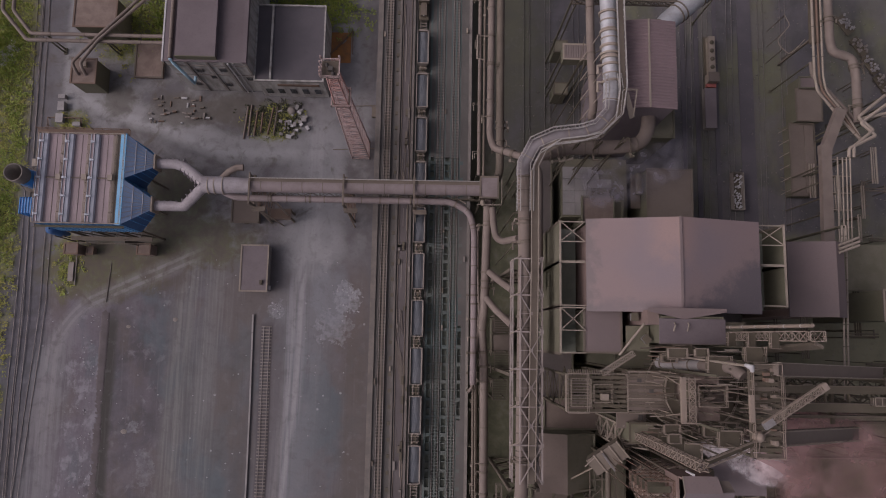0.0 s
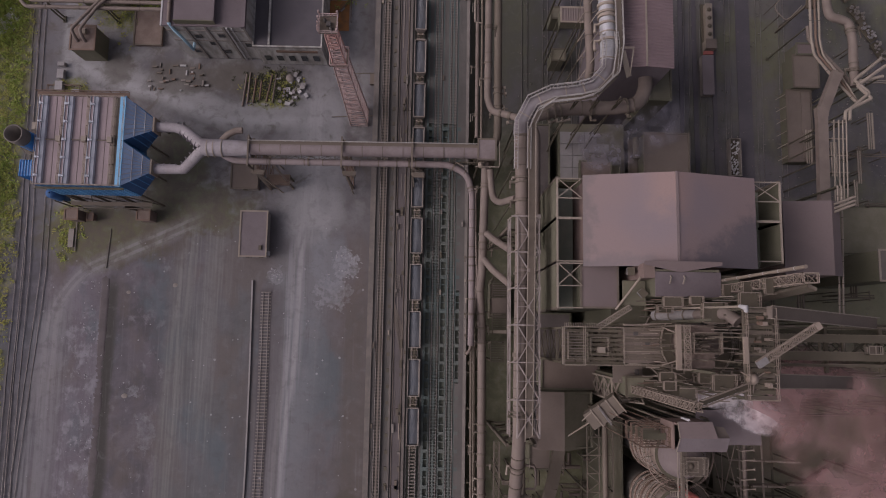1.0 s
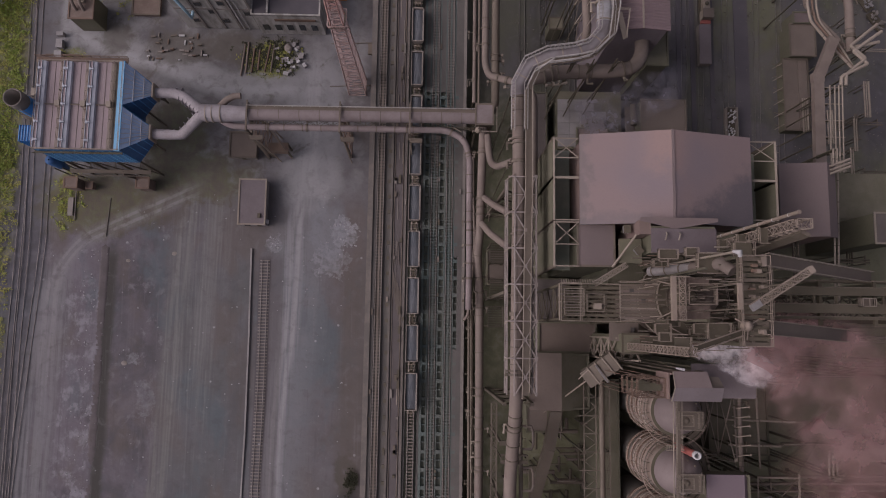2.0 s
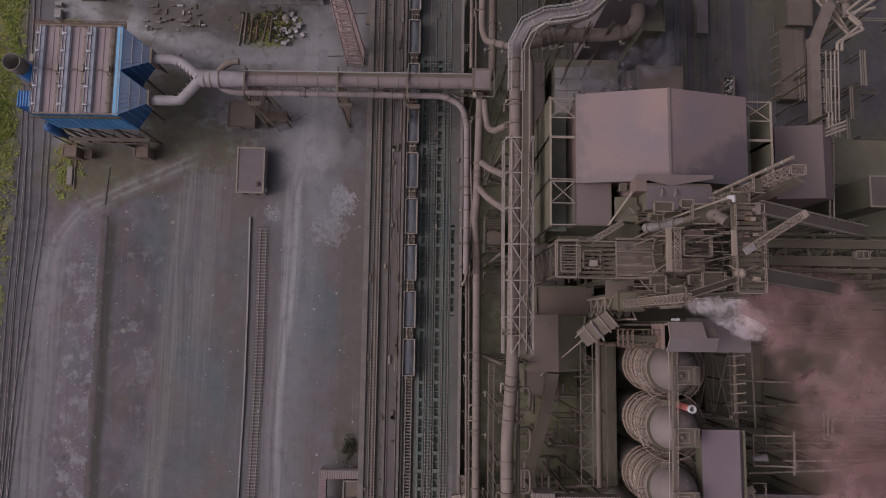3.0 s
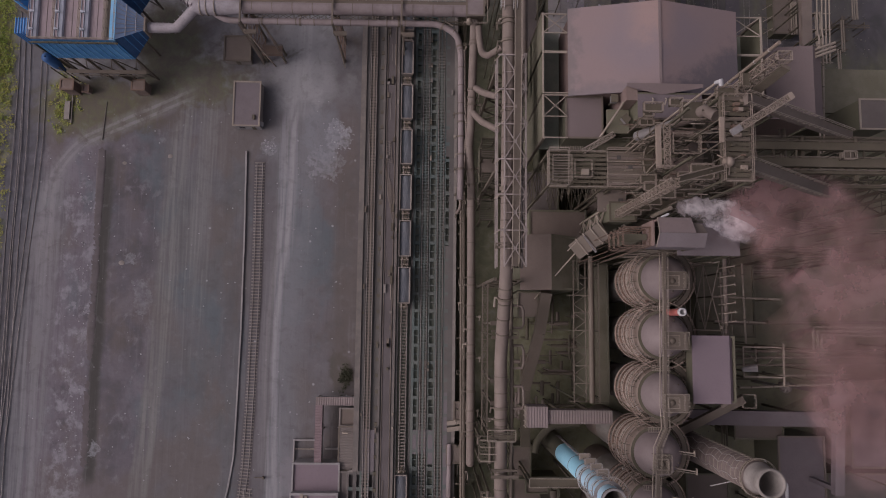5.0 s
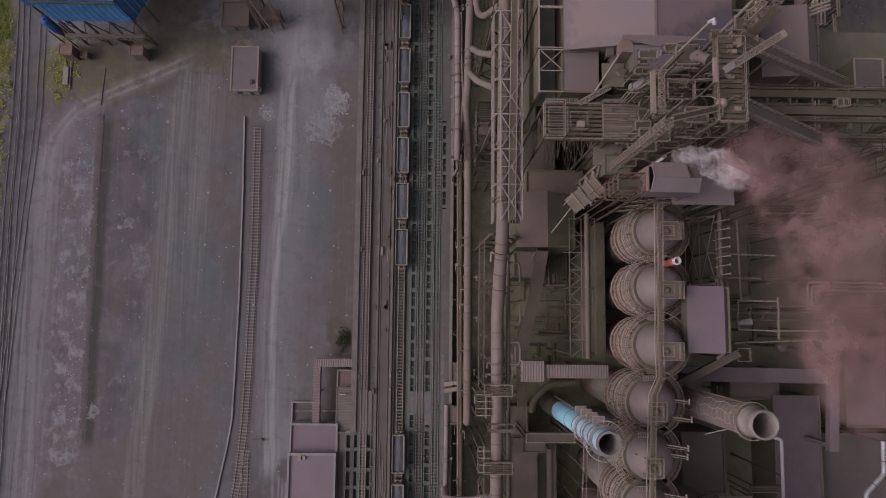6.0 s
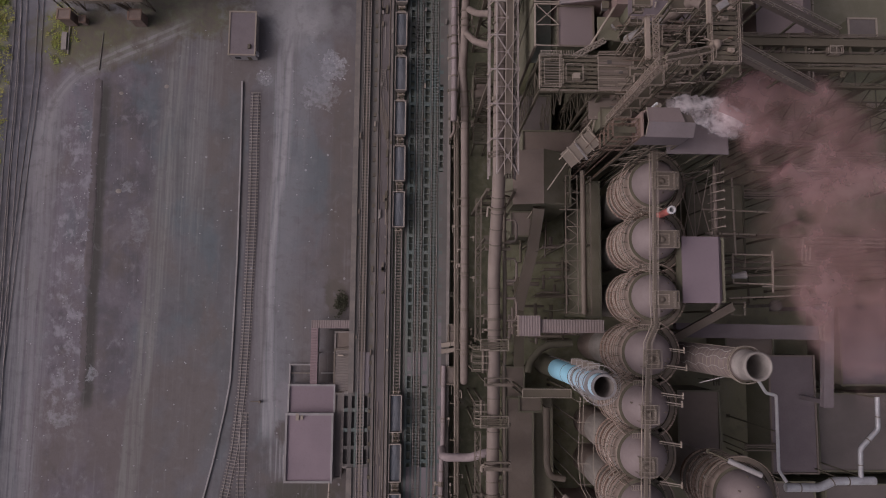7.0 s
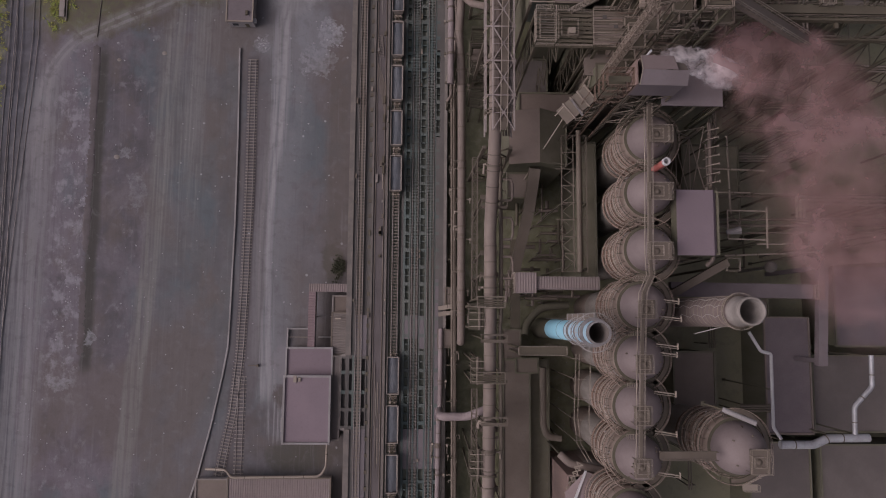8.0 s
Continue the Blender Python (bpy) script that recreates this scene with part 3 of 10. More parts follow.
    col = n.mix(n.mul(n.mul(ruts(road, None, 1.9, 0.3, 0.7), on_road), n.mul(n.step(along, 0.3, 0.6, 0.25, 0.85), n.step(fibre, 0.3, 0.6, 0.4, 1.0))), col, (0.275, 0.258, 0.256))
    firm = n.step(y, -20, -75, 0.4, 1.0)
    col = n.mix(n.mul(n.mul(band(middle, 1.9, 1.3, ragged(x, 1.2)), n.mul(south_of(22, 8), firm)), n.add(0.3, n.mul(n.step(fibre, 0.36, 0.62), 0.55))), col, (0.172, 0.158, 0.148))
    col = n.mix(n.mul(n.mul(ruts(middle, None, 2.3, 0.2, 0.6), south_of(20)), n.mul(streak, 0.45)), col, (0.205, 0.188, 0.178))
    fan = n.mul(band(n.add(middle, 4.5), 4.5, 5.0), n.mul(south_of(30), n.step(y, -60, -20)))
    col = n.mix(n.mul(fan, n.mul(n.step(lanes, 0.45, 0.68), 0.5)), col, (0.168, 0.154, 0.148))
    col = n.mix(n.mul(n.mul(fan, n.step(fibre, 0.42, 0.66)), 0.5), col, (0.19, 0.176, 0.17))
    west = n.mul(band(left, 3.4, 3.0, ragged(x, 2.5)), south_of(-2))
    col = n.mix(n.mul(west, n.add(0.15, n.mul(n.step(fibre, 0.36, 0.62), 0.6))), col, (0.182, 0.168, 0.17))
    col = n.mix(n.mul(n.mul(ruts(left, None, 2.6, 0.3, 0.8), south_of(-2)), n.mul(streak, 0.5)), col, (0.225, 0.21, 0.212))
    # dusty rubble strip west of the bank
    strip = n.mul(band(-92.0, 3.0, 3.5, ragged(x, 5)), n.mul(south_of(-6), n.step(y, -98, -84)))
    col = n.mix(n.mul(strip, n.mul(n.step(dab, 0.46, 0.64), 0.7)), col, (0.24, 0.22, 0.234))
    # soft shadow along the bank's east foot, painted into the ground
    col = n.mix(n.mul(band(-85.3, 0.6, 1.8, ragged(x, 1.5)), n.mul(south_of(3, 3), n.step(y, -87, -82))), col, (0.062, 0.056, 0.05))
    # the north road, which bends west past the filter house
    bend = n.add(50.5, n.mul(top(n.sub(-58.0, x), 0.0), 0.36))
    yw = n.add(n.sub(y, bend), n.mul(wob, 1.0))
    north = n.mul(band(0.0, 1.5, 4.0, yw), n.mul(n.step(x, -26, -44), n.step(x, -103, -96)))
    west_lane = n.mul(band(-101.5, 1.4, 2.0), n.step(y, 56, 62))
    pools = top(spot(-31.5, 43, 8.0, 16), top(spot(-26.0, 76, 6.0, 15), spot(-33, 24, 9, 10)))
    bright = top(n.mul(top(north, west_lane), n.add(0.35, n.mul(small, 0.8))), n.mul(pools, n.add(0.3, n.mul(n.step(mid, 0.35, 0.65), 0.55))))
    col = n.mix(least(bright, 0.95), col, (0.27, 0.255, 0.252))
    col = n.mix(n.mul(n.mul(north, n.step(yw, 0.6, -1.6)), n.mul(small, 0.9)), col, (0.34, 0.325, 0.32))
    bed = course([(-43.9, 3), (-43.6, -30), (-43.9, -60), (-44.5, -80), (-45.8, -95), (-48.2, -108), (-50.5, -118), (-53, -128)])
    col = n.mix(n.mul(band(bed, 1.5, 0.5), n.mul(n.step(y, 2.5, 1.5), 0.8)), col, (0.098, 0.084, 0.084))
    verge = n.mul(band(n.add(bed, 3.2), 1.2, 1.6, ragged(x, 1.5)), n.step(y, 4, 0))
    col = n.mix(n.mul(verge, 0.5), col, (0.104, 0.085, 0.083))
    # chalk spills, heavy oil and slag stains
    chalk = top(patch_of(-22.6, 9.0, 3.6, 4.4), n.mul(patch_of(-26.0, 1.0, 4.6, 5.0), 0.6))
    chalk = top(chalk, top(n.mul(patch_of(-41.5, 5.5, 2.6, 2.4), 0.55), n.mul(patch_of(-74, -36, 2.6, 5.0), 0.3)))
    chalk = top(chalk, top(n.mul(patch_of(-78, -26, 2.0, 1.6), 0.5), top(n.mul(patch_of(-92, -88, 3.0, 2.0), 0.5), n.mul(patch_of(-84.4, -76, 1.4, 2.8), 0.7))))
    col = n.mix(n.mul(chalk, n.step(n.noise(0.7, 6, 0.7), 0.35, 0.62, 0.15, 0.85)), col, (0.29, 0.28, 0.292))
    col = n.mix(n.mul(spot(-27, 9, 6.0, 9.0, 0.7), 0.5), col, (0.205, 0.203, 0.215))
    scrape = n.mul(spot(-34.5, -97.5, 2.6, 6.0, 0.5), n.step(fibre, 0.4, 0.6))
    col = n.mix(n.mul(scrape, 0.7), col, (0.24, 0.225, 0.228))
    col = n.mix(n.mul(spot(-33.2, -82.0, 2.6, 5.5, 0.9), 0.55), col, (0.20, 0.18, 0.188))
    col = n.mix(n.mul(spot(-33.4, -91.0, 2.3, 3.0, 1.0), 0.75), col, (0.085, 0.068, 0.06))
    stains = top(top(spot(-27, -83, 3.0, 4.5, 0.9), spot(-20.5, -55, 3.0, 5.0, 0.8)), spot(-27, -106.5, 10.0, 4.2, 0.6))
    col = n.mix(n.mul(stains, 0.7), col, (0.072, 0.066, 0.052))
    brown = top(n.mul(band(-18.5, 2.5, 4.0), n.step(y, 14, -10)), spot(-82, 16, 20, 8, 0.6))
    col = n.mix(n.mul(brown, 0.6), col, (0.102, 0.082, 0.07))
    # growth at the western edge and on waste patches
    green = top(n.mul(n.step(x, -111.5, -114.0), n.step(y, 6, 22)), n.mul(n.step(x, -111, -114), n.step(mid, 0.5, 0.6)))
    green = top(green, top(spot(-98.5, 17.5, 4.5, 9.0, 0.9), spot(-45, 58, 7.5, 5.5, 0.8)))
    green = top(green, top(top(spot(-84, 84, 12, 10, 0.7), spot(-101, 57, 5, 3, 0.5)), 0.0))
    col = n.mix(n.mul(green, n.step(fine, 0.3, 0.62)), col, n.mix(n.step(small, 0.4, 0.6), (0.15, 0.16, 0.045), (0.205, 0.19, 0.08)))
    # moss patches; the spot at (-70, 36) paints the shadow under the flue
    moss_and_shade = top(top(spot(-90, 16, 18, 9, 0.8), spot(-64, 24, 16, 8, 0.9)), spot(-70, 36, 10, 10, 0.6))
    col = n.mix(n.mul(moss_and_shade, 0.75), col, n.mix(n.step(small, 0.42, 0.6), (0.108, 0.09, 0.063), (0.112, 0.108, 0.056)))
    patch = n.mul(n.step(n.noise(0.11, 5, 0.6, distort=1.5), 0.55, 0.68), n.mul(n.step(y, 18, 34), n.step(x, -15, -20)))
    dumps = top(top(spot(-71, 60.5, 9, 5, 0.6), spot(-88, 63, 5, 6, 0.8)), spot(-56, 61, 10, 5, 0.7))
    col = n.mix(n.mul(top(patch, dumps), 0.7), col, (0.105, 0.09, 0.074))
    # the loop from the filter house to the western lane
    slope = n.mul(n.sub(n.sub(y, 4.4), n.mul(n.add(x, 97.0), 0.47)), 0.905)
    outer, inner = top(n.add(slope, 11.0), 0.0), top(n.sub(-89.7, x), 0.0)
    rad = n.add(n.sub(n.math("SQRT", n.add(n.mul(outer, outer), n.mul(inner, inner))), 11.0), n.mul(wob, 0.25))
    arc = n.mul(n.step(x, -60, -68), n.step(y, -40, -10))
    loop = n.mul(top(n.mul(ruts(0.0, rad, 2.0, 0.25, 0.6), 0.9), n.mul(band(0.0, 1.5, 2.0, rad), 0.45)), arc)
    col = n.mix(n.mul(loop, n.step(small, 0.32, 0.62, 0.35, 0.9)), col, (0.225, 0.207, 0.204))
    # oily ground among the furnaces, with shade and fill put into its colour
    east = n.step(x, 8, 14)
    col = n.mix(n.mul(east, 0.9), col, n.mix(n.step(mid, 0.4, 0.65), (0.175, 0.168, 0.095), (0.22, 0.205, 0.13)))
    oily = n.mul(n.mul(n.step(x, 10, 13), n.step(x, 47, 42)), n.step(y, 36, 44))
    col = n.mix(n.mul(oily, n.step(mid, 0.35, 0.6, 0.7, 0.95)), col, (0.062, 0.06, 0.044))
    tracks = n.mul(n.step(x, 12, 15), n.step(y, 27, 31))
    col = n.mix(n.mul(tracks, n.step(n.noise(0.05, 5, 0.6, (1, 0.35, 1)), 0.4, 0.6, 0.25, 0.95)), col, n.mix(n.step(mid, 0.42, 0.6), (0.068, 0.062, 0.065), (0.10, 0.09, 0.096)))
    # between pipes and gas main: deep shade painted as dark olive
    gap = n.mul(n.mul(n.step(x, 9, 12), n.step(x, 30, 25)), n.step(y, 60, 40))
    col = n.mix(n.mul(gap, 0.9), col, n.mix(n.step(small, 0.4, 0.6), (0.085, 0.084, 0.052), (0.115, 0.107, 0.072)))
    # paler tone that lightens the shade between the tall plant
    apron = n.mul(n.step(x, 26, 30), n.mul(n.step(y, 22, 14), n.step(y, -125, -112)))
    col = n.mix(n.mul(apron, n.step(mid, 0.3, 0.62, 0.5, 0.9)), col, n.mix(n.step(x, 40, 66), (0.16, 0.152, 0.088), (0.21, 0.19, 0.13)))
    # canyon west of the stoves: colour raised against its deep shade
    sunk = n.mul(n.mul(n.step(x, 22, 24), n.step(x, 45, 42)), n.step(y, -24, -32))
    col = n.mix(n.mul(sunk, 0.92), col, n.mix(n.step(small, 0.4, 0.62), (0.15, 0.143, 0.085), (0.195, 0.18, 0.118)))
    dusty = n.mul(n.mul(n.step(x, 48, 54), n.step(y, 24, 30)), n.step(mid, 0.34, 0.58))
    col = n.mix(n.mul(dusty, 0.6), col, (0.105, 0.093, 0.098))
    col = n.mix(n.mul(n.mul(yard, n.step(fibre, 0.56, 0.74)), 0.3), col, (0.185, 0.17, 0.173))
    col = n.mix(n.mul(n.mul(yard, n.step(fibre, 0.44, 0.26)), 0.25), col, (0.08, 0.07, 0.068))
    # grain, and a few pale crumbs
    col = n.mix(n.mul(n.step(small, 0.48, 0.34), 0.22), col, (0.08, 0.069, 0.066))
    col = n.mix(n.mul(n.step(small, 0.54, 0.72), 0.22), col, (0.195, 0.182, 0.186))
    col = n.mix(n.mul(n.step(fine, 0.52, 0.76), 0.25), col, (0.08, 0.07, 0.066))
    crumbs = n.mul(n.step(n.voronoi(0.22), 0.10, 0.05), n.step(n.noise(0.13, 3, 0.6), 0.52, 0.62))
    col = n.mix(n.mul(n.mul(yard, crumbs), 0.75), col, (0.34, 0.325, 0.33))
    return n.done(col, 0.92, n.add(n.mul(fine, 0.5), n.add(n.mul(small, 0.6), n.mul(along, 0.5))), 0.35, 0.25, 0.0, 0.15)


def build_ground():
    s = Shape()
    xs = [-2500, -800, -400, -200] + [-160 + 4 * i for i in range(90)] + [260, 400, 800, 2500]
    ys = [-2500, -800, -400, -240] + [-200 + 4 * i for i in range(90)] + [220, 400, 800, 2500]
    s.grid([[(x, y, -0.12 + 0.2 * fuzz(x, y, 0.06) + 0.12 * fuzz(x, y, 0.2) - (0.25 if -15 < x < 10 else 0)) for x in xs] for y in ys])
    solo("ground", s, ground_material(), "bare dusty grey-brown works yard with pale lorry tracks", "ground", (0, 0, 0), kind="structure")


build_ground()

# ---- ore trestle: beams, cover slabs and rails ----
DECK = 6.5
trestle = thing("ore_trestle", "raised concrete ore trestle with open hopper bays between its tracks", "trestle", (-3, 0, 0), kind="structure")
SOUTH, NORTH = -135.0, 112.0
BAY_S, BAY_N = -98.5, -79.8  # western hopper bays
for xa, xb, ya, yb in ((-15.8, -15.0, SOUTH, BAY_S), (-15.8, -15.0, BAY_N, NORTH), (-17.3, -16.8, BAY_S, BAY_N), (9.2, 10.0, SOUTH, NORTH)):
    part("retaining_wall", Shape().box(xa, xb, ya, yb, -0.3, DECK - 0.01), CONCRETE, trestle)
part("bay_end", Shape().box(-16.8, -15.8, BAY_S - 0.3, BAY_S + 0.3, 0, DECK).box(-16.8, -15.8, BAY_N - 0.3, BAY_N + 0.3, 0, DECK), CONCRETE, trestle)
part("bay_floor", Shape().box(-16.8, -9.9, BAY_S + 0.3, BAY_N - 0.3, 5.0, 5.34), SOOT, trestle, "sooty hopper floor")
for xa, xb, m in ((-15.75, -14.8, TRESTLE_GREY), (-14.05, -13.5, GREENISH), (-12.1, -11.8, GREENISH), (-10.75, -10.45, TRESTLE_GREY)):
    part("long_beam", Shape().box(xa, xb, BAY_S, BAY_N, DECK - 1.3, DECK - 0.02), m, trestle)
for y, m in ((-80.2, TRESTLE_GREY), (-84.2, GREENISH), (-89.2, GREENISH), (-93.6, TRESTLE_GREY), (-98.1, TRESTLE_GREY)):
    part("bay_beam", Shape().box(-16.8, -10.45, y - 0.45, y + 0.45, DECK - 1.0, DECK - 0.04), m, trestle)
part("hopper_floor", Shape().box(-15.0, 9.2, SOUTH, NORTH, 3.9, 5.3), PIT, trestle)
for ya, yb in ((SOUTH, BAY_S), (BAY_N, NORTH)):
    part("kerb", Shape().box(-15.85, -14.45, ya, yb, DECK, DECK + 0.45), CONCRETE_DARK, trestle)
    part("long_beam", Shape().box(-14.45, -13.55, ya, yb, DECK - 1.3, DECK), TRESTLE_GREY, trestle)
for xa, xb, top, m in ((-10.45, -9.95, DECK - 0.3, TRESTLE_GREY), (-9.95, -9.3, DECK + 0.15, CONCRETE_DARK), (-6.25, -5.6, DECK + 0.2, CONCRETE_DARK), (-1.35, -0.75, DECK, GREENISH),
                       (0.2, 0.6, DECK, GREENISH), (2.85, 3.15, DECK, GREENISH), (4.35, 4.75, DECK, GREENISH), (6.75, 7.1, DECK, GREENISH), (8.0, 9.2, DECK, TRESTLE_GREY)):
    part("long_beam", Shape().box(xa, xb, SOUTH, NORTH, DECK - 1.3, top), m, trestle)
part("walkway_slab", Shape().box(-9.0, -6.25, SOUTH, NORTH, DECK - 0.4, DECK - 0.02), SLAB_MAUVE, trestle)
part("girder_under_track", Shape().box(-5.4, -4.95, SOUTH, NORTH, DECK - 1.4, DECK - 0.3).box(-1.9, -1.35, SOUTH, NORTH, DECK - 1.4, DECK - 0.3), TRESTLE_GREY, trestle)
# raised floor added under the western track, so its gaps look less dark
for ya, yb in ((SOUTH, BAY_S), (BAY_N, NORTH)):
    part("track_bed", Shape().box(-13.54, -6.26, ya, yb, 5.3, 5.95), TRESTLE_GREY, trestle)
SPANS = {  # strips across the deck and the stretches where they lie open
    (-13.55, -10.45): [(SOUTH, -98.5), (-80, -69.5)],
    (-5.4, -1.35): [(-200, -201)],
    (-0.75, 0.2): [(47, NORTH), (-75.5, -69.5), (-108.3, -98.4)],
    (0.6, 2.85): [(47, NORTH), (-75.5, -69.5), (-108.3, -98.4)],
    (3.15, 4.35): [(47, NORTH), (-78, -69.5), (-108.3, -98.4)],
    (4.75, 6.75): [(47, NORTH), (-108.3, -98.4)],
    (7.1, 8.0): [(2.0, NORTH), (-60, -22), (-108.3, -60.004)],
}
for (xa, xb), closed in SPANS.items():
    for a, b in closed:
        if b > a:
            part("cover_slab", Shape().box(xa, xb, a, b, DECK - 0.45, DECK - 0.03), SLAB_PALE if b < -60 else TRESTLE_GREY, trestle)
cross = mesh_of("cross_beam", Shape().box(-0.5, 0.5, -0.45, 0.45, -0.9, -0.02), GREENISH)
for xa, xb in ((-0.75, 0.2), (3.15, 4.35), (7.1, 8.0)):
    y = 45.5
    while y > SOUTH + 2:
        piece("cross_beam", cross, trestle, ((xa + xb) / 2, y, DECK), 0, (xb - xa, 1 + 0.3 * fuzz(xa, y, 1), 1))
        piece("cross_beam", cross, trestle, ((xa + xb) / 2, y - 2.2 + 0.4 * fuzz(y, xa, 1), DECK - 0.25), 0, (xb - xa, 0.32, 0.7))
        y -= 4.45 if y > -93 or y < -108 else 14.6
TRACKS = (-12.55, -3.4, 1.7, 5.75)
sleeper = mesh_of("sleeper", Shape().box(-0.98, 0.98, -0.17, 0.17, -0.16, 0.06), TIMBER)
stained = mesh_of("sleeper", Shape().box(-0.98, 0.98, -0.17, 0.17, -0.16, 0.06), GREENISH)
stuff = Shape()
for tx in TRACKS:
    if tx != -3.4:
        part("middle_plank", Shape().box(tx - 0.22, tx + 0.22, SOUTH, NORTH, DECK - 0.02, DECK + 0.1), GREENISH if tx > 0 else TIMBER, trestle)
    for rx in (tx - 0.76, tx + 0.76):
        part("rail_girder", Shape().box(rx - 0.17, rx + 0.17, SOUTH, NORTH, DECK - 0.9, DECK - 0.17), STEEL_DARK, trestle)
        part("rail", Shape().box(rx - 0.075, rx + 0.075, SOUTH, NORTH, DECK + 0.06, DECK + 0.24), RAIL, trestle)
    y, k = NORTH - 1, 0
    while y > SOUTH + 1:
        if -52 < y < 26 and tx != -3.4:
            piece("sleeper", stained if tx > 0 else sleeper, trestle, (tx, y + 0.05 * fuzz(tx, y, 3), DECK))
        else:
            stuff.box(tx - 0.98, tx + 0.98, y - 0.17, y + 0.17, DECK - 0.16, DECK + 0.06)
        y -= 0.82
tagged(part("far_sleepers", stuff, TIMBER, trestle, "rows of grey timber sleepers"), kind="stuff")
# brackets beside the western track, and cable boxes along the walkway
bracket = mesh_of("bracket", Shape().box(-0.35, 0.35, -0.45, 0.45, 0, 0.5), STEEL_DARK)
for i in range(60):
    y = 100 - 4.1 * i
    if y > SOUTH + 3:
        piece("bracket", bracket, trestle, (-10.2, y, DECK - 0.28))
random.seed(4)
for i in range(26):
    y, x = random.uniform(-60, 70), random.choice((-6.9, -8.6, -7.5))
    solo("cable_box", Shape().box(x - 0.3, x + 0.3, y, y + random.uniform(0.6, 2.4), DECK - 0.02, DECK + 0.6), random.choice((STEEL_MID, STEEL_DARK, CONCRETE)), "small dusty steel box on the trestle walkway", "box", group="boxes on the trestle")
part("conduit", Shape().tube([(-6.6, SOUTH, DECK + 0.12), (-6.6, NORTH, DECK + 0.12)], 0.1, 6).tube([(-8.8, SOUTH, DECK + 0.1), (-8.8, NORTH, DECK + 0.1)], 0.08, 6), STEEL_MID, trestle)
random.seed(70)
for i in range(34):
    x, y, L = random.uniform(-8.9, -6.5), random.uniform(-125, 100), random.uniform(3, 16)
    part("cable_tray", Shape().box(x, x + random.uniform(0.08, 0.22), y, y + L, DECK - 0.02, DECK + random.uniform(0.06, 0.2)), random.choice((STEEL_MID, STEEL_PALE, CONCRETE, TIMBER)), trestle)
for i in range(28):
    x, y = random.choice((-14.0, -10.2, -5.9, 3.0, 8.6)), random.uniform(-120, 100)
    part("junction_post", Shape().box(x - 0.22, x + 0.22, y, y + random.uniform(0.5, 1.6), DECK - 0.02, DECK + random.uniform(0.4, 1.0)), random.choice((STEEL_MID, STEEL_PALE, STEEL_DARK, CONCRETE)), trestle)
# timber trellis and planks lying on the walkway
trellis = Shape()
for i in range(9):
    trellis.beam((-8.9 + 0.05 * i, 6 - 0.7 * i, 6.62), (-7.6 + 0.05 * i, 5.6 - 0.7 * i, 6.62), 0.12)
trellis.beam((-8.9, 6, 6.7), (-8.5, 0, 6.7), 0.14).beam((-7.7, 5.8, 6.7), (-7.2, -0.2, 6.7), 0.14)
solo("timber_trellis", trellis, TIMBER, "loose timber trellis lying on the trestle walkway", "timber")
for i in range(7):
    s = Shape().beam((-8.6 + 0.35 * i, -2 - i, 6.6), (-8.3 + 0.3 * i, -9 - 1.5 * i, 6.6), 0.2, 0.12)
    solo("plank", s, TIMBER, "grey plank lying along the trestle walkway", "plank", group="planks on the walkway")


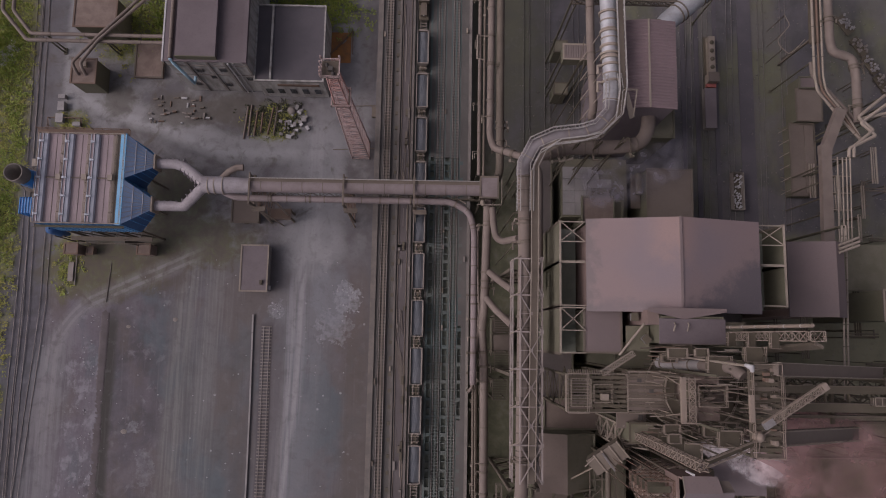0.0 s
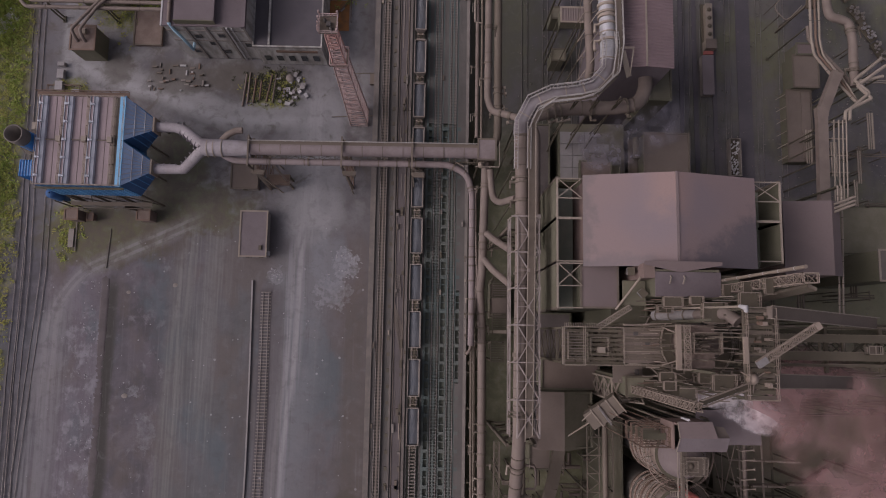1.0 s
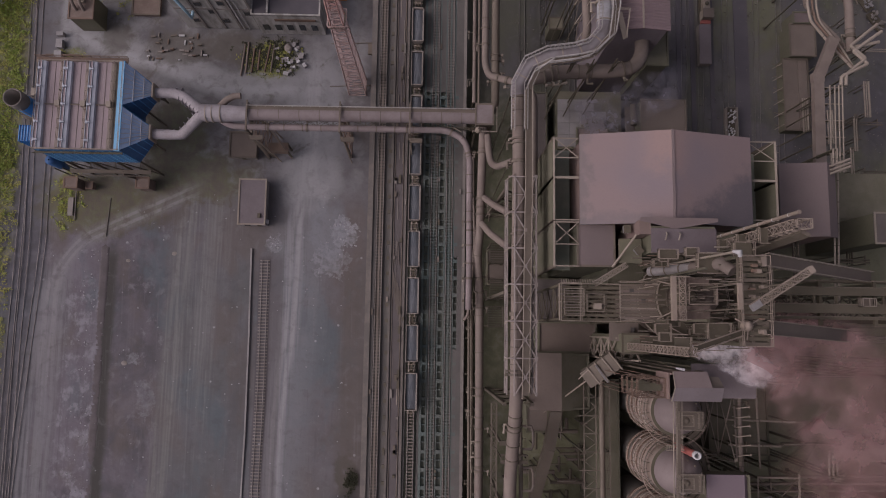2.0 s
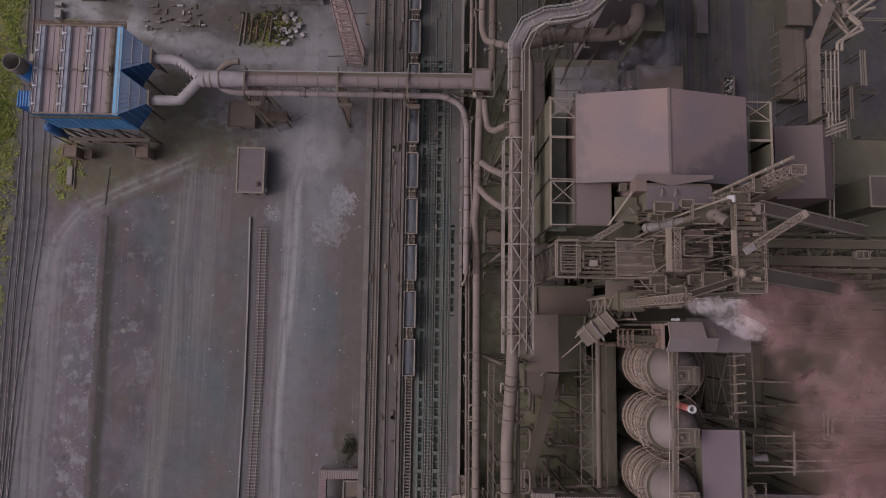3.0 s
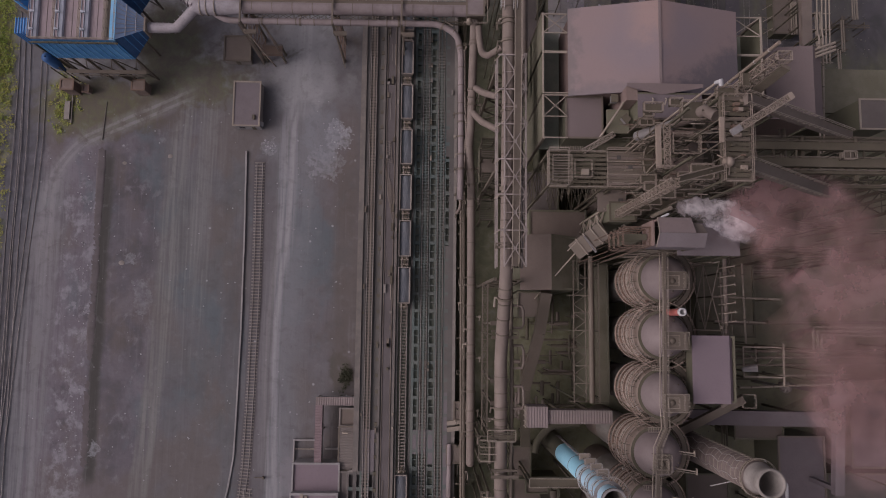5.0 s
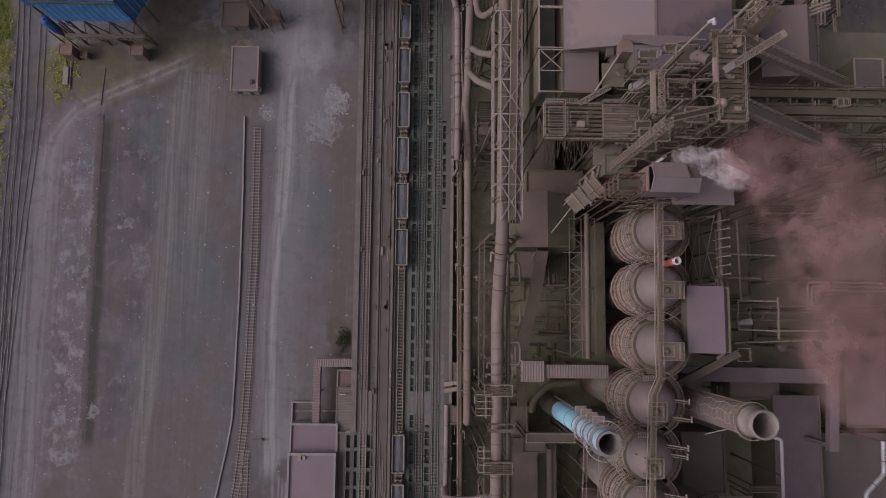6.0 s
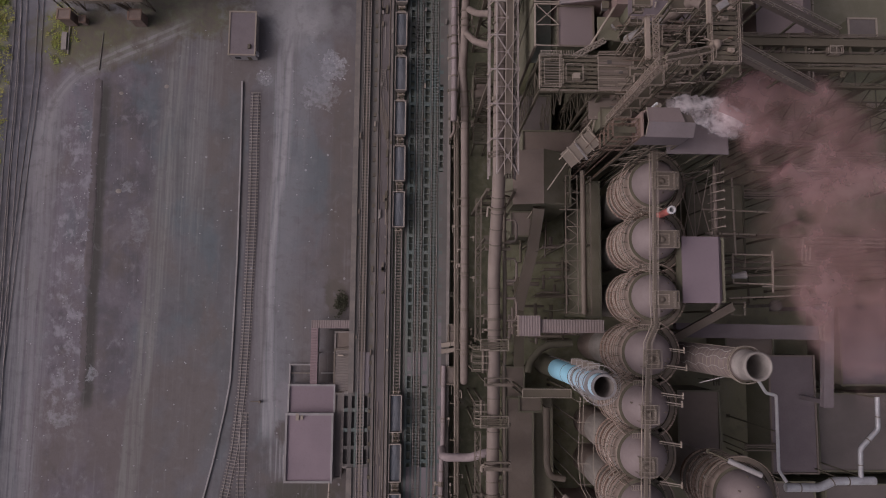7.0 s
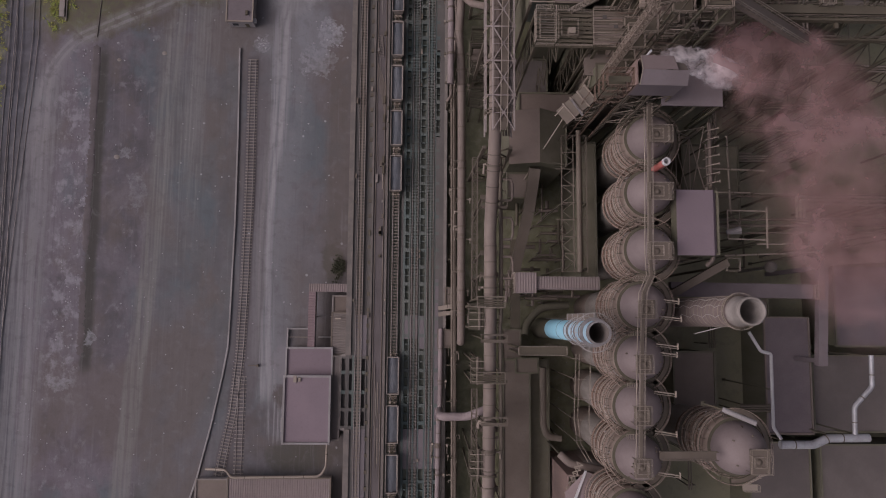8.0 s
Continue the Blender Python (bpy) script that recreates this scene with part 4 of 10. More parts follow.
# ---- ore wagons ----
def ore_wagon():
    w = thing("ore_wagon", "open steel hopper wagon filled with blue-grey ore on the trestle", "wagon", (0, 0, 0), "ore wagons")
    L, W = 9.3, 3.05
    body = Shape()
    hw, hl = W / 2, L / 2
    for sx in (-1, 1):
        body.face([(sx * hw, -hl, 3.1), (sx * hw, hl, 3.1), (sx * (hw - 0.55), hl, 1.0), (sx * (hw - 0.55), -hl, 1.0)][::sx])
        body.face([(sx * (hw - 0.14), -hl + 0.14, 3.1), (sx * (hw - 0.14), hl - 0.14, 3.1), (sx * (hw - 0.65), hl - 0.3, 1.05), (sx * (hw - 0.65), -hl + 0.3, 1.05)][::-sx])
    for sy in (-1, 1):
        body.face([(-hw, sy * hl, 3.1), (hw, sy * hl, 3.1), (hw - 0.55, sy * hl, 1.0), (-hw + 0.55, sy * hl, 1.0)][::-sy])
        body.face([(-hw + 0.14, sy * (hl - 0.14), 3.1), (hw - 0.14, sy * (hl - 0.14), 3.1), (hw - 0.65, sy * (hl - 0.3), 1.05), (-hw + 0.65, sy * (hl - 0.3), 1.05)][::sy])
    body.face([(-1, -hl, 1), (1, -hl, 1), (1, hl, 1), (-1, hl, 1)][::-1])
    part("body", body, WAGON_STEEL, w)
    for xa, xb, ya, yb in ((-hw - 0.05, -hw + 0.13, -hl, hl), (hw - 0.13, hw + 0.05, -hl, hl), (-hw + 0.2, hw - 0.2, -hl - 0.06, -hl + 0.2), (-hw + 0.2, hw - 0.2, hl - 0.2, hl + 0.06)):
        part("rim", Shape().box(xa, xb, ya, yb, 3.1, 3.28), WAGON_STEEL, w)
    load = Shape()
    load.grid([[(-hw + 0.3 + (W - 0.6) * i / 8, -hl + 0.3 + (L - 0.6) * j / 20, 2.45 + 0.35 * math.sin(math.pi * i / 8) + 0.18 * fuzz(i, j * 0.7, 0.5)) for i in range(9)] for j in range(21)])
    part("load", load, ORE, w, "blue-grey crushed ore")
    part("chassis", Shape().box(-0.5, 0.5, -hl - 0.9, hl + 0.9, 0.75, 1.0), STEEL_DARK, w)
    for sx in (-1, 1):
        for j in range(5):
            y = -hl + 0.4 + j * (L - 0.8) / 4
            part("rib", Shape().beam((sx * (hw - 0.5), y, 1.0), (sx * (hw + 0.02), y, 3.1), 0.14), WAGON_STEEL, w)
    for sy in (-1, 1):
        b = part("bogie", Shape().box(-1.0, -0.86, sy * 3.3 - 1.3, sy * 3.3 + 1.3, 0.35, 0.75).box(0.86, 1.0, sy * 3.3 - 1.3, sy * 3.3 + 1.3, 0.35, 0.75).box(-0.86, 0.86, sy * 3.3 - 0.2, sy * 3.3 + 0.2, 0.4, 0.74), STEEL_DARK, w)
        for dy in (-0.9, 0.9):
            for sx in (-1, 1):
                part("wheel", Shape().tube([(sx * 0.68, sy * 3.3 + dy, 0.47), (sx * 0.82, sy * 3.3 + dy, 0.47)], 0.46, 14), STEEL_DARK, b)
        part("coupler", Shape().box(-0.18, 0.18, sy * (hl + 0.9) - 0.05, sy * (hl + 0.9) + 0.55 * sy + 0.05, 0.8, 1.05) if sy > 0 else Shape().box(-0.18, 0.18, -hl - 1.45, -hl - 0.85, 0.8, 1.05), STEEL_DARK, w)
        part("end_step", Shape().railing([(-1.1, sy * (hl + 0.75), 1.0), (1.1, sy * (hl + 0.75), 1.0)], 0.9, gap=1.1), STEEL_PALE, w)
        for sx in (-1, 1):
            part("brake_drum", Shape().tube([(sx * 0.6, sy * (hl + 0.2), 1.2), (sx * 0.6, sy * (hl + 0.65), 1.2)], 0.22, 10), STEEL_PALE, w)
    return w


wagon = ore_wagon()
tops = [81.2 - 12.13 * i for i in range(10)] + [-80.0, -92.1, -104.2, -116.3]
wagon.location = (-3.4, tops[0] - 4.65, DECK + 0.24)
for y in tops[1:]:
    copy_thing(wagon, pose(-3.4 + 0.03 * fuzz(y, 0, 1), y - 4.65, DECK + 0.24))
shunter = thing("shunting_tractor", "small grey shunting unit at the head of the ore wagons", "locomotive", (-3.4, 91, DECK))
part("frame", Shape().box(-4.7, -2.1, 85.3, 96, DECK + 0.8, DECK + 1.3), STEEL_DARK, shunter)
part("bonnet", Shape().box(-4.2, -2.6, 86, 89.5, DECK + 1.3, DECK + 2.6), STEEL_MID, shunter)
part("cab", Shape().box(-4.8, -2.0, 89.5, 93, DECK + 1.3, DECK + 3.9), STEEL_MID, shunter)
part("cab_roof", Shape().box(-5.0, -1.8, 89.3, 93.2, DECK + 3.9, DECK + 4.1), ROOF_MID, shunter)
part("headlamp", Shape().tube([(-3.4, 85.9, DECK + 2.2), (-3.4, 86.1, DECK + 2.2)], 0.22, 10), WHITE, shunter)
for y in (87, 89.5, 92, 94.5):
    for x in (-4.16, -2.64):
        part("wheel", Shape().tube([(x - 0.08, y, DECK + 0.65), (x + 0.08, y, DECK + 0.65)], 0.42, 12), STEEL_DARK, shunter)


# ---- yard: tracks, walls, huts ----
def railway(name, label, pts, sleepers=True, z=0.0, gap=0.9, gauge=1.52, width=2.7, ballast=None):
    t = thing(name, label, "railway", (pts[0][0], pts[0][1], z), kind="structure")
    pts = [Vector((*p, z)) for p in pts]
    path = []
    for a, b in zip(pts, pts[1:]):
        m = max(1, round((b - a).length / gap))
        path += [(a.lerp(b, i / m), (b - a).normalized()) for i in range(m)]
    path.append((pts[-1], (pts[-1] - pts[-2]).normalized()))
    for k in (-1, 1):
        s = Shape()
        line = [p + Vector((d.y, -d.x, 0)) * k * gauge / 2 + Vector((0, 0, 0.15)) for p, d in path]
        for a, b in zip(line[::6], line[6::6] + [line[-1]]):
            s.beam(a, b, 0.12 if sleepers else 0.07, 0.18)
        part("rail", s, RAIL, t)
    if sleepers:
        me = mesh_of("sleeper", Shape().box(-width / 2, width / 2, -0.14, 0.14, -0.02, 0.1), CONCRETE)
        for p, d in path[:299]:
            piece("sleeper", me, t, p + Vector((0, 0, 0.0)), math.atan2(-d.x, d.y) + 0.02 * fuzz(p.x, p.y, 2))
    return t


railway("yard_track", "disused narrow yard track on short grey sleepers beside a low wall", [(-43.9, 1.0), (-43.6, -30), (-43.9, -60), (-44.5, -80), (-45.8, -95), (-48.2, -108), (-50.5, -118), (-53, -128)], gap=0.85)
railway("yard_siding", "short siding leaving the yard track", [(-43.9, -86), (-43.9, -100), (-44.0, -128)], gap=1.0)
for name, pts in (("west_track", [(-111.0, 110), (-110.0, 75), (-109.4, 40), (-108.4, 6), (-108.6, -30), (-108.2, -75), (-107.6, -140)]), ("west_siding", [(-104.5, 34), (-104.0, 6), (-105.0, -14), (-106.6, -40), (-108.2, -75)]),
                  ("outer_track", [(-112.8, 110), (-111.4, 60), (-110.4, 20), (-110.6, -30), (-110.6, -140)])):
    railway(name, "rails sunk in dark dirt along the western edge of the yard", pts, sleepers=False, z=-0.1)
points_frame = Shape().beam((-42.2, -83, 0.3), (-39.6, -83, 0.3), 0.2).box(-40.0, -39.5, -83.3, -82.7, 0, 0.9)
solo("points_lever", points_frame, STEEL_MID, "points lever beside the yard track", "lever")
wall = thing("yard_wall", "low pale concrete wall along the yard track", "wall", (-47.5, -40, 0), kind="structure")
line = [(-47.7, 4.2), (-47.3, -20), (-47.2, -45), (-47.6, -70), (-47.8, -78), (-49.0, -86), (-51.3, -98), (-54.4, -111.5), (-57, -120)]
for a, b in zip(line, line[1:]):
    m = max(1, round((Vector(b) - Vector(a)).length / 5))
    for i in range(m):
        p, q = Vector(a).lerp(Vector(b), i / m), Vector(a).lerp(Vector(b), (i + 0.985) / m)
        part("wall_panel", Shape().beam((*p, 0.14), (*q, 0.14 + 0.06 * fuzz(p.y, 1, 1)), 0.42 + 0.06 * fuzz(p.y, 2, 1), 0.5), CONCRETE_PALE, wall)
bank = thing("retaining_bank", "low crumbling brown earth bank along the yard", "bank", (-87, -36, 0), kind="structure")
ridge = Shape()
rows = []
for i in range(150):
    y = 6.5 - 0.6 * i
    fade = min(1.0, (i + 1) / 8, (150 - i) / 6)
    mid_x, half = -87.2 + 0.4 * i / 150 + 0.12 * fuzz(y, 1, 0.25), 1.25 + 0.15 * fuzz(y, 3, 0.8)
    rows.append([(mid_x + half * e + 0.12 * fuzz(y, e * 3, 1.1), y, -0.25 + fade * (h + 0.12 * fuzz(y * 1.3, e * 4, 1.6))) for e, h in ((-1.0, 0.0), (-0.9, 0.16), (-0.5, 0.22), (0.0, 0.25), (0.5, 0.22), (0.9, 0.14), (1.0, 0.0))])
part("earth_ridge", ridge.grid(rows), BANK_BROWN, bank)
part("kerb_line", Shape().beam((-86.6, 17.5, 0.0), (-87.2, 6.8, 0.05), 0.14, 0.25), CONCRETE_DARK, bank)
rubble = Shape()
random.seed(11)
for i in range(420):
    if i < 120:
        x, y, r = random.gauss(-90.4, 1.6), random.uniform(-84, 4), random.uniform(0.1, 0.34)
    elif i < 150:
        x, y, r = random.gauss(-23, 2.2), random.gauss(8.5, 2.6), random.uniform(0.12, 0.4)
    elif i < 170:
        x, y, r = random.gauss(-42.0, 1.6), random.gauss(6.0, 1.4), random.uniform(0.12, 0.45)
    else:
        x, y, r = random.uniform(-104, -18), random.uniform(-115, 20), random.uniform(0.1, 0.3)
    a, z = random.uniform(0, 3), 0.2 * fuzz(x, y, 0.06) + 0.12 * fuzz(x, y, 0.2) - 0.14
    ca, sa = math.cos(a) * r, math.sin(a) * r
    low = [(x + ca, y + sa, z), (x - sa, y + ca * 0.8, z), (x - ca, y - sa, z), (x + sa, y - ca * 0.8, z)]
    top = [(x + (px - x) * 0.7, y + (py - y) * 0.75, z + r * random.uniform(0.3, 0.6)) for px, py, _ in low]
    rubble.face(top)
    for j in range(4):
        rubble.face([low[j], low[(j + 1) % 4], top[(j + 1) % 4], top[j]])
solo("rubble", rubble, RUBBLE, "scattered pale broken stone and slag lumps on the yard", "rubble", (0, 0, 0), kind="stuff")
for x, y, r in ((-80.8, 0.4, 0.6), (-68.5, 2.5, 0.7), (-80.0, -27, 0.8)):
    s = Shape()
    s.grid([[(x + r * k * math.cos(a) * (1 + 0.25 * fuzz(x + a, k, 2)), y + 0.8 * r * k * math.sin(a), 0.14 * r * (1 - k * k) * (1 + 0.3 * fuzz(a, x + k, 1.5)) - 0.06) for a in [2 * math.pi * j / 14 for j in range(15)]] for k in (0.05, 0.4, 0.75, 1.0)])
    solo("slag_mound", s, CONCRETE, "small flat heap of pale slag on the bare yard", "heap", group="slag heaps")

hut = flat_block("brick_hut", "low grey flat-roofed hut with a pale front wall in the yard", -50.5, -43.6, 10.4, 22.4, 0, 4.1, CONCRETE_PALE, HUT_ROOF, "hut", STEEL_PALE, 0.2)
part("door", Shape().box(-46.0, -45.0, 10.3, 10.44, 0.1, 2.2), STEEL_DARK, hut)
part("window", Shape().box(-49.4, -47.9, 10.3, 10.44, 1.2, 2.4), GLASS_DIRTY, hut)
part("air_unit", Shape().box(-43.6, -43.0, 10.9, 11.9, 1.4, 2.6), WHITE, hut)
part("roof_vent", Shape().box(-45.4, -44.7, 12.0, 13.2, 4.1, 4.7), STEEL_DARK, hut)
hut2 = flat_block("switch_room", "small dark-roofed switch room under the flue bridge", -53.9, -47.0, 28.9, 35.6, 0, 3.2, CONCRETE, ROOF_MID, "hut", STEEL_MID, 0.25)
part("door", Shape().box(-51, -50, 28.8, 28.94, 0.1, 2.1), STEEL_DARK, hut2)

# filter house ------------------------------------------------------------
FX0, FX1, FY0, FY1, FT = -92.2, -72.3, 23.7, 45.0, 28.0
fh = thing("filter_house", "blue bag-filter house with a dusty ribbed roof on steel legs", "filter house", ((FX0 + FX1) / 2, 34.3, 0))
part("casing", walls(FX0, FX1, FY0, FY1, 16.0, FT - 0.3, 0.3), BLUE, fh, "bright blue steel casing")
part("roof_plate", Shape().box(FX0, FX1, FY0, FY1, FT - 0.3, FT), ROOF_FILTER, fh)
part("blue_edge", Shape().box(-73.3, -72.0, FY0 - 0.2, FY1 + 0.2, FT + 0.01, FT + 0.6), BLUE_LIGHT, fh, "bright blue edge beam")
for i in range(4):
    x = FX0 + 0.2 + i * 5.95
    if i < 3:
        part("duct_cover", Shape().box(x, x + 1.0, FY0 + 0.2, FY1 - 0.2, FT + 0.01, FT + 0.9), ROOF_FILTER, fh)
        c = Shape()
        c.grid([[(x + 1.05, y, FT + 0.92), (x + 1.75, y, FT + 0.7), (x + 1.85, y, FT + 0.02)] for y in (FY0 + 0.2, FY1 - 0.2)], False)
        part("cover_slope", c, FILTER_STRIP, fh, "pale dusty cover plate")
        for e in (0.08, 0.86):
            part("cover_rib", Shape().box(x + e, x + e + 0.1, FY0 + 0.2, FY1 - 0.2, FT + 0.91, FT + 1.1), FILTER_STRIP, fh)
        for e in (3.6,):
            part("plate_seam", Shape().box(x + e, x + e + 0.08, FY0 + 0.2, FY1 - 0.2, FT + 0.004, FT + 0.07), ROOF_MID, fh)
        for j in range(5):
            y = FY0 + 2 + j * 4.3
            part("valve", Shape().box(x + 0.2, x + 0.75, y - 0.25, y + 0.25, FT + 0.92, FT + 1.5).tube([(x + 0.75, y, FT + 1.3), (x + 1.3, y, FT + 1.3)], 0.2, 8), FILTER_STRIP, fh)
        part("cross_pipe", Shape().tube([(x + 2, 34.4, FT + 0.5), (x + 5.0, 34.4, FT + 0.5)], 0.16, 8), STEEL_MID, fh)
        part("fan_box", Shape().box(x + 4.6, x + 5.7, 33.8, 35.1, FT + 0.02, FT + 1.3), STEEL_PALE, fh)
        part("grating", Shape().box(x + 5.3, x + 5.9, FY0 + 0.2, FY1 - 0.2, FT + 0.01, FT + 0.25).railing([(x + 5.3, FY0 + 0.3, FT), (x + 5.3, FY1 - 0.3, FT)], 1.0), STEEL_PALE, fh)
    else:
        part("grating", Shape().box(x, x + 0.9, FY0 + 0.2, FY1 - 0.2, FT + 0.01, FT + 0.25).railing([(x + 0.1, FY0 + 0.3, FT), (x + 0.1, FY1 - 0.3, FT)], 1.0), STEEL_MID, fh)
part("roof_railing", Shape().railing([(FX0, FY0, FT), (FX1, FY0, FT), (FX1, FY1, FT), (FX0, FY1, FT)], 1.1, True), STEEL_PALE, fh)
part("side_walkway", Shape().box(FX0 - 1.2, FX1 + 0.6, FY1, FY1 + 1.3, FT - 0.6, FT - 0.45).railing([(FX0 - 1.2, FY1 + 1.3, FT - 0.45), (FX1 + 0.6, FY1 + 1.3, FT - 0.45)], 1.1), STEEL_RUST, fh, "brown grated walkway")
part("side_walkway", Shape().box(FX0, FX1 + 0.6, FY0 - 0.8, FY0 - 0.3, FT - 0.8, FT - 0.7).railing([(FX0, FY0 - 0.9, FT - 0.7), (FX1 + 0.6, FY0 - 0.9, FT - 0.7)], 1.1), DECK_DARK, fh)
for i in range(12):
    x = FX0 + 0.8 + i * 1.65
    part("wall_rib", Shape().box(x, x + 0.18, FY0 - 0.14, FY0, 16.2, FT - 0.9), BLUE_LIGHT, fh)
for i in range(3):
    x0 = FX0 + 0.6 + i * 6.5
    h = Shape()
    a = [(x0, FY0, 16), (x0 + 6, FY0, 16), (x0 + 6, FY1, 16), (x0, FY1, 16)]
    b = [(x0 + 2.4, 33, 8), (x0 + 3.6, 33, 8), (x0 + 3.6, 36, 8), (x0 + 2.4, 36, 8)]
    for j in range(4):
        h.face([a[j], a[(j + 1) % 4], b[(j + 1) % 4], b[j]][::-1])
    h.face(b)
    part("dust_hopper", h, BLUE_DEEP, fh, "deep blue dust hopper")
for x in (FX0 + 0.4, FX0 + 6.8, FX0 + 13.2, FX1 - 0.4):
    for y in (FY0 + 0.4, 31, 38, FY1 - 0.4):
        part("leg", Shape().beam((x, y, 0), (x, y, 16), 0.45), STEEL_MID, fh)
for y in (FY0 + 0.4, FY1 - 0.4):
    for i in range(3):
        x = FX0 + 0.4 + i * 6.4
        part("brace", Shape().beam((x, y, 0.5), (x + 6.4, y, 15), 0.22).beam((x + 6.4, y, 0.5), (x, y, 15), 0.22), STEEL_MID, fh)
part("lower_walkway", Shape().box(FX0 - 1, FX1, FY0 - 1.4, FY0 - 0.4, 9.0, 9.2).railing([(FX0 - 1, FY0 - 2.2, 9.2), (FX1, FY0 - 2.2, 9.2)], 1.1), STEEL_MID, fh)
part("stair", Shape().beam((-79.5, 22.2, 9.0), (-76, 22.2, 0.4), 1.0, 0.2).beam((-79.5, 21.7, 10.0), (-76, 21.7, 1.4), 0.08).beam((-79.5, 22.7, 10.0), (-76, 22.7, 1.4), 0.08), STEEL_MID, fh)
for j, (ya, yb, yt) in enumerate(((34.6, 45.0, 39.7), (23.7, 34.2, 29.3))):
    # funnels drawn together from the casing to the flue mouths
    A = [(-72.0, ya, FT + 0.4), (-72.0, yb, FT + 0.4), (-72.0, yb, 16.5), (-72.0, ya, 16.5)]
    Bm = [(-67.0, yt - 1.4, 24.2), (-67.0, yt + 1.4, 24.2), (-67.0, yt + 1.4, 20.6), (-67.0, yt - 1.4, 20.6)]
    # tops take the pale blue plate, sides and base the deep blue one
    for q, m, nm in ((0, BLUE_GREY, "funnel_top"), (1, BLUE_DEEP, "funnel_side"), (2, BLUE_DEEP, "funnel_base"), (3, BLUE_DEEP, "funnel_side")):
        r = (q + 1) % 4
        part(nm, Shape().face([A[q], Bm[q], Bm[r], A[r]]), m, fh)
    ribs = Shape()
    for i in range(1, 8):
        f = i / 8
        p, q = Vector(A[0]).lerp(Vector(A[1]), f), Vector(Bm[0]).lerp(Vector(Bm[1]), f)
        ribs.beam(p + Vector((0, 0, 0.1)), q + Vector((0, 0, 0.1)), 0.15, 0.3)
    for f in (0.35, 0.7):
        p, q = Vector(A[0]).lerp(Vector(Bm[0]), f), Vector(A[1]).lerp(Vector(Bm[1]), f)
        ribs.beam(p + Vector((0, 0, 0.15)), q + Vector((0, 0, 0.15)), 0.16, 0.3)
    part("funnel_ribs", ribs, FILTER_STRIP, fh)
    side = Shape()
    for q, r in ((3, 0), (1, 2)):
        for f in (0.3, 0.55, 0.8):
            p, e = Vector(A[q]).lerp(Vector(Bm[q]), f), Vector(A[r]).lerp(Vector(Bm[r]), f)
            side.beam(p, e, 0.2)
    part("funnel_side_ribs", side, BLUE, fh)
    part("mouth_flange", Shape().box(-67.1, -66.7, yt - 1.8, yt + 1.8, 20.2, 24.6), STEEL_PALE, fh)
chim = thing("filter_chimney", "short blue steel chimney with a sooty mouth beside the filter house", "chimney", (-95.1, 34.5, 0))
part("shaft", Shape().turned((-95.1, 34.5), [(2.3, 0), (2.2, 10), (2.05, 29)]), BLUE, chim)
part("mouth", Shape().turned((-95.1, 34.5), [(2.05, 29), (2.15, 32.6), (1.9, 32.65), (1.85, 24), (0.05, 23.9)]), CONCRETE_DARK, chim, "sooty chimney mouth")
part("gallery", Shape().ring((-95.1, 34.5), 2.1, 3.0, 24, 24.15, 20).railing([(-95.1 + 3 * math.cos(a), 34.5 + 3 * math.sin(a), 24.15) for a in [i * math.pi / 6 for i in range(12)]], 1.1, True), STEEL_MID, chim)
part("ladder", Shape().lacing((-94.9, 32.2, 0), (-94.9, 32.4, 30), (-94.4, 32.2, 0), (-94.4, 32.4, 30), 40, 0.06, False), STEEL_PALE, chim)
vent = thing("air_inlet", "ribbed blue-grey air inlet box beside the filter house", "duct", (-95.5, 28.3, 0))
part("casing", Shape().box(-98.0, -92.6, 26.6, 30.2, 18, 24.2), BLUE_GREY, vent)
for i in range(8):
    part("fin", Shape().box(-98.0 + 0.66 * i, -97.8 + 0.66 * i, 26.4, 30.4, 17.8, 24.5), BLUE, vent)
part("stand", Shape().beam((-97.5, 27, 0), (-97.5, 27, 18), 0.4).beam((-97.5, 30, 0), (-97.5, 30, 18), 0.4).beam((-93, 27, 0), (-93, 27, 18), 0.4), STEEL_DARK, vent)
part("connecting_duct", Shape().box(-93.2, -92.3, 37.6, 40.6, 19, 24).box(-96.5, -93.2, 38.2, 40, 20, 23.5), STEEL_PALE, vent)
sil = thing("dust_silo", "blue dust silo with a steel foot beside the filter house", "silo", (-95.4, 24.2, 0))
part("shell", Shape().turned((-95.4, 24.2), [(0.2, 15.6), (1.2, 15.2), (1.2, 10)]), BLUE_DEEP, sil)
part("cone", Shape().turned((-95.4, 24.2), [(1.22, 10), (0.4, 6)]), BLUE_DEEP, sil)
for a in range(4):
    x, y = -95.4 + 1.6 * math.cos(a * 1.57 + 0.78), 24.2 + 1.6 * math.sin(a * 1.57 + 0.78)
    part("leg", Shape().beam((x, y, 0), (x, y, 11), 0.25), STEEL_DARK, sil)
for x, y, w, d, h in ((-95.2, 20.6, 3.2, 2.6, 5.0), (-76.2, 20.8, 3.2, 2.6, 5.0), (-91.5, 20.4, 1.4, 1.6, 2.4)):
    flat_block("pump_box", "small dusty brown plant box under the filter house", x - w / 2, x + w / 2, y - d / 2, y + d / 2, 0, h, ROOF_BROWN, ROOF_BROWN, "plant box", STEEL_RUST, 0.15)

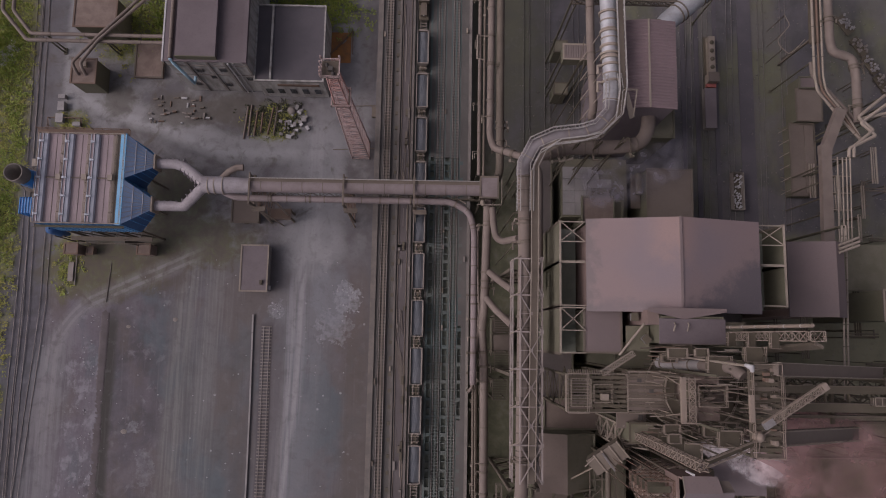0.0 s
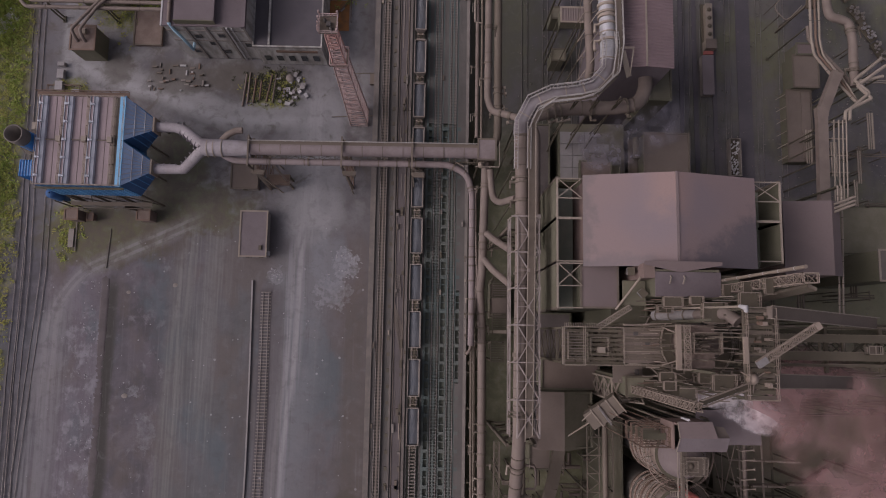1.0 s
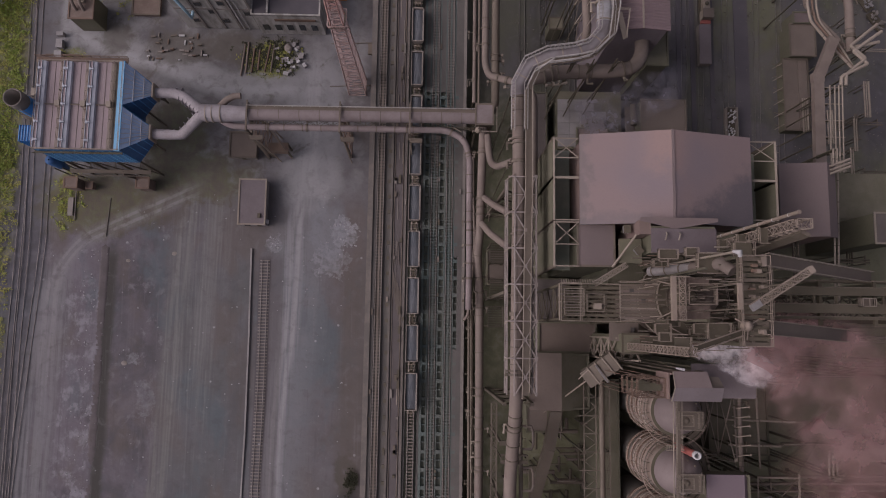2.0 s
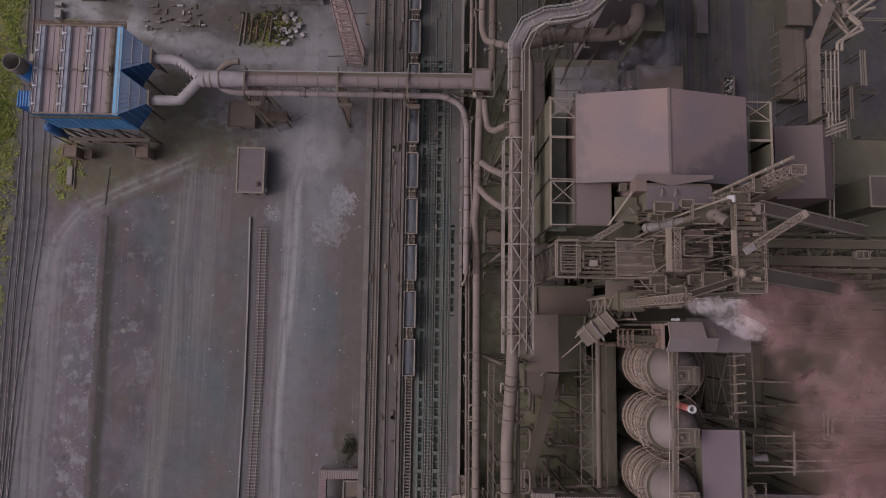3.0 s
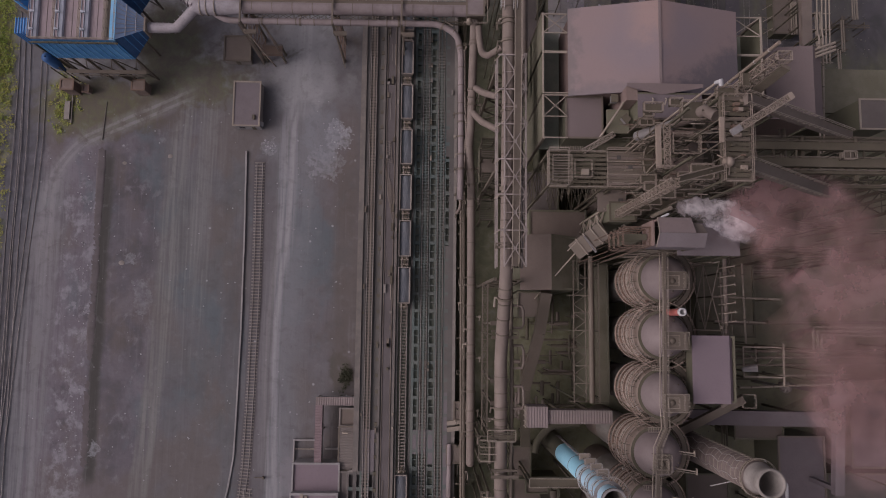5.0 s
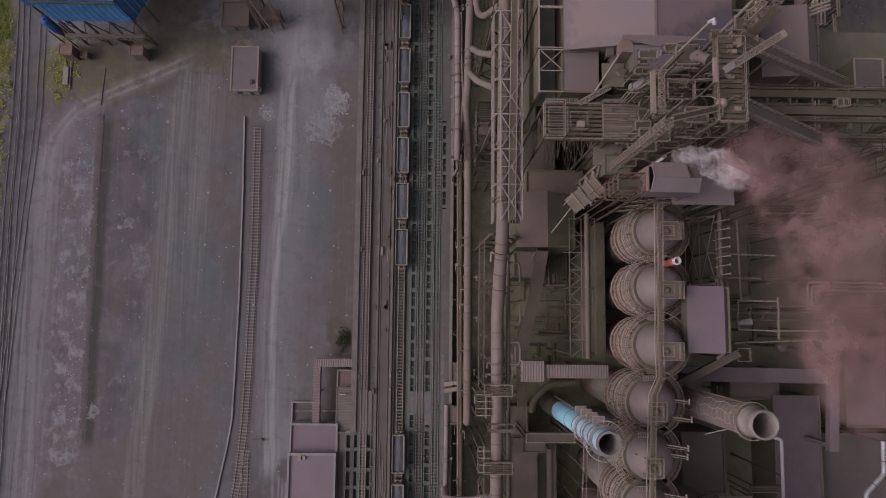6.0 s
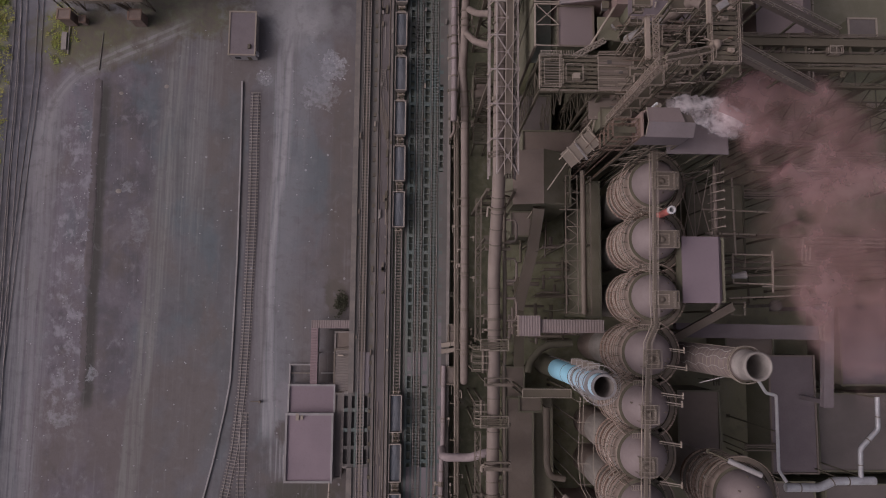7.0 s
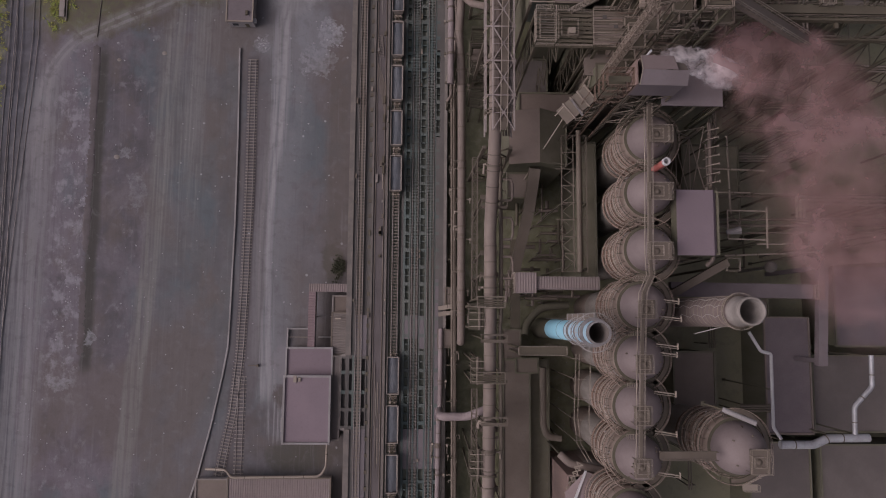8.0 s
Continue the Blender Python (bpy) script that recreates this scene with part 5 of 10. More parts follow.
# flues and the bridge -----------------------------------------------------
flue = thing("flue", "dust-coated twin flue joining into one long duct over the yard", "duct", (-55, 34.4, 18))
for yt, mid in ((39.7, 38.6), (29.3, 29.0)):
    part("flue_arm", Shape().tube([(-66.9, yt, 22.4), (-62.5, yt - 0.1, 22.6), (-59.6, mid, 23.2), (-55.5, 35.2 if yt > 35 else 33.2, 24.0), (-53.2, 34.4, 24.2)], [1.25, 1.25, 1.25, 1.3, 1.4], 14), FLUE_PALE, flue)
    for i in range(5):
        x = -66 + 1.4 * i
        part("stiffener", Shape().tube([(x, yt, 22.45), (x + 0.12, yt, 22.45)], 1.32, 14), FLUE_PALE, flue)
    for i in range(6):
        f = i / 5
        c = Vector((-60.2, mid, 23.0)).lerp(Vector((-55.2, 34.5, 24.1)), f)
        d = (Vector((-55.2, 34.5, 24.1)) - Vector((-60.2, mid, 23.0))).normalized()
        part("stiffener", Shape().tube([c - d * 0.05, c + d * 0.05], 1.36, 14), FLUE_PALE, flue)
part("collector", Shape().tube([(-55.0, 34.4, 24.1), (-51, 34.3, 24.1), (-43.6, 34.4, 23.9)], [2.1, 2.1, 1.75], 16), FLUE_PALE, flue)
part("main_duct", Shape().tube([(-43.7, 34.4, 23.9), (13.0, 34.6, 23.9)], 1.58, 16), FLUE_DUST, flue, "pink dust-crusted long duct")
part("handrail", Shape().railing([(-43.6, 35.9, 25.3), (12.8, 36.1, 25.3)], 0.8), RAIL_PALE, flue, "pale handrail along the duct")
part("walkway", Shape().box(-43.6, 12.8, 35.2, 36.1, 25.12, 25.28), STEEL_MID, flue)
for x in (-53.5, -52.0, -50.0):
    part("stiffener", Shape().tube([(x - 0.1, 34.2, 24.1), (x + 0.1, 34.2, 24.1)], 2.2, 16), STEEL_PALE, flue)
for i in range(11):
    x = -41 + 4.9 * i
    part("flange", Shape().tube([(x - 0.08, 34.5, 23.9), (x + 0.08, 34.5, 23.9)], 1.65, 16), STEEL_MID, flue)
part("stub", Shape().tube([(-51, 35.6, 24), (-49, 37.6, 24.3), (-47.2, 38.6, 24.3), (-45.6, 38.7, 24.3)], 0.8, 12), PIPE_PINK, flue)
pipe_line("lower_flue", "smaller dusty flue running beside the long duct", [(-51.5, 33.6, 23.4), (-48.3, 31.8, 22), (-44, 31.7, 22), (4.6, 31.8, 22), (9.0, 29.4, 22), (10.2, 25.0, 22), (10.4, 0, 21), (10.4, -12, 20)], 0.78, FLUE_DUST, 2.0, 4.5, fit=10)
for i, (x, leg) in enumerate(((-43.6, (-44.3, 29.5)), (-21.3, (-21.6, 29.6)), (-4.5, (-4.5, 30.5)))):
    foot = DECK if i == 2 else 0
    p = thing("flue_trestle", "braced steel trestle carrying the flue bridge", "trestle", (x, 33, foot), "flue trestles")
    for y in (30.0, 36.6):
        part("leg", Shape().beam((x, y, foot), (x, y, 25.6), 0.45), STEEL_MID, p)
        part("brace", Shape().beam((x + (0.1 if i else 3), y - 1.5, foot), (x, y, 21), 0.3), STEEL_PALE, p)
    part("cross_head", Shape().box(x - 0.35, x + 0.35, 29.2, 37.6, 20.9, 21.6).box(x - 0.2, x + 0.2, 29.6, 37.2, 25.7, 26.1), STEEL_MID, p)
    part("lattice", Shape().lacing((x, 30, foot), (x, 30, 21), (x, 36.6, foot), (x, 36.6, 21), 4, 0.2), STEEL_RUST, p)
    part("access_deck", Shape().box(x - 0.1, x + 3.0, 28.6, 29.8, 21.3, 21.45).railing([(x, 28.6, 21.45), (x + 3, 28.6, 21.45)], 1.1), STEEL_MID, p)
lattice_girder("flue_bridge_girder", "lattice girder under the flue bridge", (-43.6, 33.6, 21), (12.5, 33.6, 21), 2.2, 1.6, 14, STEEL_DARK, 0.2, 0.1, category="girder")
for x0, y1 in ((-37.8, 29.6), (-43.9, 29.3)):
    solo("raking_strut", Shape().beam((x0 - 2, y1 + 3, 20), (x0, y1, 0), 0.5), STEEL_PALE, "pale raking strut of the flue bridge", "strut", group="raking struts")
platform("low_landing", "low brown steel landing under the flue bridge", -43, -37.5, 29.5, 32, 6, 0, STEEL_RUST, STEEL_MID)

# north-west buildings ----------------------------------------------------
hall = thing("rolling_hall", "tall grey rendered hall with a dusty stepped roof and stained front", "building", (-58, 90, 0))
part("wall", walls(-68.2, -47.6, 66.7, 140, 0, 20.2), WALL_GREY, hall)
part("roof", Shape().box(-68.4, -54.4, 66.5, 140, 20.2, 20.6), ROOF_MAUVE, hall)
part("roof_monitor", Shape().box(-64.8, -54.8, 67.2, 139, 20.604, 22.4), ROOF_MAUVE, hall)
part("monitor_edge", Shape().box(-64.9, -54.7, 67.0, 67.19, 20.604, 22.7), WALL_DARK, hall)
c = Shape().face([(-54.4, 66.5, 20.6), (-48.2, 66.5, 20.2), (-48.2, 140, 20.2), (-54.4, 140, 20.6)]).box(-48.6, -47.5, 66.5, 140, 19.4, 20.7)
part("side_roof", c, ROOF_MAUVE, hall)
part("gutter", Shape().box(-68.7, -68.3, 66.5, 140, 20.0, 20.75), WHITE, hall, "pale gutter")
for x, z in ((-61.8, 13.6), (-59.2, 9.4), (-55.6, 14.2), (-57.0, 4.0), (-65.0, 4.2), (-50.0, 8.6)):
    w = part("window", Shape().box(x, x + 1.5, 66.5, 66.66, z, z + 1.9), GLASS_DIRTY, hall)
    part("window_frame", Shape().box(x - 0.12, x, 66.45, 66.7, z, z + 1.9).box(x + 1.5, x + 1.62, 66.45, 66.7, z, z + 1.9).box(x - 0.12, x + 1.62, 66.45, 66.7, z - 0.15, z).box(x - 0.12, x + 1.62, 66.45, 66.7, z + 1.9, z + 2.02), CONCRETE_DARK, w)
for x in (-63.2, -57.9, -53.6, -48.2):
    part("pilaster", Shape().box(x, x + 0.55, 66.42, 66.7, 0, 19.8), CONCRETE, hall)
for z in (11.6, 17.6):
    part("string_course", Shape().box(-68.2, -47.6, 66.5, 66.69, z, z + 0.3), CONCRETE, hall)
part("downpipe", Shape().tube([(-52.3, 66.4, 20), (-52.3, 66.4, 0)], 0.22, 8).tube([(-51.0, 66.4, 20), (-51.0, 66.4, 0)], 0.14, 8), WHITE, hall)
pipe_line("roof_pipe", "pale pipe along the hall roof ending in a blue downpipe", [(-66.5, 140, 21.2), (-66.4, 67.0, 21.2)], 0.45, PIPE_PINK, 0, 8)
pipe_line("blue_downpipe", "pale blue pipe falling down the hall front", [(-66.4, 67.0, 21.2), (-65.9, 66.3, 19), (-64.7, 65.4, 16), (-63.6, 64.6, 10.5), (-63.6, 66.6, 10.0)], 0.4, PIPE_BLUE, 0, 0)
annex = flat_block("hall_annex", "lower annex with a dark felt roof and a pale stained front", -47.4, -29.6, 65.3, 86, 0, 12, WALL_GREY, ROOF_SLATE, "building", WALL_GREY, 0.5)
part("roof_kerb", Shape().box(-43.6, -43.1, 65.6, 86, 12.004, 12.7), WALL_GREY, annex)
part("red_band", Shape().box(-42, -31, 65.0, 65.26, 8.6, 9.6), STEEL_RUST, annex, "faded rusty red painted band")
for i in range(5):
    part("window", Shape().box(-46 + 3.3 * i, -44.4 + 3.3 * i, 65.1, 65.27, 3, 6), GLASS_DIRTY, annex)
flat_block("brick_store", "low store with a brown littered roof", -83.6, -76.2, 69.6, 79.6, 0, 1.4, ROOF_BROWN, ROOF_BROWN, "store", STEEL_MID, 0.2)
pump = flat_block("pump_house", "dusty brown pump house with two pipes entering its roof", -97.5, -91.2, 65.0, 71.6, 0, 8, WALL_DARK, ROOF_BROWN, "pump house", STEEL_RUST, 0.2)
part("roof_hatch", Shape().box(-94.6, -93.4, 69.2, 70.6, 8, 8.9), STEEL_PALE, pump)
for dx in (0, 2.0):
    pipe_line("pump_pipe", "brown pipe climbing from the pump house", [(-95.6 + dx, 67.2, 8), (-95.9 + dx, 68.2, 9.6), (-96.4 + dx * 1.1, 69.6, 10.4), (-90 + dx * 0.2, 76.6 - dx * 0.4, 11), (-77, 90 - dx, 11.5), (-66, 101 - dx, 12)], 0.42, PIPE_PINK, 0.8, 7)
for dy in (0.0, 2.4):
    pipe_line("overhead_pipe", "dust-coated overhead pipe crossing the western tracks", [(-117 + dy * 1.2, 130, 10), (-116.2 + dy * 1.2, 84, 10), (-109 + dy * 0.4, 75.8 + dy * 0.75, 10), (-84, 75.8 + dy * 0.75, 10), (-68, 75.8 + dy * 0.75, 10)], 0.5, PIPE_PINK, 0.8, 9, supports=((-104, 76.5 + dy * 0.4, 9.6, 0), (-89, 76.5 + dy * 0.4, 9.6, 0)))
flat_block("brown_tank_house", "low brown tank house north of the pump house", -97, -86, 80, 88, 0, 10, WALL_DARK, ROOF_BROWN, "tank house", STEEL_RUST, 0.2)

# mast ---------------------------------------------------------------------
C = Vector((-20.2, 50.2, 0))
mast = thing("lattice_mast", "tall red and white lattice mast with two railed platforms", "mast", tuple(C))
levels = [(0, 2.35), (7, 2.2), (14, 2.05), (21, 1.9), (28, 1.75), (35, 1.6), (42, 1.42), (50, 1.2), (58, 0.98)]
for k, ((z0, r0), (z1, r1)) in enumerate(zip(levels, levels[1:])):
    lo = [C + Vector((sx * r0, sy * r0, z0)) for sx, sy in ((-1, -1), (1, -1), (1, 1), (-1, 1))]
    hi = [C + Vector((sx * r1, sy * r1, z1)) for sx, sy in ((-1, -1), (1, -1), (1, 1), (-1, 1))]
    for i in range(4):
        j = (i + 1) % 4
        part("leg", Shape().beam(lo[i], hi[i], 0.26), RED_PALE if k in (6, 7) else TOWER_PINK, mast)
        bars("brace", lo[i], hi[i], lo[j], hi[j], 4 if k < 6 else 5, 0.15, RED_PALE if k == 7 else TOWER_PINK, mast, False)
for z, r, inner in ((42, 2.05, 1.5), (58, 1.75, 0.0)):
    d = Shape()
    for sx in (-1, 1):
        d.box(C.x + min(sx * inner, sx * r), C.x + max(sx * inner, sx * r), C.y - r, C.y + r, z, z + 0.15)
    for sy in (-1, 1):
        d.box(C.x - inner, C.x + inner, C.y + min(sy * inner, sy * r), C.y + max(sy * inner, sy * r), z, z + 0.15) if inner else None
    part("mast_platform", d, STEEL_MID, mast)
    part("railing", Shape().railing([(C.x - r, C.y - r, z), (C.x + r, C.y - r, z), (C.x + r, C.y + r, z), (C.x - r, C.y + r, z)], 1.3, True, 1.2, 0.11), TOWER_PINK, mast)
part("mast_head", Shape().box(C.x - 0.45, C.x + 0.45, C.y - 0.45, C.y + 0.45, 58.2, 58.9).turned((C.x - 0.7, C.y + 0.7), [(0.3, 58.15), (0.3, 59), (0.02, 59.1)], 10).turned((C.x + 0.5, C.y - 0.9), [(0.35, 58.15), (0.35, 58.8), (0.02, 58.9)], 10), SOOT, mast)
for sx in (-1, 1):
    for sy in (-1, 1):
        part("aerial", Shape().beam((C.x + sx * 1.8, C.y + sy * 1.8, 58), (C.x + sx * 1.8, C.y + sy * 1.8, 60.6), 0.12).box(C.x + sx * 1.8 - 0.18, C.x + sx * 1.8 + 0.18, C.y + sy * 1.8 - 0.18, C.y + sy * 1.8 + 0.18, 59.2, 60.4), TOWER_PINK, mast)
for y in (-1.0, -0.2, 0.9):
    part("side_aerial", Shape().box(C.x - 2.15, C.x - 1.85, C.y + y - 0.18, C.y + y + 0.18, 58.4, 60), TOWER_PINK, mast)

# yard clutter north --------------------------------------------------------
random.seed(21)
for i in range(26):
    x, y = random.gauss(-39.2, 1.9), random.gauss(57.2, 2.6)
    w, d, h = random.uniform(0.5, 1.5), random.uniform(0.4, 1.0), random.uniform(0.4, 1.0)
    s = Shape()
    a = random.uniform(0, 3)
    s.beam((x - w / 2 * math.cos(a), y - w / 2 * math.sin(a), h / 2), (x + w / 2 * math.cos(a), y + w / 2 * math.sin(a), h / 2 + random.uniform(0, 0.2)), d, h)
    solo("concrete_block", s, CONCRETE_PALE if i % 3 else WHITE, "pale broken concrete block lying on the yard", "block", group="concrete blocks")
solo("concrete_drum", Shape().turned((-39.9, 61.0), [(0.05, 0.9), (1.1, 0.9), (1.15, 0)], 16), CONCRETE, "round concrete drum among the blocks", "drum")
for i in range(6):
    x = -53.2 + 1.7 * i + random.uniform(-0.3, 0.3)
    solo("steel_pipe_length", Shape().tube([(x, 52.5 + random.uniform(0, 2), 0.25), (x + random.uniform(0.2, 1.4), 62 + random.uniform(-2, 2), 0.25)], 0.28, 8), random.choice((STEEL_RUST, STEEL_MID, PIPE_PINK)), "rusty length of pipe lying on rough grass", "pipe", group="pipe lengths")
for i in range(34):
    x, y = random.uniform(-80, -62), random.uniform(56.5, 64.5)
    w, d, h = random.uniform(0.3, 1.7), random.uniform(0.2, 0.55), random.uniform(0.2, 0.7)
    a = random.choice((0, 0.1, 1.55))
    solo("scrap_piece", Shape().beam((x, y, h / 2), (x + w * math.cos(a), y + w * math.sin(a), h / 2), d, h), random.choice((STEEL_RUST, STEEL_MID, CONCRETE, TIMBER, WHITE)), "scrap steel and boxes dumped in front of the hall", "scrap", group="scrap in the yard")
for x, y, w, d in ((-103.2, 63.4, 1.8, 1.0), (-103.2, 60.6, 1.7, 2.4), (-103.4, 57.2, 1.9, 2.4), (-98.6, 55.6, 2.0, 1.0)):
    solo("grey_container", Shape().box(x - w / 2, x + w / 2, y - d / 2, y + d / 2, 0, 1.5).box(x - w / 2 - 0.06, x + w / 2 + 0.06, y - d / 2 - 0.06, y + d / 2 + 0.06, 1.5, 1.6), CONCRETE_PALE, "small pale grey container beside the western tracks", "container", group="grey containers")
fence = thing("yard_fence", "low rusty fence round a patch of grass", "fence", (-101, 56, 0))
for a, b in (((-106.6, 57.4), (-97.6, 57.4)), ((-97.6, 57.4), (-97.6, 50.6)), ((-106.6, 57.4), (-106.6, 51)), ((-31, 76), (-23.5, 84.5)), ((-23.5, 84.5), (-23.4, 78))):
    part("fence_run", Shape().railing([(*a, 0), (*b, 0)], 1.4, gap=2.5, w=0.12), STEEL_RUST, fence)
solo("rust_stain", Shape().grid([[(-30.6 + 6.6 * i / 8, 75.5 + 9 * j / 8, 0.06 + 0.12 * fuzz(i, j, 0.7)) for i in range(9)] for j in range(9)]), RUST, "patch of orange rusty scale on the ground", "scale")
solo("sign_board", Shape().beam((-16.6, 60, 0), (-17.6, 63, 0), 0.3).box(-17.4, -16.2, 59.4, 62.4, 0.6, 1.6), STEEL_MID, "dark steel skip beside the trestle", "skip")
for y in (62.6, 50.2):
    solo("cable_run", Shape().beam((-28, y, 0.2), (-15.9, y + 0.6, 0.2), 0.2), STEEL_MID, "pale cable duct across the road", "duct", group="cable ducts")
for x, y in ((-97.0, 14.8), ):
    solo("upturned_trough", Shape().box(x - 0.7, x + 0.7, y - 2.5, y + 2.5, 0, 0.8).beam((x + 1.1, y - 3.6, 0.3), (x + 1.1, y + 5, 0.3), 0.25), CONCRETE, "grey trough lying in the grass", "trough")


# growth -------------------------------------------------------------------
def tufts(name, label, spots, material, seed):
    random.seed(seed)
    s = Shape()
    for cx, cy, rx, ry, n, h in spots:
        for _ in range(n):
            x, y = random.gauss(cx, rx), random.gauss(cy, ry)
            if -111.6 < x < -103.0:
                continue
            for _ in range(9):
                a, r, t = random.uniform(0, 6.3), random.uniform(0.12, 0.42), random.uniform(0.3, 1.0) * h
                u, v = Vector((math.cos(a), math.sin(a), 0)) * r, Vector((-math.sin(a), math.cos(a), 0)) * r * 0.4
                p = Vector((x + random.uniform(-0.7, 0.7), y + random.uniform(-0.7, 0.7), t * 0.6))
                s.face([p - u - v, p + u * 0.4 - v, p + u + Vector((0, 0, t * 0.5)), p + v])
    solo(name, s, material, label, "plants", (0, 0, 0), kind="stuff")


tufts("rough_grass", "rough grass and weeds on waste ground", [(-119, 20, 4, 40, 1500, 0.5), (-98.5, 17, 2.0, 4.0, 70, 0.4), (-45, 58, 3.4, 2.2, 130, 0.4), (-101.6, 54, 2.6, 1.8, 160, 0.4), (-85, 86, 6, 6, 300, 0.6), (-121, 90, 5, 16, 500, 0.6)], GRASS_BLADE, 5)
tufts("shrubs", "low green shrubs and bushes along the western edge", [(-120, 78, 3, 7, 420, 2.0), (-118.5, 30, 2.2, 8, 260, 1.4), (-115.5, 55, 1.4, 8, 120, 1.0), (-76, 88, 5, 5, 260, 2.0), (-34, 91, 7, 3.5, 700, 1.6), (-98.5, 16, 1.5, 3.2, 14, 0.7)], BUSH_LEAF, 6)
tufts("dull_shrub", "dull brown-green weeds by the wall and the rubble", [(-19.0, -56.5, 0.6, 1.2, 60, 1.0), (-45, 58.5, 3.6, 2.4, 200, 0.6)], LEAF_DULL, 12)
tufts("flowering_bush", "pale flowering bush at the western edge", [(-120.2, 74.5, 0.9, 1.0, 60, 1.6), (-118.8, 77.5, 0.5, 0.6, 25, 1.6)], WHITE, 9)

# south-west buildings ------------------------------------------------------
gal = thing("covered_walk", "pale ribbed covered walkway from the control building to the trestle", "walkway", (-21, -68, 0))
part("roof", Shape().box(-25.7, -15.9, -63.5, -61.4, 6.0, 6.3), ROOF_RIBY, gal)
part("roof", Shape().box(-25.7, -23.9, -78.0, -63.504, 6.0, 6.3), ROOF_RIBX, gal)
part("wall", Shape().box(-25.5, -15.9, -61.7, -61.5, 3.2, 6.0).box(-25.6, -25.4, -78, -61.7, 3.2, 6.0).box(-24.2, -24.0, -78, -63.5, 3.2, 6), CONCRETE_PALE, gal)
for x, y in ((-25.5, -61.7), (-25.5, -70), (-24.2, -70), (-20, -61.7), (-17, -61.7), (-17, -63.2), (-20, -63.2)):
    part("post", Shape().beam((x, y, 0), (x, y, 3.2), 0.3), STEEL_MID, gal)
ctl = thing("control_building", "flat-roofed control building with two dusty pink roofs and pale parapets", "building", (-25, -90, 0))
part("wall", walls(-31.0, -19.3, -84.9, -78.0, 0, 5.9), CONCRETE_PALE, ctl)
part("wall", walls(-31.0, -19.3, -101.8, -84.904, 0, 7.9), CONCRETE_PALE, ctl)
part("low_roof", Shape().box(-31.0, -19.3, -84.9, -78.0, 5.9, 6.1), ROOF_PLUM, ctl)
part("high_roof", Shape().box(-31.0, -19.3, -101.8, -84.904, 7.9, 8.1), ROOF_PLUM, ctl)
for xa, xb, ya, yb, z in ((-31.2, -19.1, -78.3, -77.8, 6.1), (-31.2, -30.8, -84.9, -78.3, 6.1), (-19.5, -19.1, -84.9, -78.3, 6.1), (-31.2, -19.1, -85.4, -84.8, 8.1), (-31.2, -19.1, -102.0, -101.5, 8.1), (-31.2, -30.7, -101.5, -85.4, 8.1), (-19.6, -19.1, -101.5, -85.4, 8.1)):
    part("parapet", Shape().box(xa, xb, ya, yb, z, z + 0.5), CONCRETE_PALE, ctl)
part("roof_vent", Shape().box(-28.6, -27.8, -86.6, -84.9, 8.1, 8.7).box(-27.4, -26.8, -86.4, -85.2, 8.1, 8.6), STEEL_PALE, ctl)
part("side_lobby", Shape().box(-32.4, -31.2, -99.6, -96.0, 0, 4), CONCRETE_PALE, ctl)
yard = thing("walled_yard", "small walled yard beside the control building", "wall", (-28, -75, 0), kind="structure")
part("wall_run", Shape().box(-32.2, -31.8, -84, -73, 0, 0.8), CONCRETE_PALE, yard)
part("wall_run", Shape().box(-31.8, -26, -73.4, -73, 0, 0.8), CONCRETE_PALE, yard)
part("wall_run", Shape().box(-23.8, -19.6, -75.6, -75.2, 0, 0.8), CONCRETE_PALE, yard)
part("railing", Shape().railing([(-31.6, -75.4, 0), (-26, -75.4, 0)], 1.4), STEEL_PALE, yard)
shed = flat_block("ribbed_lean_to", "ribbed lean-to against the trestle wall", -19.5, -15.9, -79.8, -69.0, 0, 5.6, CONCRETE, ROOF_RIBG, "shed", STEEL_MID, 0.12)
part("roof_pipe", Shape().tube([(-18.6, -70.4, 5.6), (-18.6, -70.4, 6.4), (-17.2, -70.4, 6.6)], 0.2, 8), STEEL_PALE, shed)
flat_block("stair_kiosk", "small pale stair kiosk behind the lean-to", -19.6, -16.0, -68.8, -64.6, 0, 4, CONCRETE, ROOF_MID)
flat_block("west_apron", "ribbed dark flat roof between the control building and the trestle", -19.0, -17.304, -101, -80.2, 0, 6.2, CONCRETE_DARK, ROOF_SMOKED)
low = flat_block("low_workshop", "long low workshop with a ribbed roof", -45.4, -19.4, -135, -111.4, 0, 3.6, CONCRETE, ROOF_RIBY, "workshop", STEEL_MID, 0.2)
flat_block("workshop_porch", "square flat-roofed porch at the workshop's end", -53.6, -45.8, -135, -111.8, 0, 3.2, CONCRETE_PALE, ROOF_MID, "porch", CONCRETE, 0.3)
pipe_line("workshop_pipe", "yellowish bent pipe above the workshop", [(-52, -109.6, 1.2), (-46, -109.2, 4.0), (-44.5, -111.0, 4.6), (-22, -110.6, 4.8), (-20.4, -108.5, 4.8), (-20.2, -102, 4.8)], 0.3, STEEL_PALE, 1.0, 5)

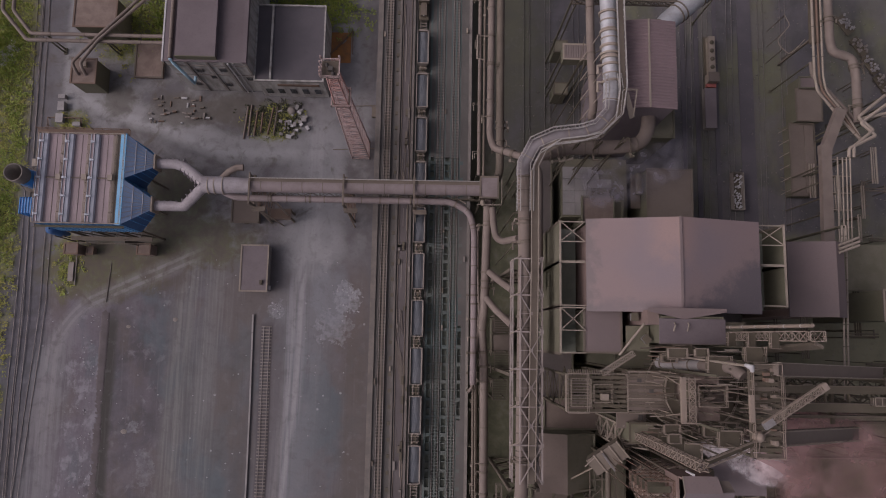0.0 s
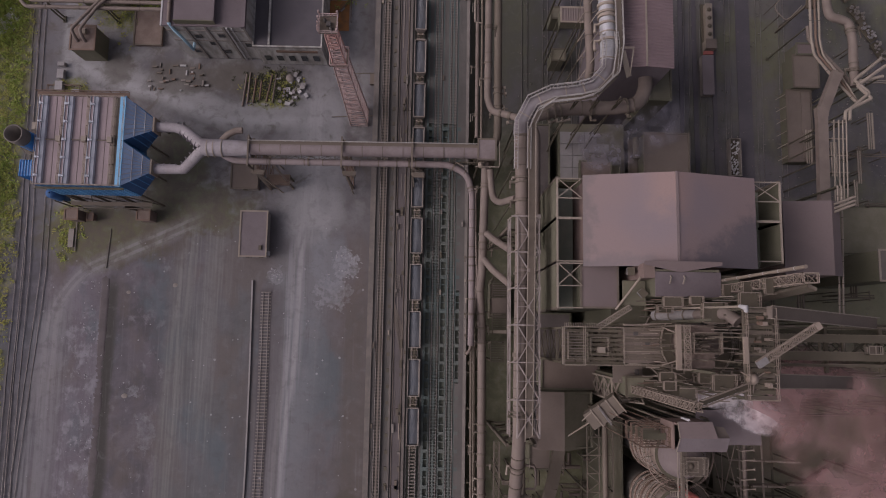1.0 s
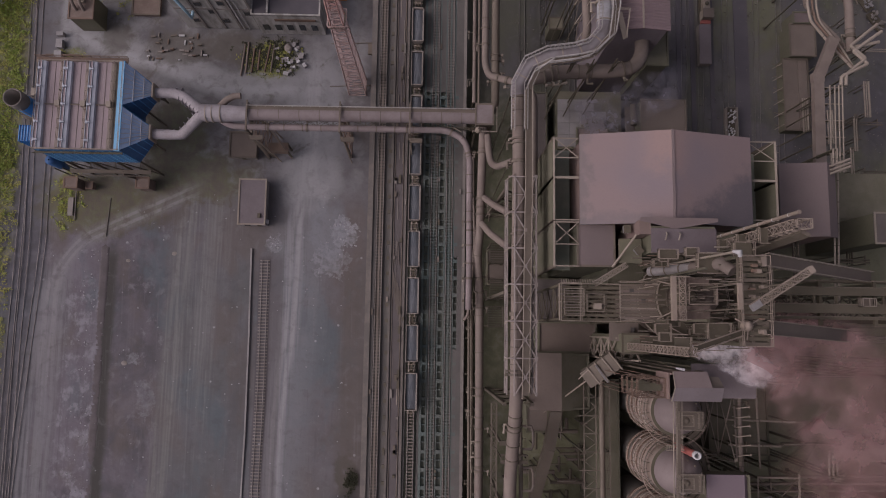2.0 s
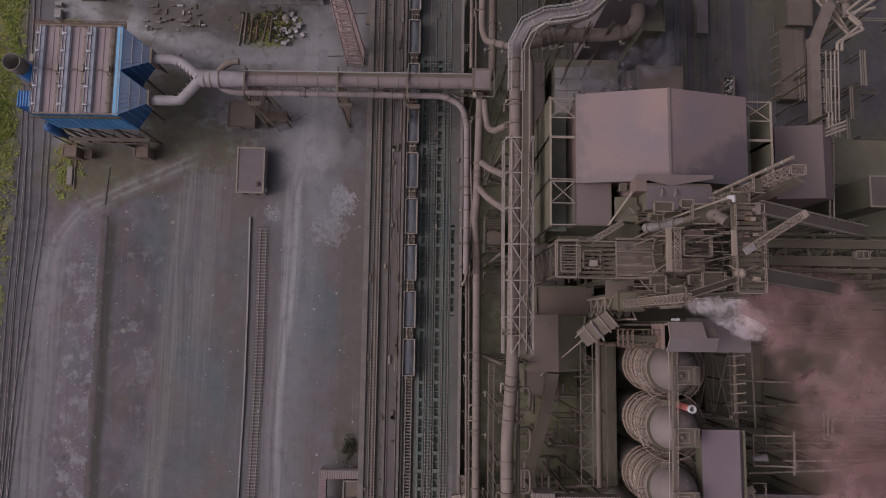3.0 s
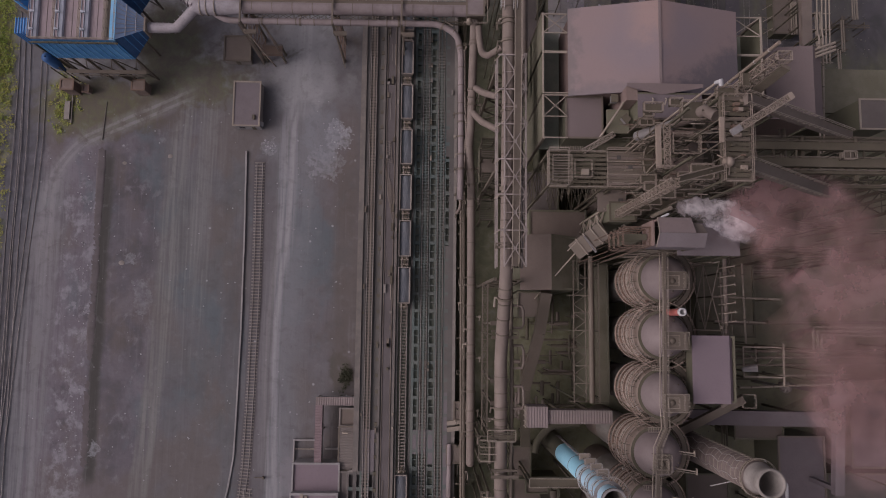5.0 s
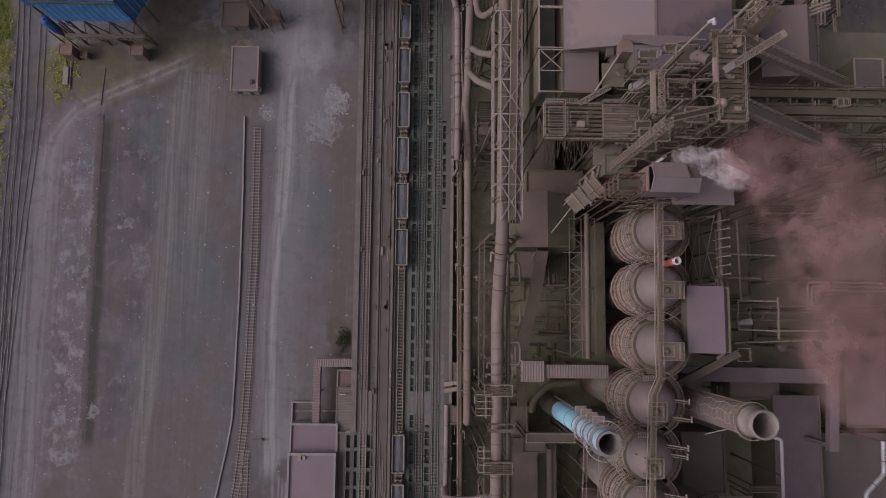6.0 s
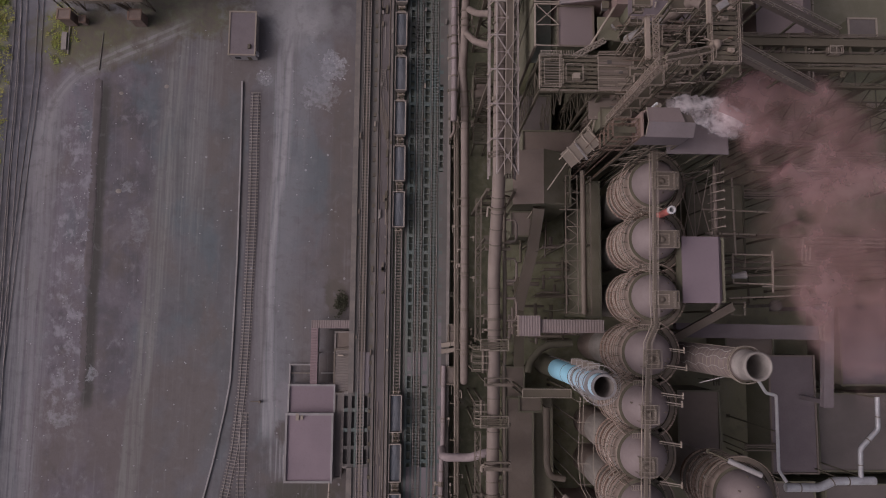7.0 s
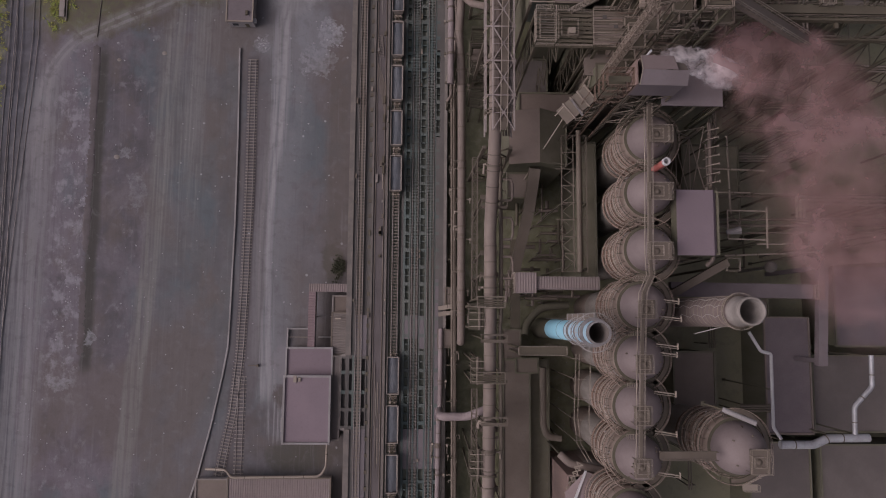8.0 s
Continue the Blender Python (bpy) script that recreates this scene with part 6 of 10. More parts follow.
# ---- pipes between the trestle and the furnaces ----
MAIN_Z = 41.5
pipe_line("gas_main", "large dust-coated gas main with steel bands", [(19.7, 38.0, MAIN_Z), (19.8, 16, MAIN_Z), (19.4, -31, MAIN_Z - 0.6), (19.2, -50, 31.5), (19.4, -71, 30.2), (18.6, -135, 30.0)], 1.4, PIPE_PINK, 2.0, 3.6, 18, fit=22)
zz = [(37.2, 95, 45), (37.4, 72, 45), (38.0, 52, 45), (37.6, 47.0, 45), (34.6, 43.4, 45), (31, 42.2, 45), (25.5, 41.6, 44.5), (21.6, 40.0, 43.5), (19.6, 36.2, 41.8), (19.6, 34, MAIN_Z)]
pipe_line("clean_gas_pipe", "pale aluminium-clad gas pipe coming down beside the shed", zz[:3] + [(37.8, 49.5, 45)], 1.75, CLAD, 1.2, 2.0, 20, collar=STEEL_PALE, fit=8)
pipe_line("bent_gas_pipe", "dull clad gas pipe bending west over the tracks", [(37.8, 49.5, 45)] + zz[3:], 1.7, CLAD_DULL, 1.2, 2.4, 20, collar=STEEL_PALE)
walkway = thing("pipe_walkway", "railed steel walkway on top of the gas pipe", "walkway", (39, 60, 46))
line = [(39.4, 72, 47), (39.8, 52, 47), (38.8, 45.6, 47), (34.8, 41.6, 47), (31, 40.6, 47), (26, 40.0, 46.6), (23.2, 38.4, 45.4), (21.6, 35.0, 43.6), (21.6, 16, 43.3), (21.0, -30, 42.8)]
for off in (-0.75, 0.75):
    part("railing", Shape().railing([(x + off, y + off * 0.8, z) for x, y, z in line[:8]], 1.1, gap=1.6, w=0.11), RAIL_PALE, walkway)
    part("railing", Shape().railing([(x + off, y + off * 0.8, z) for x, y, z in line[7:]], 1.1, gap=2.6, w=0.09), STEEL_PALE, walkway)
edge = [Vector(p) for p in [(37.7, 55, 46.4), (38.0, 52, 46.4), (37.6, 47.0, 46.4), (34.6, 43.4, 46.4), (31, 42.2, 46.4), (25.5, 41.6, 46), (21.6, 40.0, 45), (19.6, 36.2, 43.6), (19.6, 26, 43)]]
for side in (-1, 1):
    run = []
    for i, p in enumerate(edge):
        t = (edge[min(i + 1, len(edge) - 1)] - edge[max(i - 1, 0)]).normalized()
        run.append(p + t.cross(Vector((0, 0, 1))).normalized() * 1.75 * side)
    part("edge_railing", Shape().railing(run, 1.1, gap=0.9, w=0.1), RAIL_PALE, walkway)
    inner = [p + (q - p) * 0.58 for p, q in zip(edge, run)]
    part("inner_rail", Shape().railing(inner, 1.1, gap=1.8, w=0.08), RAIL_PALE, walkway)
    for p, q, u, v in zip(run, run[1:], inner, inner[1:]):
        m = max(1, round((q - p).length / 0.8))
        for k in range(m):
            part("tread_bar", Shape().beam(p.lerp(q, k / m), u.lerp(v, k / m), 0.12, 0.08), FLUE_PALE, walkway)
for z in (0.0, 4.0):
    part("landing_rail", Shape().railing([(34.2, 78 + z, 47.4), (41.4, 78 + z, 47.4), (41.4, 75 + z, 47.4), (34.2, 75 + z, 47.4)], 1.2, True, 1.2, 0.1), RAIL_PALE, walkway)
s = Shape()
for a, b in zip(line, line[1:]):
    s.beam(a, b, 1.4, 0.12)
part("grating", s, STEEL_MID, walkway)
part("stair", Shape().beam((40.5, 51, 47), (42.6, 46.6, 44), 1.2, 0.2).railing([(40, 51.5, 47), (42.6, 51.5, 47), (42.6, 46.6, 44)], 1.1), STEEL_PALE, walkway)
pipe_line("dirty_gas_pipe", "broad dusty pink gas pipe below the clean gas pipe", [(22.5, 40.2, 35), (30, 42.2, 35), (42, 42.6, 35), (47.2, 43.6, 35), (49.0, 47.0, 35), (49.0, 55, 35)], 1.6, PIPE_PINK, 2.6, 3.0, 18, fit=8)
for x, y in ((24.5, 41.2), (31.5, 41.5), (36, 41.5), (41.0, 41.8)):
    p = thing("pipe_prop", "raking steel prop under the gas pipes", "prop", (x, y, 0), "pipe props")
    part("leg", Shape().beam((x - 1.2, y - 3.5, 0), (x, y + 0.6, 43), 0.24).beam((x + 0.4, y + 2, 0), (x + 0.4, y, 43), 0.24), STEEL_DARK, p)
    bars("brace", (x - 1.2, y - 3.5, 0), (x, y + 0.6, 43), (x + 0.4, y + 2, 0), (x + 0.4, y, 43), 6, 0.14, STEEL_DARK, p, False)
for i in range(5):
    y = 66 - 4.6 * i
    p = thing("pipe_prop", "raking steel prop beside the clad gas pipe", "prop", (31.5, y, 0), "pipe props")
    part("leg", Shape().beam((33.2, y - 3.6, 0), (33.2, y - 3.6, 36), 0.2), STEEL_DARK, p)
    part("rake", Shape().beam((33.2, y - 3.6, 36), (36.2, y, 44), 0.16), STEEL_PALE, p)
    part("tie", Shape().beam((33.2, y - 3.6, 36), (33.4, y + 0.6, 40.5), 0.14).beam((33.2, y - 3.6, 36), (36.4, y - 3.4, 42), 0.14), STEEL_MID, p)
silver = pipe_line("clad_flue", "wide white clad flue descending beside the ribbed building", [(47.0, 64.6, 37.5), (53.4, 72.1, 38), (58.4, 76.3, 38), (74, 90, 38)], 2.3, CLAD, 1.5, 1.3, 20, collar=STEEL_MID, foot=0)

# truss gallery round the gas main
tg = thing("pipe_bridge", "pale cross-braced truss bridge round the gas main", "bridge", (20, -8, 36))
XA, XM, XB, YT, BAY = 17.4, 18.7, 23.3, 15.8, 7.65
YB = YT - 6 * BAY
for x, z, w in ((XA, 37.2, 0.34), (XB, 37.2, 0.34), (XB, 42.8, 0.34), (XM, 43.1, 0.22), (XA, 41.0, 0.26)):
    part("chord", Shape().box(x - w / 2, x + w / 2, YB, YT, z - 0.2, z + 0.2), TRUSS_PINK, tg)
for i in range(6):
    a, b = YT - BAY * i, YT - BAY * (i + 1)
    m = (a + b) / 2
    for p, q in (((XM, a), (XB, b)), ((XB, a), (XM, b))):
        part("top_cross", Shape().beam((*p, 43.1), (*q, 43.1), 0.22), TRUSS_PINK, tg)
    part("top_strut", Shape().beam((XA, a, 43.0), (XB, a, 43.0), 0.28), TRUSS_PINK, tg)
    part("mid_strut", Shape().beam((XM, m, 43.0), (XB, m, 43.0), 0.14), TRUSS_PINK, tg)
    part("gusset", Shape().box((XM + XB) / 2 - 0.35, (XM + XB) / 2 + 0.35, m - 0.35, m + 0.35, 43.18, 43.24), TRUSS_PINK, tg)
    part("end_gusset", Shape().box(XB - 0.4, XB + 0.3, a - 0.4, a + 0.4, 43.12, 43.18), TRUSS_PINK, tg)
    part("outrigger", Shape().beam((XA - 0.6, a - 0.5, 40.6), (XA + 1.2, a + 0.6, 43.2), 0.18), STEEL_PALE, tg, "pale worn outrigger strut")
    part("side_post", Shape().beam((XA, a, 37.2), (XA, a, 41.0), 0.2), TRUSS_PINK, tg)
    part("side_post", Shape().beam((XB, a, 37.2), (XB, a, 42.8), 0.24), TRUSS_PINK, tg)
    for x, z in ((XA, 41.0), (XB, 42.8)):
        part("side_brace", Shape().beam((x, a, z), (x, m, 37.2), 0.16), TRUSS_PINK, tg)
        part("side_brace", Shape().beam((x, m, 37.2), (x, b, z), 0.16), TRUSS_PINK, tg)
for x in (21.5, 22.1, 22.7):
    pipe_line("bridge_service_pipe", "thin grey service pipe inside the pipe bridge", [(x, YT - 1, 38.2), (x, YB, 38.2)], 0.22, STEEL_MID, 0, 6.0, supports=((x, YT - 4, 38, 37.4), (x, YB + 4, 38, 37.4)))
for y in (14, -8.6, -32.4):
    for x in (XA, XB):
        part("leg", Shape().beam((x - (1.2 if x < 20 else -1.2), y, 0), (x, y, 37.2), 0.7), STEEL_MID, tg)
    bars("brace", (XA - 1.2, y, 0), (XA, y, 37), (XB + 1.2, y, 0), (XB, y, 37), 4, 0.3, STEEL_DARK, tg)
for y in (33, 26, 19):
    t = thing("ladder_bracket", "steel bracket and ladder beside the gas main", "bracket", (16.8, y, 20), "gas main brackets")
    part("post", Shape().beam((17.6, y, 0), (17.6, y, 41), 0.2), STEEL_DARK, t)
    part("bracket_arm", Shape().beam((17.6, y, 40.6), (19.4, y, 40.2), 0.2), STEEL_MID, t)
pipe_line("return_pipe", "dark side pipe hooked beside the gas main", [(24.2, 10, 33), (24.2, 36.5, 33), (23.6, 38, 33), (22, 38, 33)], 0.95, PIPE_PINK, 1.2, 0, foot=0)
for ya, yb, zz2 in ((-33.0, -71, 30), (-71, -130, 30)):
    pipe_line("southern_service_pipe", "grey service pipe beside the gas main", [(21.6, ya, 30), (21.9, (ya + yb) / 2, 29.6), (21.8, yb, 29.6)], 0.45, STEEL_MID, 0, 6, foot=0, fit=8)
for ya, yb, m in ((-33.0, -66.0, 13), (-86.0, -130, 16)):
    lattice_girder("main_carrier", "open lattice carrier beside the southern gas main", (15.9, ya, 28.8), (15.8, yb, 28.8), 1.2, 1.8, m, STEEL_MID, 0.14, 0.1, category="girder", cross=False)
for y, x0, x1 in ((-69.3, 14.4, 17.6), (-81.4, 14.9, 17.2), (-101.5, 14.6, 17.4)):
    t = platform("valve_cage", "railed valve stand bracketed beside the gas main", x0, x1, y - 3.1, y + 2.4, 30.4, 0, DECK_DARK, STEEL_MID, 0.7)
    for k in range(4):
        part("hoop", Shape().tube([(x0 + 0.3, y - 2.6 + 1.5 * k, 30.4), (x0 + 0.3, y - 2.6 + 1.5 * k, 32.6), (x1 + 0.6, y - 2.6 + 1.5 * k, 32.8)], 0.08, 6), STEEL_PALE, t)
    part("valve_pipe", Shape().tube([(x1 - 0.7, y - 3.4, 31), (x1 - 0.7, y + 2.8, 31)], 0.35, 10), STEEL_MID, t)
for y in (-44.5, -74.5, -92.5, -112.5):
    t = platform("main_bridge_step", "narrow railed crossing over the gas main", 17.0, 22.8, y - 0.8, y + 0.8, 33.2, 0, STEEL_MID, STEEL_MID, 0.8, legs=False)
    for x in (17.2, 22.6):
        part("post", Shape().beam((x, y, 0), (x, y, 32.6), 0.25), STEEL_DARK, t)
for y in (-66.5, -83.2, -121):
    platform("main_platform", "railed slatted service platform across the gas main", 16.2, 22.4, y - 1.2, y + 1.2, 32.1, 0, STEEL_DARK, STEEL_PALE, 0.5)
for y in (-42, -55, -60, -95, -108):
    solo("pipe_saddle", Shape().box(17.2, 21.4, y - 0.5, y + 0.5, 27.6, 28.4).beam((17.6, y, 0), (17.6, y, 27.6), 0.5).beam((21, y, 0), (21, y, 27.6), 0.5), STEEL_MID, "steel saddle under the gas main", "support", group="pipe saddles")
for y in (-38, -47, -56):
    solo("expansion_loop", Shape().tube([(21.8, y, 29.6), (24.2, y, 29.6), (24.6, y - 1.2, 29.6), (24.6, y - 4, 29.6), (24.2, y - 5, 29.6), (21.8, y - 5, 29.6)], 0.3, 8), PIPE_PINK, "pipe expansion loop beside the gas main", "pipe", group="expansion loops")

# vertical pipe group beside the trestle
pipe_line("blast_pipe", "dust-coated pipe elbowing into the gas main", [(13.9, 140, 27), (13.4, 47.0, 27), (14.4, 44.0, 27), (20.5, 41.4, 30)], 0.85, PIPE_PINK, 1.2, 7, foot=0, fit=10)
pipe_line("steam_pipe", "thin lagged pipe beside the trestle", [(10.8, 140, 26), (10.9, 37.6, 26)], 0.45, PIPE_PINK, 0, 8, foot=0, fit=12)
pipe_line("steam_pipe_pair", "thin lagged pipe beside the trestle", [(12.0, 140, 26), (12.0, 37.0, 26)], 0.3, STEEL_MID, 0, 8, foot=0, fit=10)
pipe_line("low_main", "dark broad pipe low beside the dark tracks", [(17.2, 140, 13), (17.2, 42, 13), (16.6, 40, 13), (15.6, 38.6, 16)], 1.05, STEEL_MID, 1.5, 0, foot=0, fit=8)
solo("pipe_loop", Shape().tube([(12.0, 72.5, 26), (10.2, 72.5, 26.6), (10.2, 66.5, 26.6), (12.0, 66.5, 26)], 0.25, 8), STEEL_PALE, "small pipe loop on the pipe group", "pipe")
jb = flat_block("junction_box", "dusty steel junction box at the end of the flue bridge", 11.4, 15.4, 32.2, 37.0, 21, 26.6, STEEL_MID, FLUE_DUST, "duct box", STEEL_MID, 0.15)
part("railing", Shape().railing([(10.6, 30.4, 25.6), (16.4, 30.4, 25.6), (16.4, 36.6, 25.6)], 1.1), STEEL_PALE, jb)
for x, y in ((11.6, 32.4), (15.2, 32.4), (11.6, 36.8), (15.2, 36.8)):
    part("leg", Shape().beam((x, y, 0), (x, y, 21), 0.4), STEEL_DARK, jb)
part("valve", Shape().turned((12.0, 31.0), [(0.1, 26.6), (0.7, 26.2), (0.7, 25)], 12), STEEL_PALE, jb)
pipe_line("cold_blast_main", "dust-coated main running south beside the trestle", [(13.3, 32, 24), (13.0, 20, 24), (12.7, 6, 23.5), (12.4, 1, 21), (13.2, -8, 17.5), (13.4, -35, 16.5), (13.5, -75.8, 15.8), (13.5, -75.9, 14)], 1.0, PIPE_PINK, 0.8, 9, 16, fit=20)
for pts in ([(14.3, 30, 25), (14.6, 26, 25), (15.0, 22.6, 26.5), (16.4, 21.4, 28), (19.4, 21.4, 34)], [(13.6, 14.6, 25), (15.5, 12.6, 27), (18.2, 9.8, 33)], [(13.0, 8.4, 25), (15.0, 5.6, 27), (18.2, 2.0, 33)]):
    pipe_line("branch_pipe", "dusty branch pipe rising to the gas main", pts, 0.8, PIPE_PINK, 1.2, 0)
pipe_line("service_pipe", "thin brown service pipe beside the main", [(11.2, 27, 18), (11.4, 15, 18), (12.0, 5, 17.6), (11.3, -4, 17), (10.7, -7, 14), (10.7, -13, 13.4), (9.7, -14.4, 13.2)], 0.4, PIPE_PINK, 0.8, 5, foot=0, fit=10)
for x, r, z in ((11.4, 0.35, 10.2), (12.2, 0.28, 10.2), (11.9, 0.22, 12.0)):
    pipe_line("rack_pipe", "brown pipe on the southern rack", [(x - 0.4, -8, z), (x, -60, z), (x + 0.5, -135, z)], r, STEEL_MID, 0, 8, foot=0, fit=16)
for i in range(14):
    y = -10 - 9 * i
    solo("pipe_rack", Shape().beam((10.6, y, 0), (10.6, y, 9.8), 0.25).beam((13.0, y, 0), (13.0, y, 9.8), 0.25).beam((10.2, y, 9.8), (13.6, y, 9.8), 0.3), STEEL_DARK, "steel pipe rack beside the trestle", "rack", group="pipe racks")
pipe_line("white_riser", "pale pipe with a tee beside the trestle", [(8.7, -72.8, 7.2), (8.6, -92.5, 7.6), (8.3, -94, 8), (8.0, -120, 8), (7.9, -135, 8)], 0.62, FLUE_DUST, 0.6, 9, foot=0, fit=8)
pipe_line("tee_pipe", "pale cross pipe from the riser to the gas main", [(8.4, -93.6, 8), (8.5, -93.6, 17), (9.4, -93.5, 19), (14.8, -93.3, 20), (17.6, -91.6, 24), (18.7, -90.4, 29)], 0.98, FLUE_DUST, 1.4, 0)
flat_block("valve_house", "small flat-roofed valve house beside the tracks", 15.9, 20.8, -5.0, 3.8, 0, 8, WALL_DARK, ROOF_MID)
flat_block("valve_cabin", "small dusty cabin on the trestle edge", 9.9, 12.6, -67.0, -62.4, 0, 7.0, STEEL_MID, ROOF_MID, "cabin")
flat_block("pipe_cabin", "dusty cabin under the white riser", 8.1, 11.4, -77.4, -73.2, 0, 7.0, STEEL_MID, ROOF_MID, "cabin")
for dy in (0, -1.6):
    solo("ribbed_crate", Shape().beam((8.0, -67.6 + dy, 7.2), (11.4, -67.1 + dy, 7.2), 1.1, 1.2), STEEL_PALE, "ribbed pale crate on the trestle edge", "crate", group="ribbed crates")
for x0, y0 in ((15.6, -10), (16, -3), (16, 6)):
    platform("valve_platform", "railed valve platform below the gas main", x0, x0 + 3.6, y0 - 6, y0 - 1, 14, 0, DECK_DARK, STEEL_MID, 0.6)


# ---- dark tracks ----
for tx in (25.9, 31.8, 40.0):
    railway("dark_track", "rails sunk in oily black ground", [(tx, 120), (tx, 46)], False, -0.1)
for tx in (72.2, 84.0, 76.9, 93.0, 99.6):
    railway("east_track", "rails in dark oily ground east of the furnaces", [(tx + 0.8, 130), (tx - 0.6, 30)], False, -0.1)
for xa, xb in ((73.9, 75.2), (79.4, 80.6), (86.6, 90.6), (70.0, 71.2)):
    solo("cinder_strip", Shape().box(xa, xb, 30, 130, -0.2, 0.06), ROOF_SLATE, "dark cinder strip between the east tracks", "ground", kind="structure")


def goods_wagon(name, label, x, y0, y1, fill):
    w = thing(name, label, "wagon", (x, (y0 + y1) / 2, 0))
    part("side", Shape().box(x - 1.55, x - 1.4, y0, y1, 1.2, 3.2), WAGON_STEEL, w)
    part("side", Shape().box(x + 1.4, x + 1.55, y0, y1, 1.2, 3.2), WAGON_STEEL, w)
    part("end", Shape().box(x - 1.4, x + 1.4, y0, y0 + 0.15, 1.2, 3.2), WAGON_STEEL, w)
    part("end", Shape().box(x - 1.4, x + 1.4, y1 - 0.15, y1, 1.2, 3.2), WAGON_STEEL, w)
    part("floor", Shape().box(x - 1.4, x + 1.4, y0 + 0.15, y1 - 0.15, 1.2, 1.4), STEEL_DARK, w)
    s = Shape()
    random.seed(int(y0 * 7))
    for _ in range(40 if fill else 0):
        a, b = random.uniform(x - 1.2, x + 0.8), random.uniform(y0 + 0.4, y1 - 0.8)
        s.beam((a, b, random.uniform(1.6, 2.8)), (a + random.uniform(-0.5, 0.6), b + random.uniform(0.2, 0.9), random.uniform(1.6, 3.0)), 0.35, 0.3)
    if fill:
        part("scrap_load", s, WHITE, w, "pale scrap load")
    for sy in (y0 + 1.6, y1 - 1.6):
        for dx in (-0.76, 0.76):
            part("wheel", Shape().tube([(x + dx - 0.07, sy, 0.5), (x + dx + 0.07, sy, 0.5)], 0.48, 12), STEEL_DARK, w)
    return w


goods_wagon("scrap_wagon", "open wagon with pale scrap in it on the east tracks", 84.0, 35.0, 45.6, True)
goods_wagon("flat_wagon", "long dusty covered wagon on the east tracks", 76.9, 57.8, 69.3, False)
solo("wagon_cover", Shape().box(75.3, 78.5, 57.8, 69.3, 3.204, 3.5), WALL_LILAC, "grey tarpaulin over the long wagon", "cover")
loco = thing("locomotive", "dusty diesel locomotive with a red end on the east tracks", "locomotive", (77.7, 77.5, 0))
part("frame", Shape().box(76.2, 79.2, 69.8, 85.2, 1.0, 1.5), STEEL_DARK, loco)
part("bonnet", Shape().box(76.8, 78.6, 73.6, 84.6, 1.5, 3.4), STEEL_PALE, loco)
part("cab", Shape().box(76.3, 79.1, 71.0, 73.6, 1.5, 4.2), STEEL_PALE, loco)
part("cab_roof", Shape().box(76.2, 79.2, 70.9, 73.7, 4.2, 4.4), ROOF_MID, loco)
part("red_end", Shape().box(76.4, 79.0, 70.0, 71.0, 1.5, 2.4), RED, loco, "dull red end hood")
for i in range(4):
    part("roof_fan", Shape().turned((77.7, 75.5 + 2.4 * i), [(0.05, 3.62), (0.6, 3.6), (0.6, 3.4)], 12), STEEL_DARK, loco)
for y in (72, 74, 81, 83):
    for x in (76.9, 78.5):
        part("wheel", Shape().tube([(x - 0.07, y, 0.55), (x + 0.07, y, 0.55)], 0.52, 12), STEEL_DARK, loco)
random.seed(33)
for i, (x, y, a) in enumerate(((117.5, 90.0, -0.95), (121.2, 83.6, -0.95), (124.2, 78.2, -0.98), (127.2, 72.5, -1.0))):
    c, sn = math.cos(a), math.sin(a)
    q = thing("scrap_trailer", "flat trailer heaped with pale scrap on the dark yard", "trailer", (x, y, 0), "scrap trailers")
    part("bed", Shape().beam((x - 3 * c, y - 3 * sn, 1.0), (x + 3 * c, y + 3 * sn, 1.0), 2.6, 0.4), STEEL_DARK, q)
    heap = Shape()
    for _ in range(26):
        u, v = random.uniform(-2.6, 2.4), random.uniform(-1, 1)
        p = Vector((x + u * c - v * sn, y + u * sn + v * c, random.uniform(1.3, 2.2)))
        heap.beam(p, p + Vector((random.uniform(-0.7, 0.7), random.uniform(-0.7, 0.7), 0.2)), 0.5, 0.4)
    part("load", heap, CONCRETE_PALE if i % 2 == 0 else CONCRETE, q, "pale scrap")
    for u in (-2, 2):
        for v in (-1.15, 1.15):
            p = (x + u * c - v * sn, y + u * sn + v * c, 0.45)
            part("wheel", Shape().tube([p, (p[0] - 0.25 * sn, p[1] + 0.25 * c, 0.45)], 0.45, 10), SOOT, q)

# ---- north-east buildings ----
rb = thing("ribbed_shed", "ribbed pink sheet-roofed building beside the gas pipes", "building", (47, 59, 0))
part("wall", gable_walls(41.4, 52.8, 49.8, 69.2, 0, 42.0, 43.0, 46.9), WALL_LILAC, rb)
part("roof", gable(41.4, 52.8, 49.8, 69.2, 42.2, 43.2, 46.9), ROOF_RIBX, rb)
part("ridge_cap", Shape().box(46.7, 47.1, 49.4, 69.6, 43.1, 43.35), STEEL_PALE, rb)
flat_block("shed_lean_to", "low dusty roof against the ribbed building", 53.0, 58, 48, 64, 0, 26, WALL_DARK, ROOF_DARK)
b = flat_block("cable_hut", "ribbed dusty hut on legs beside the dark tracks", 31.1, 37.7, 66.5, 70.0, 24, 28, WALL_DARK, ROOF_RIBY, "hut", STEEL_PALE, 0.15)
for x in (31.5, 37.3):
    for y in (66.9, 69.6):
        part("leg", Shape().beam((x, y, 0), (x, y, 24), 0.3), DECK_DARK, b)
for y in (66, 78):
    flat_block("relay_box", "small dark steel relay house beside the tracks", 32.4, 35.8, y - 1, y + 2, 0, 8, WALL_DARK, ROOF_DARK, "relay house", STEEL_DARK, 0.12)
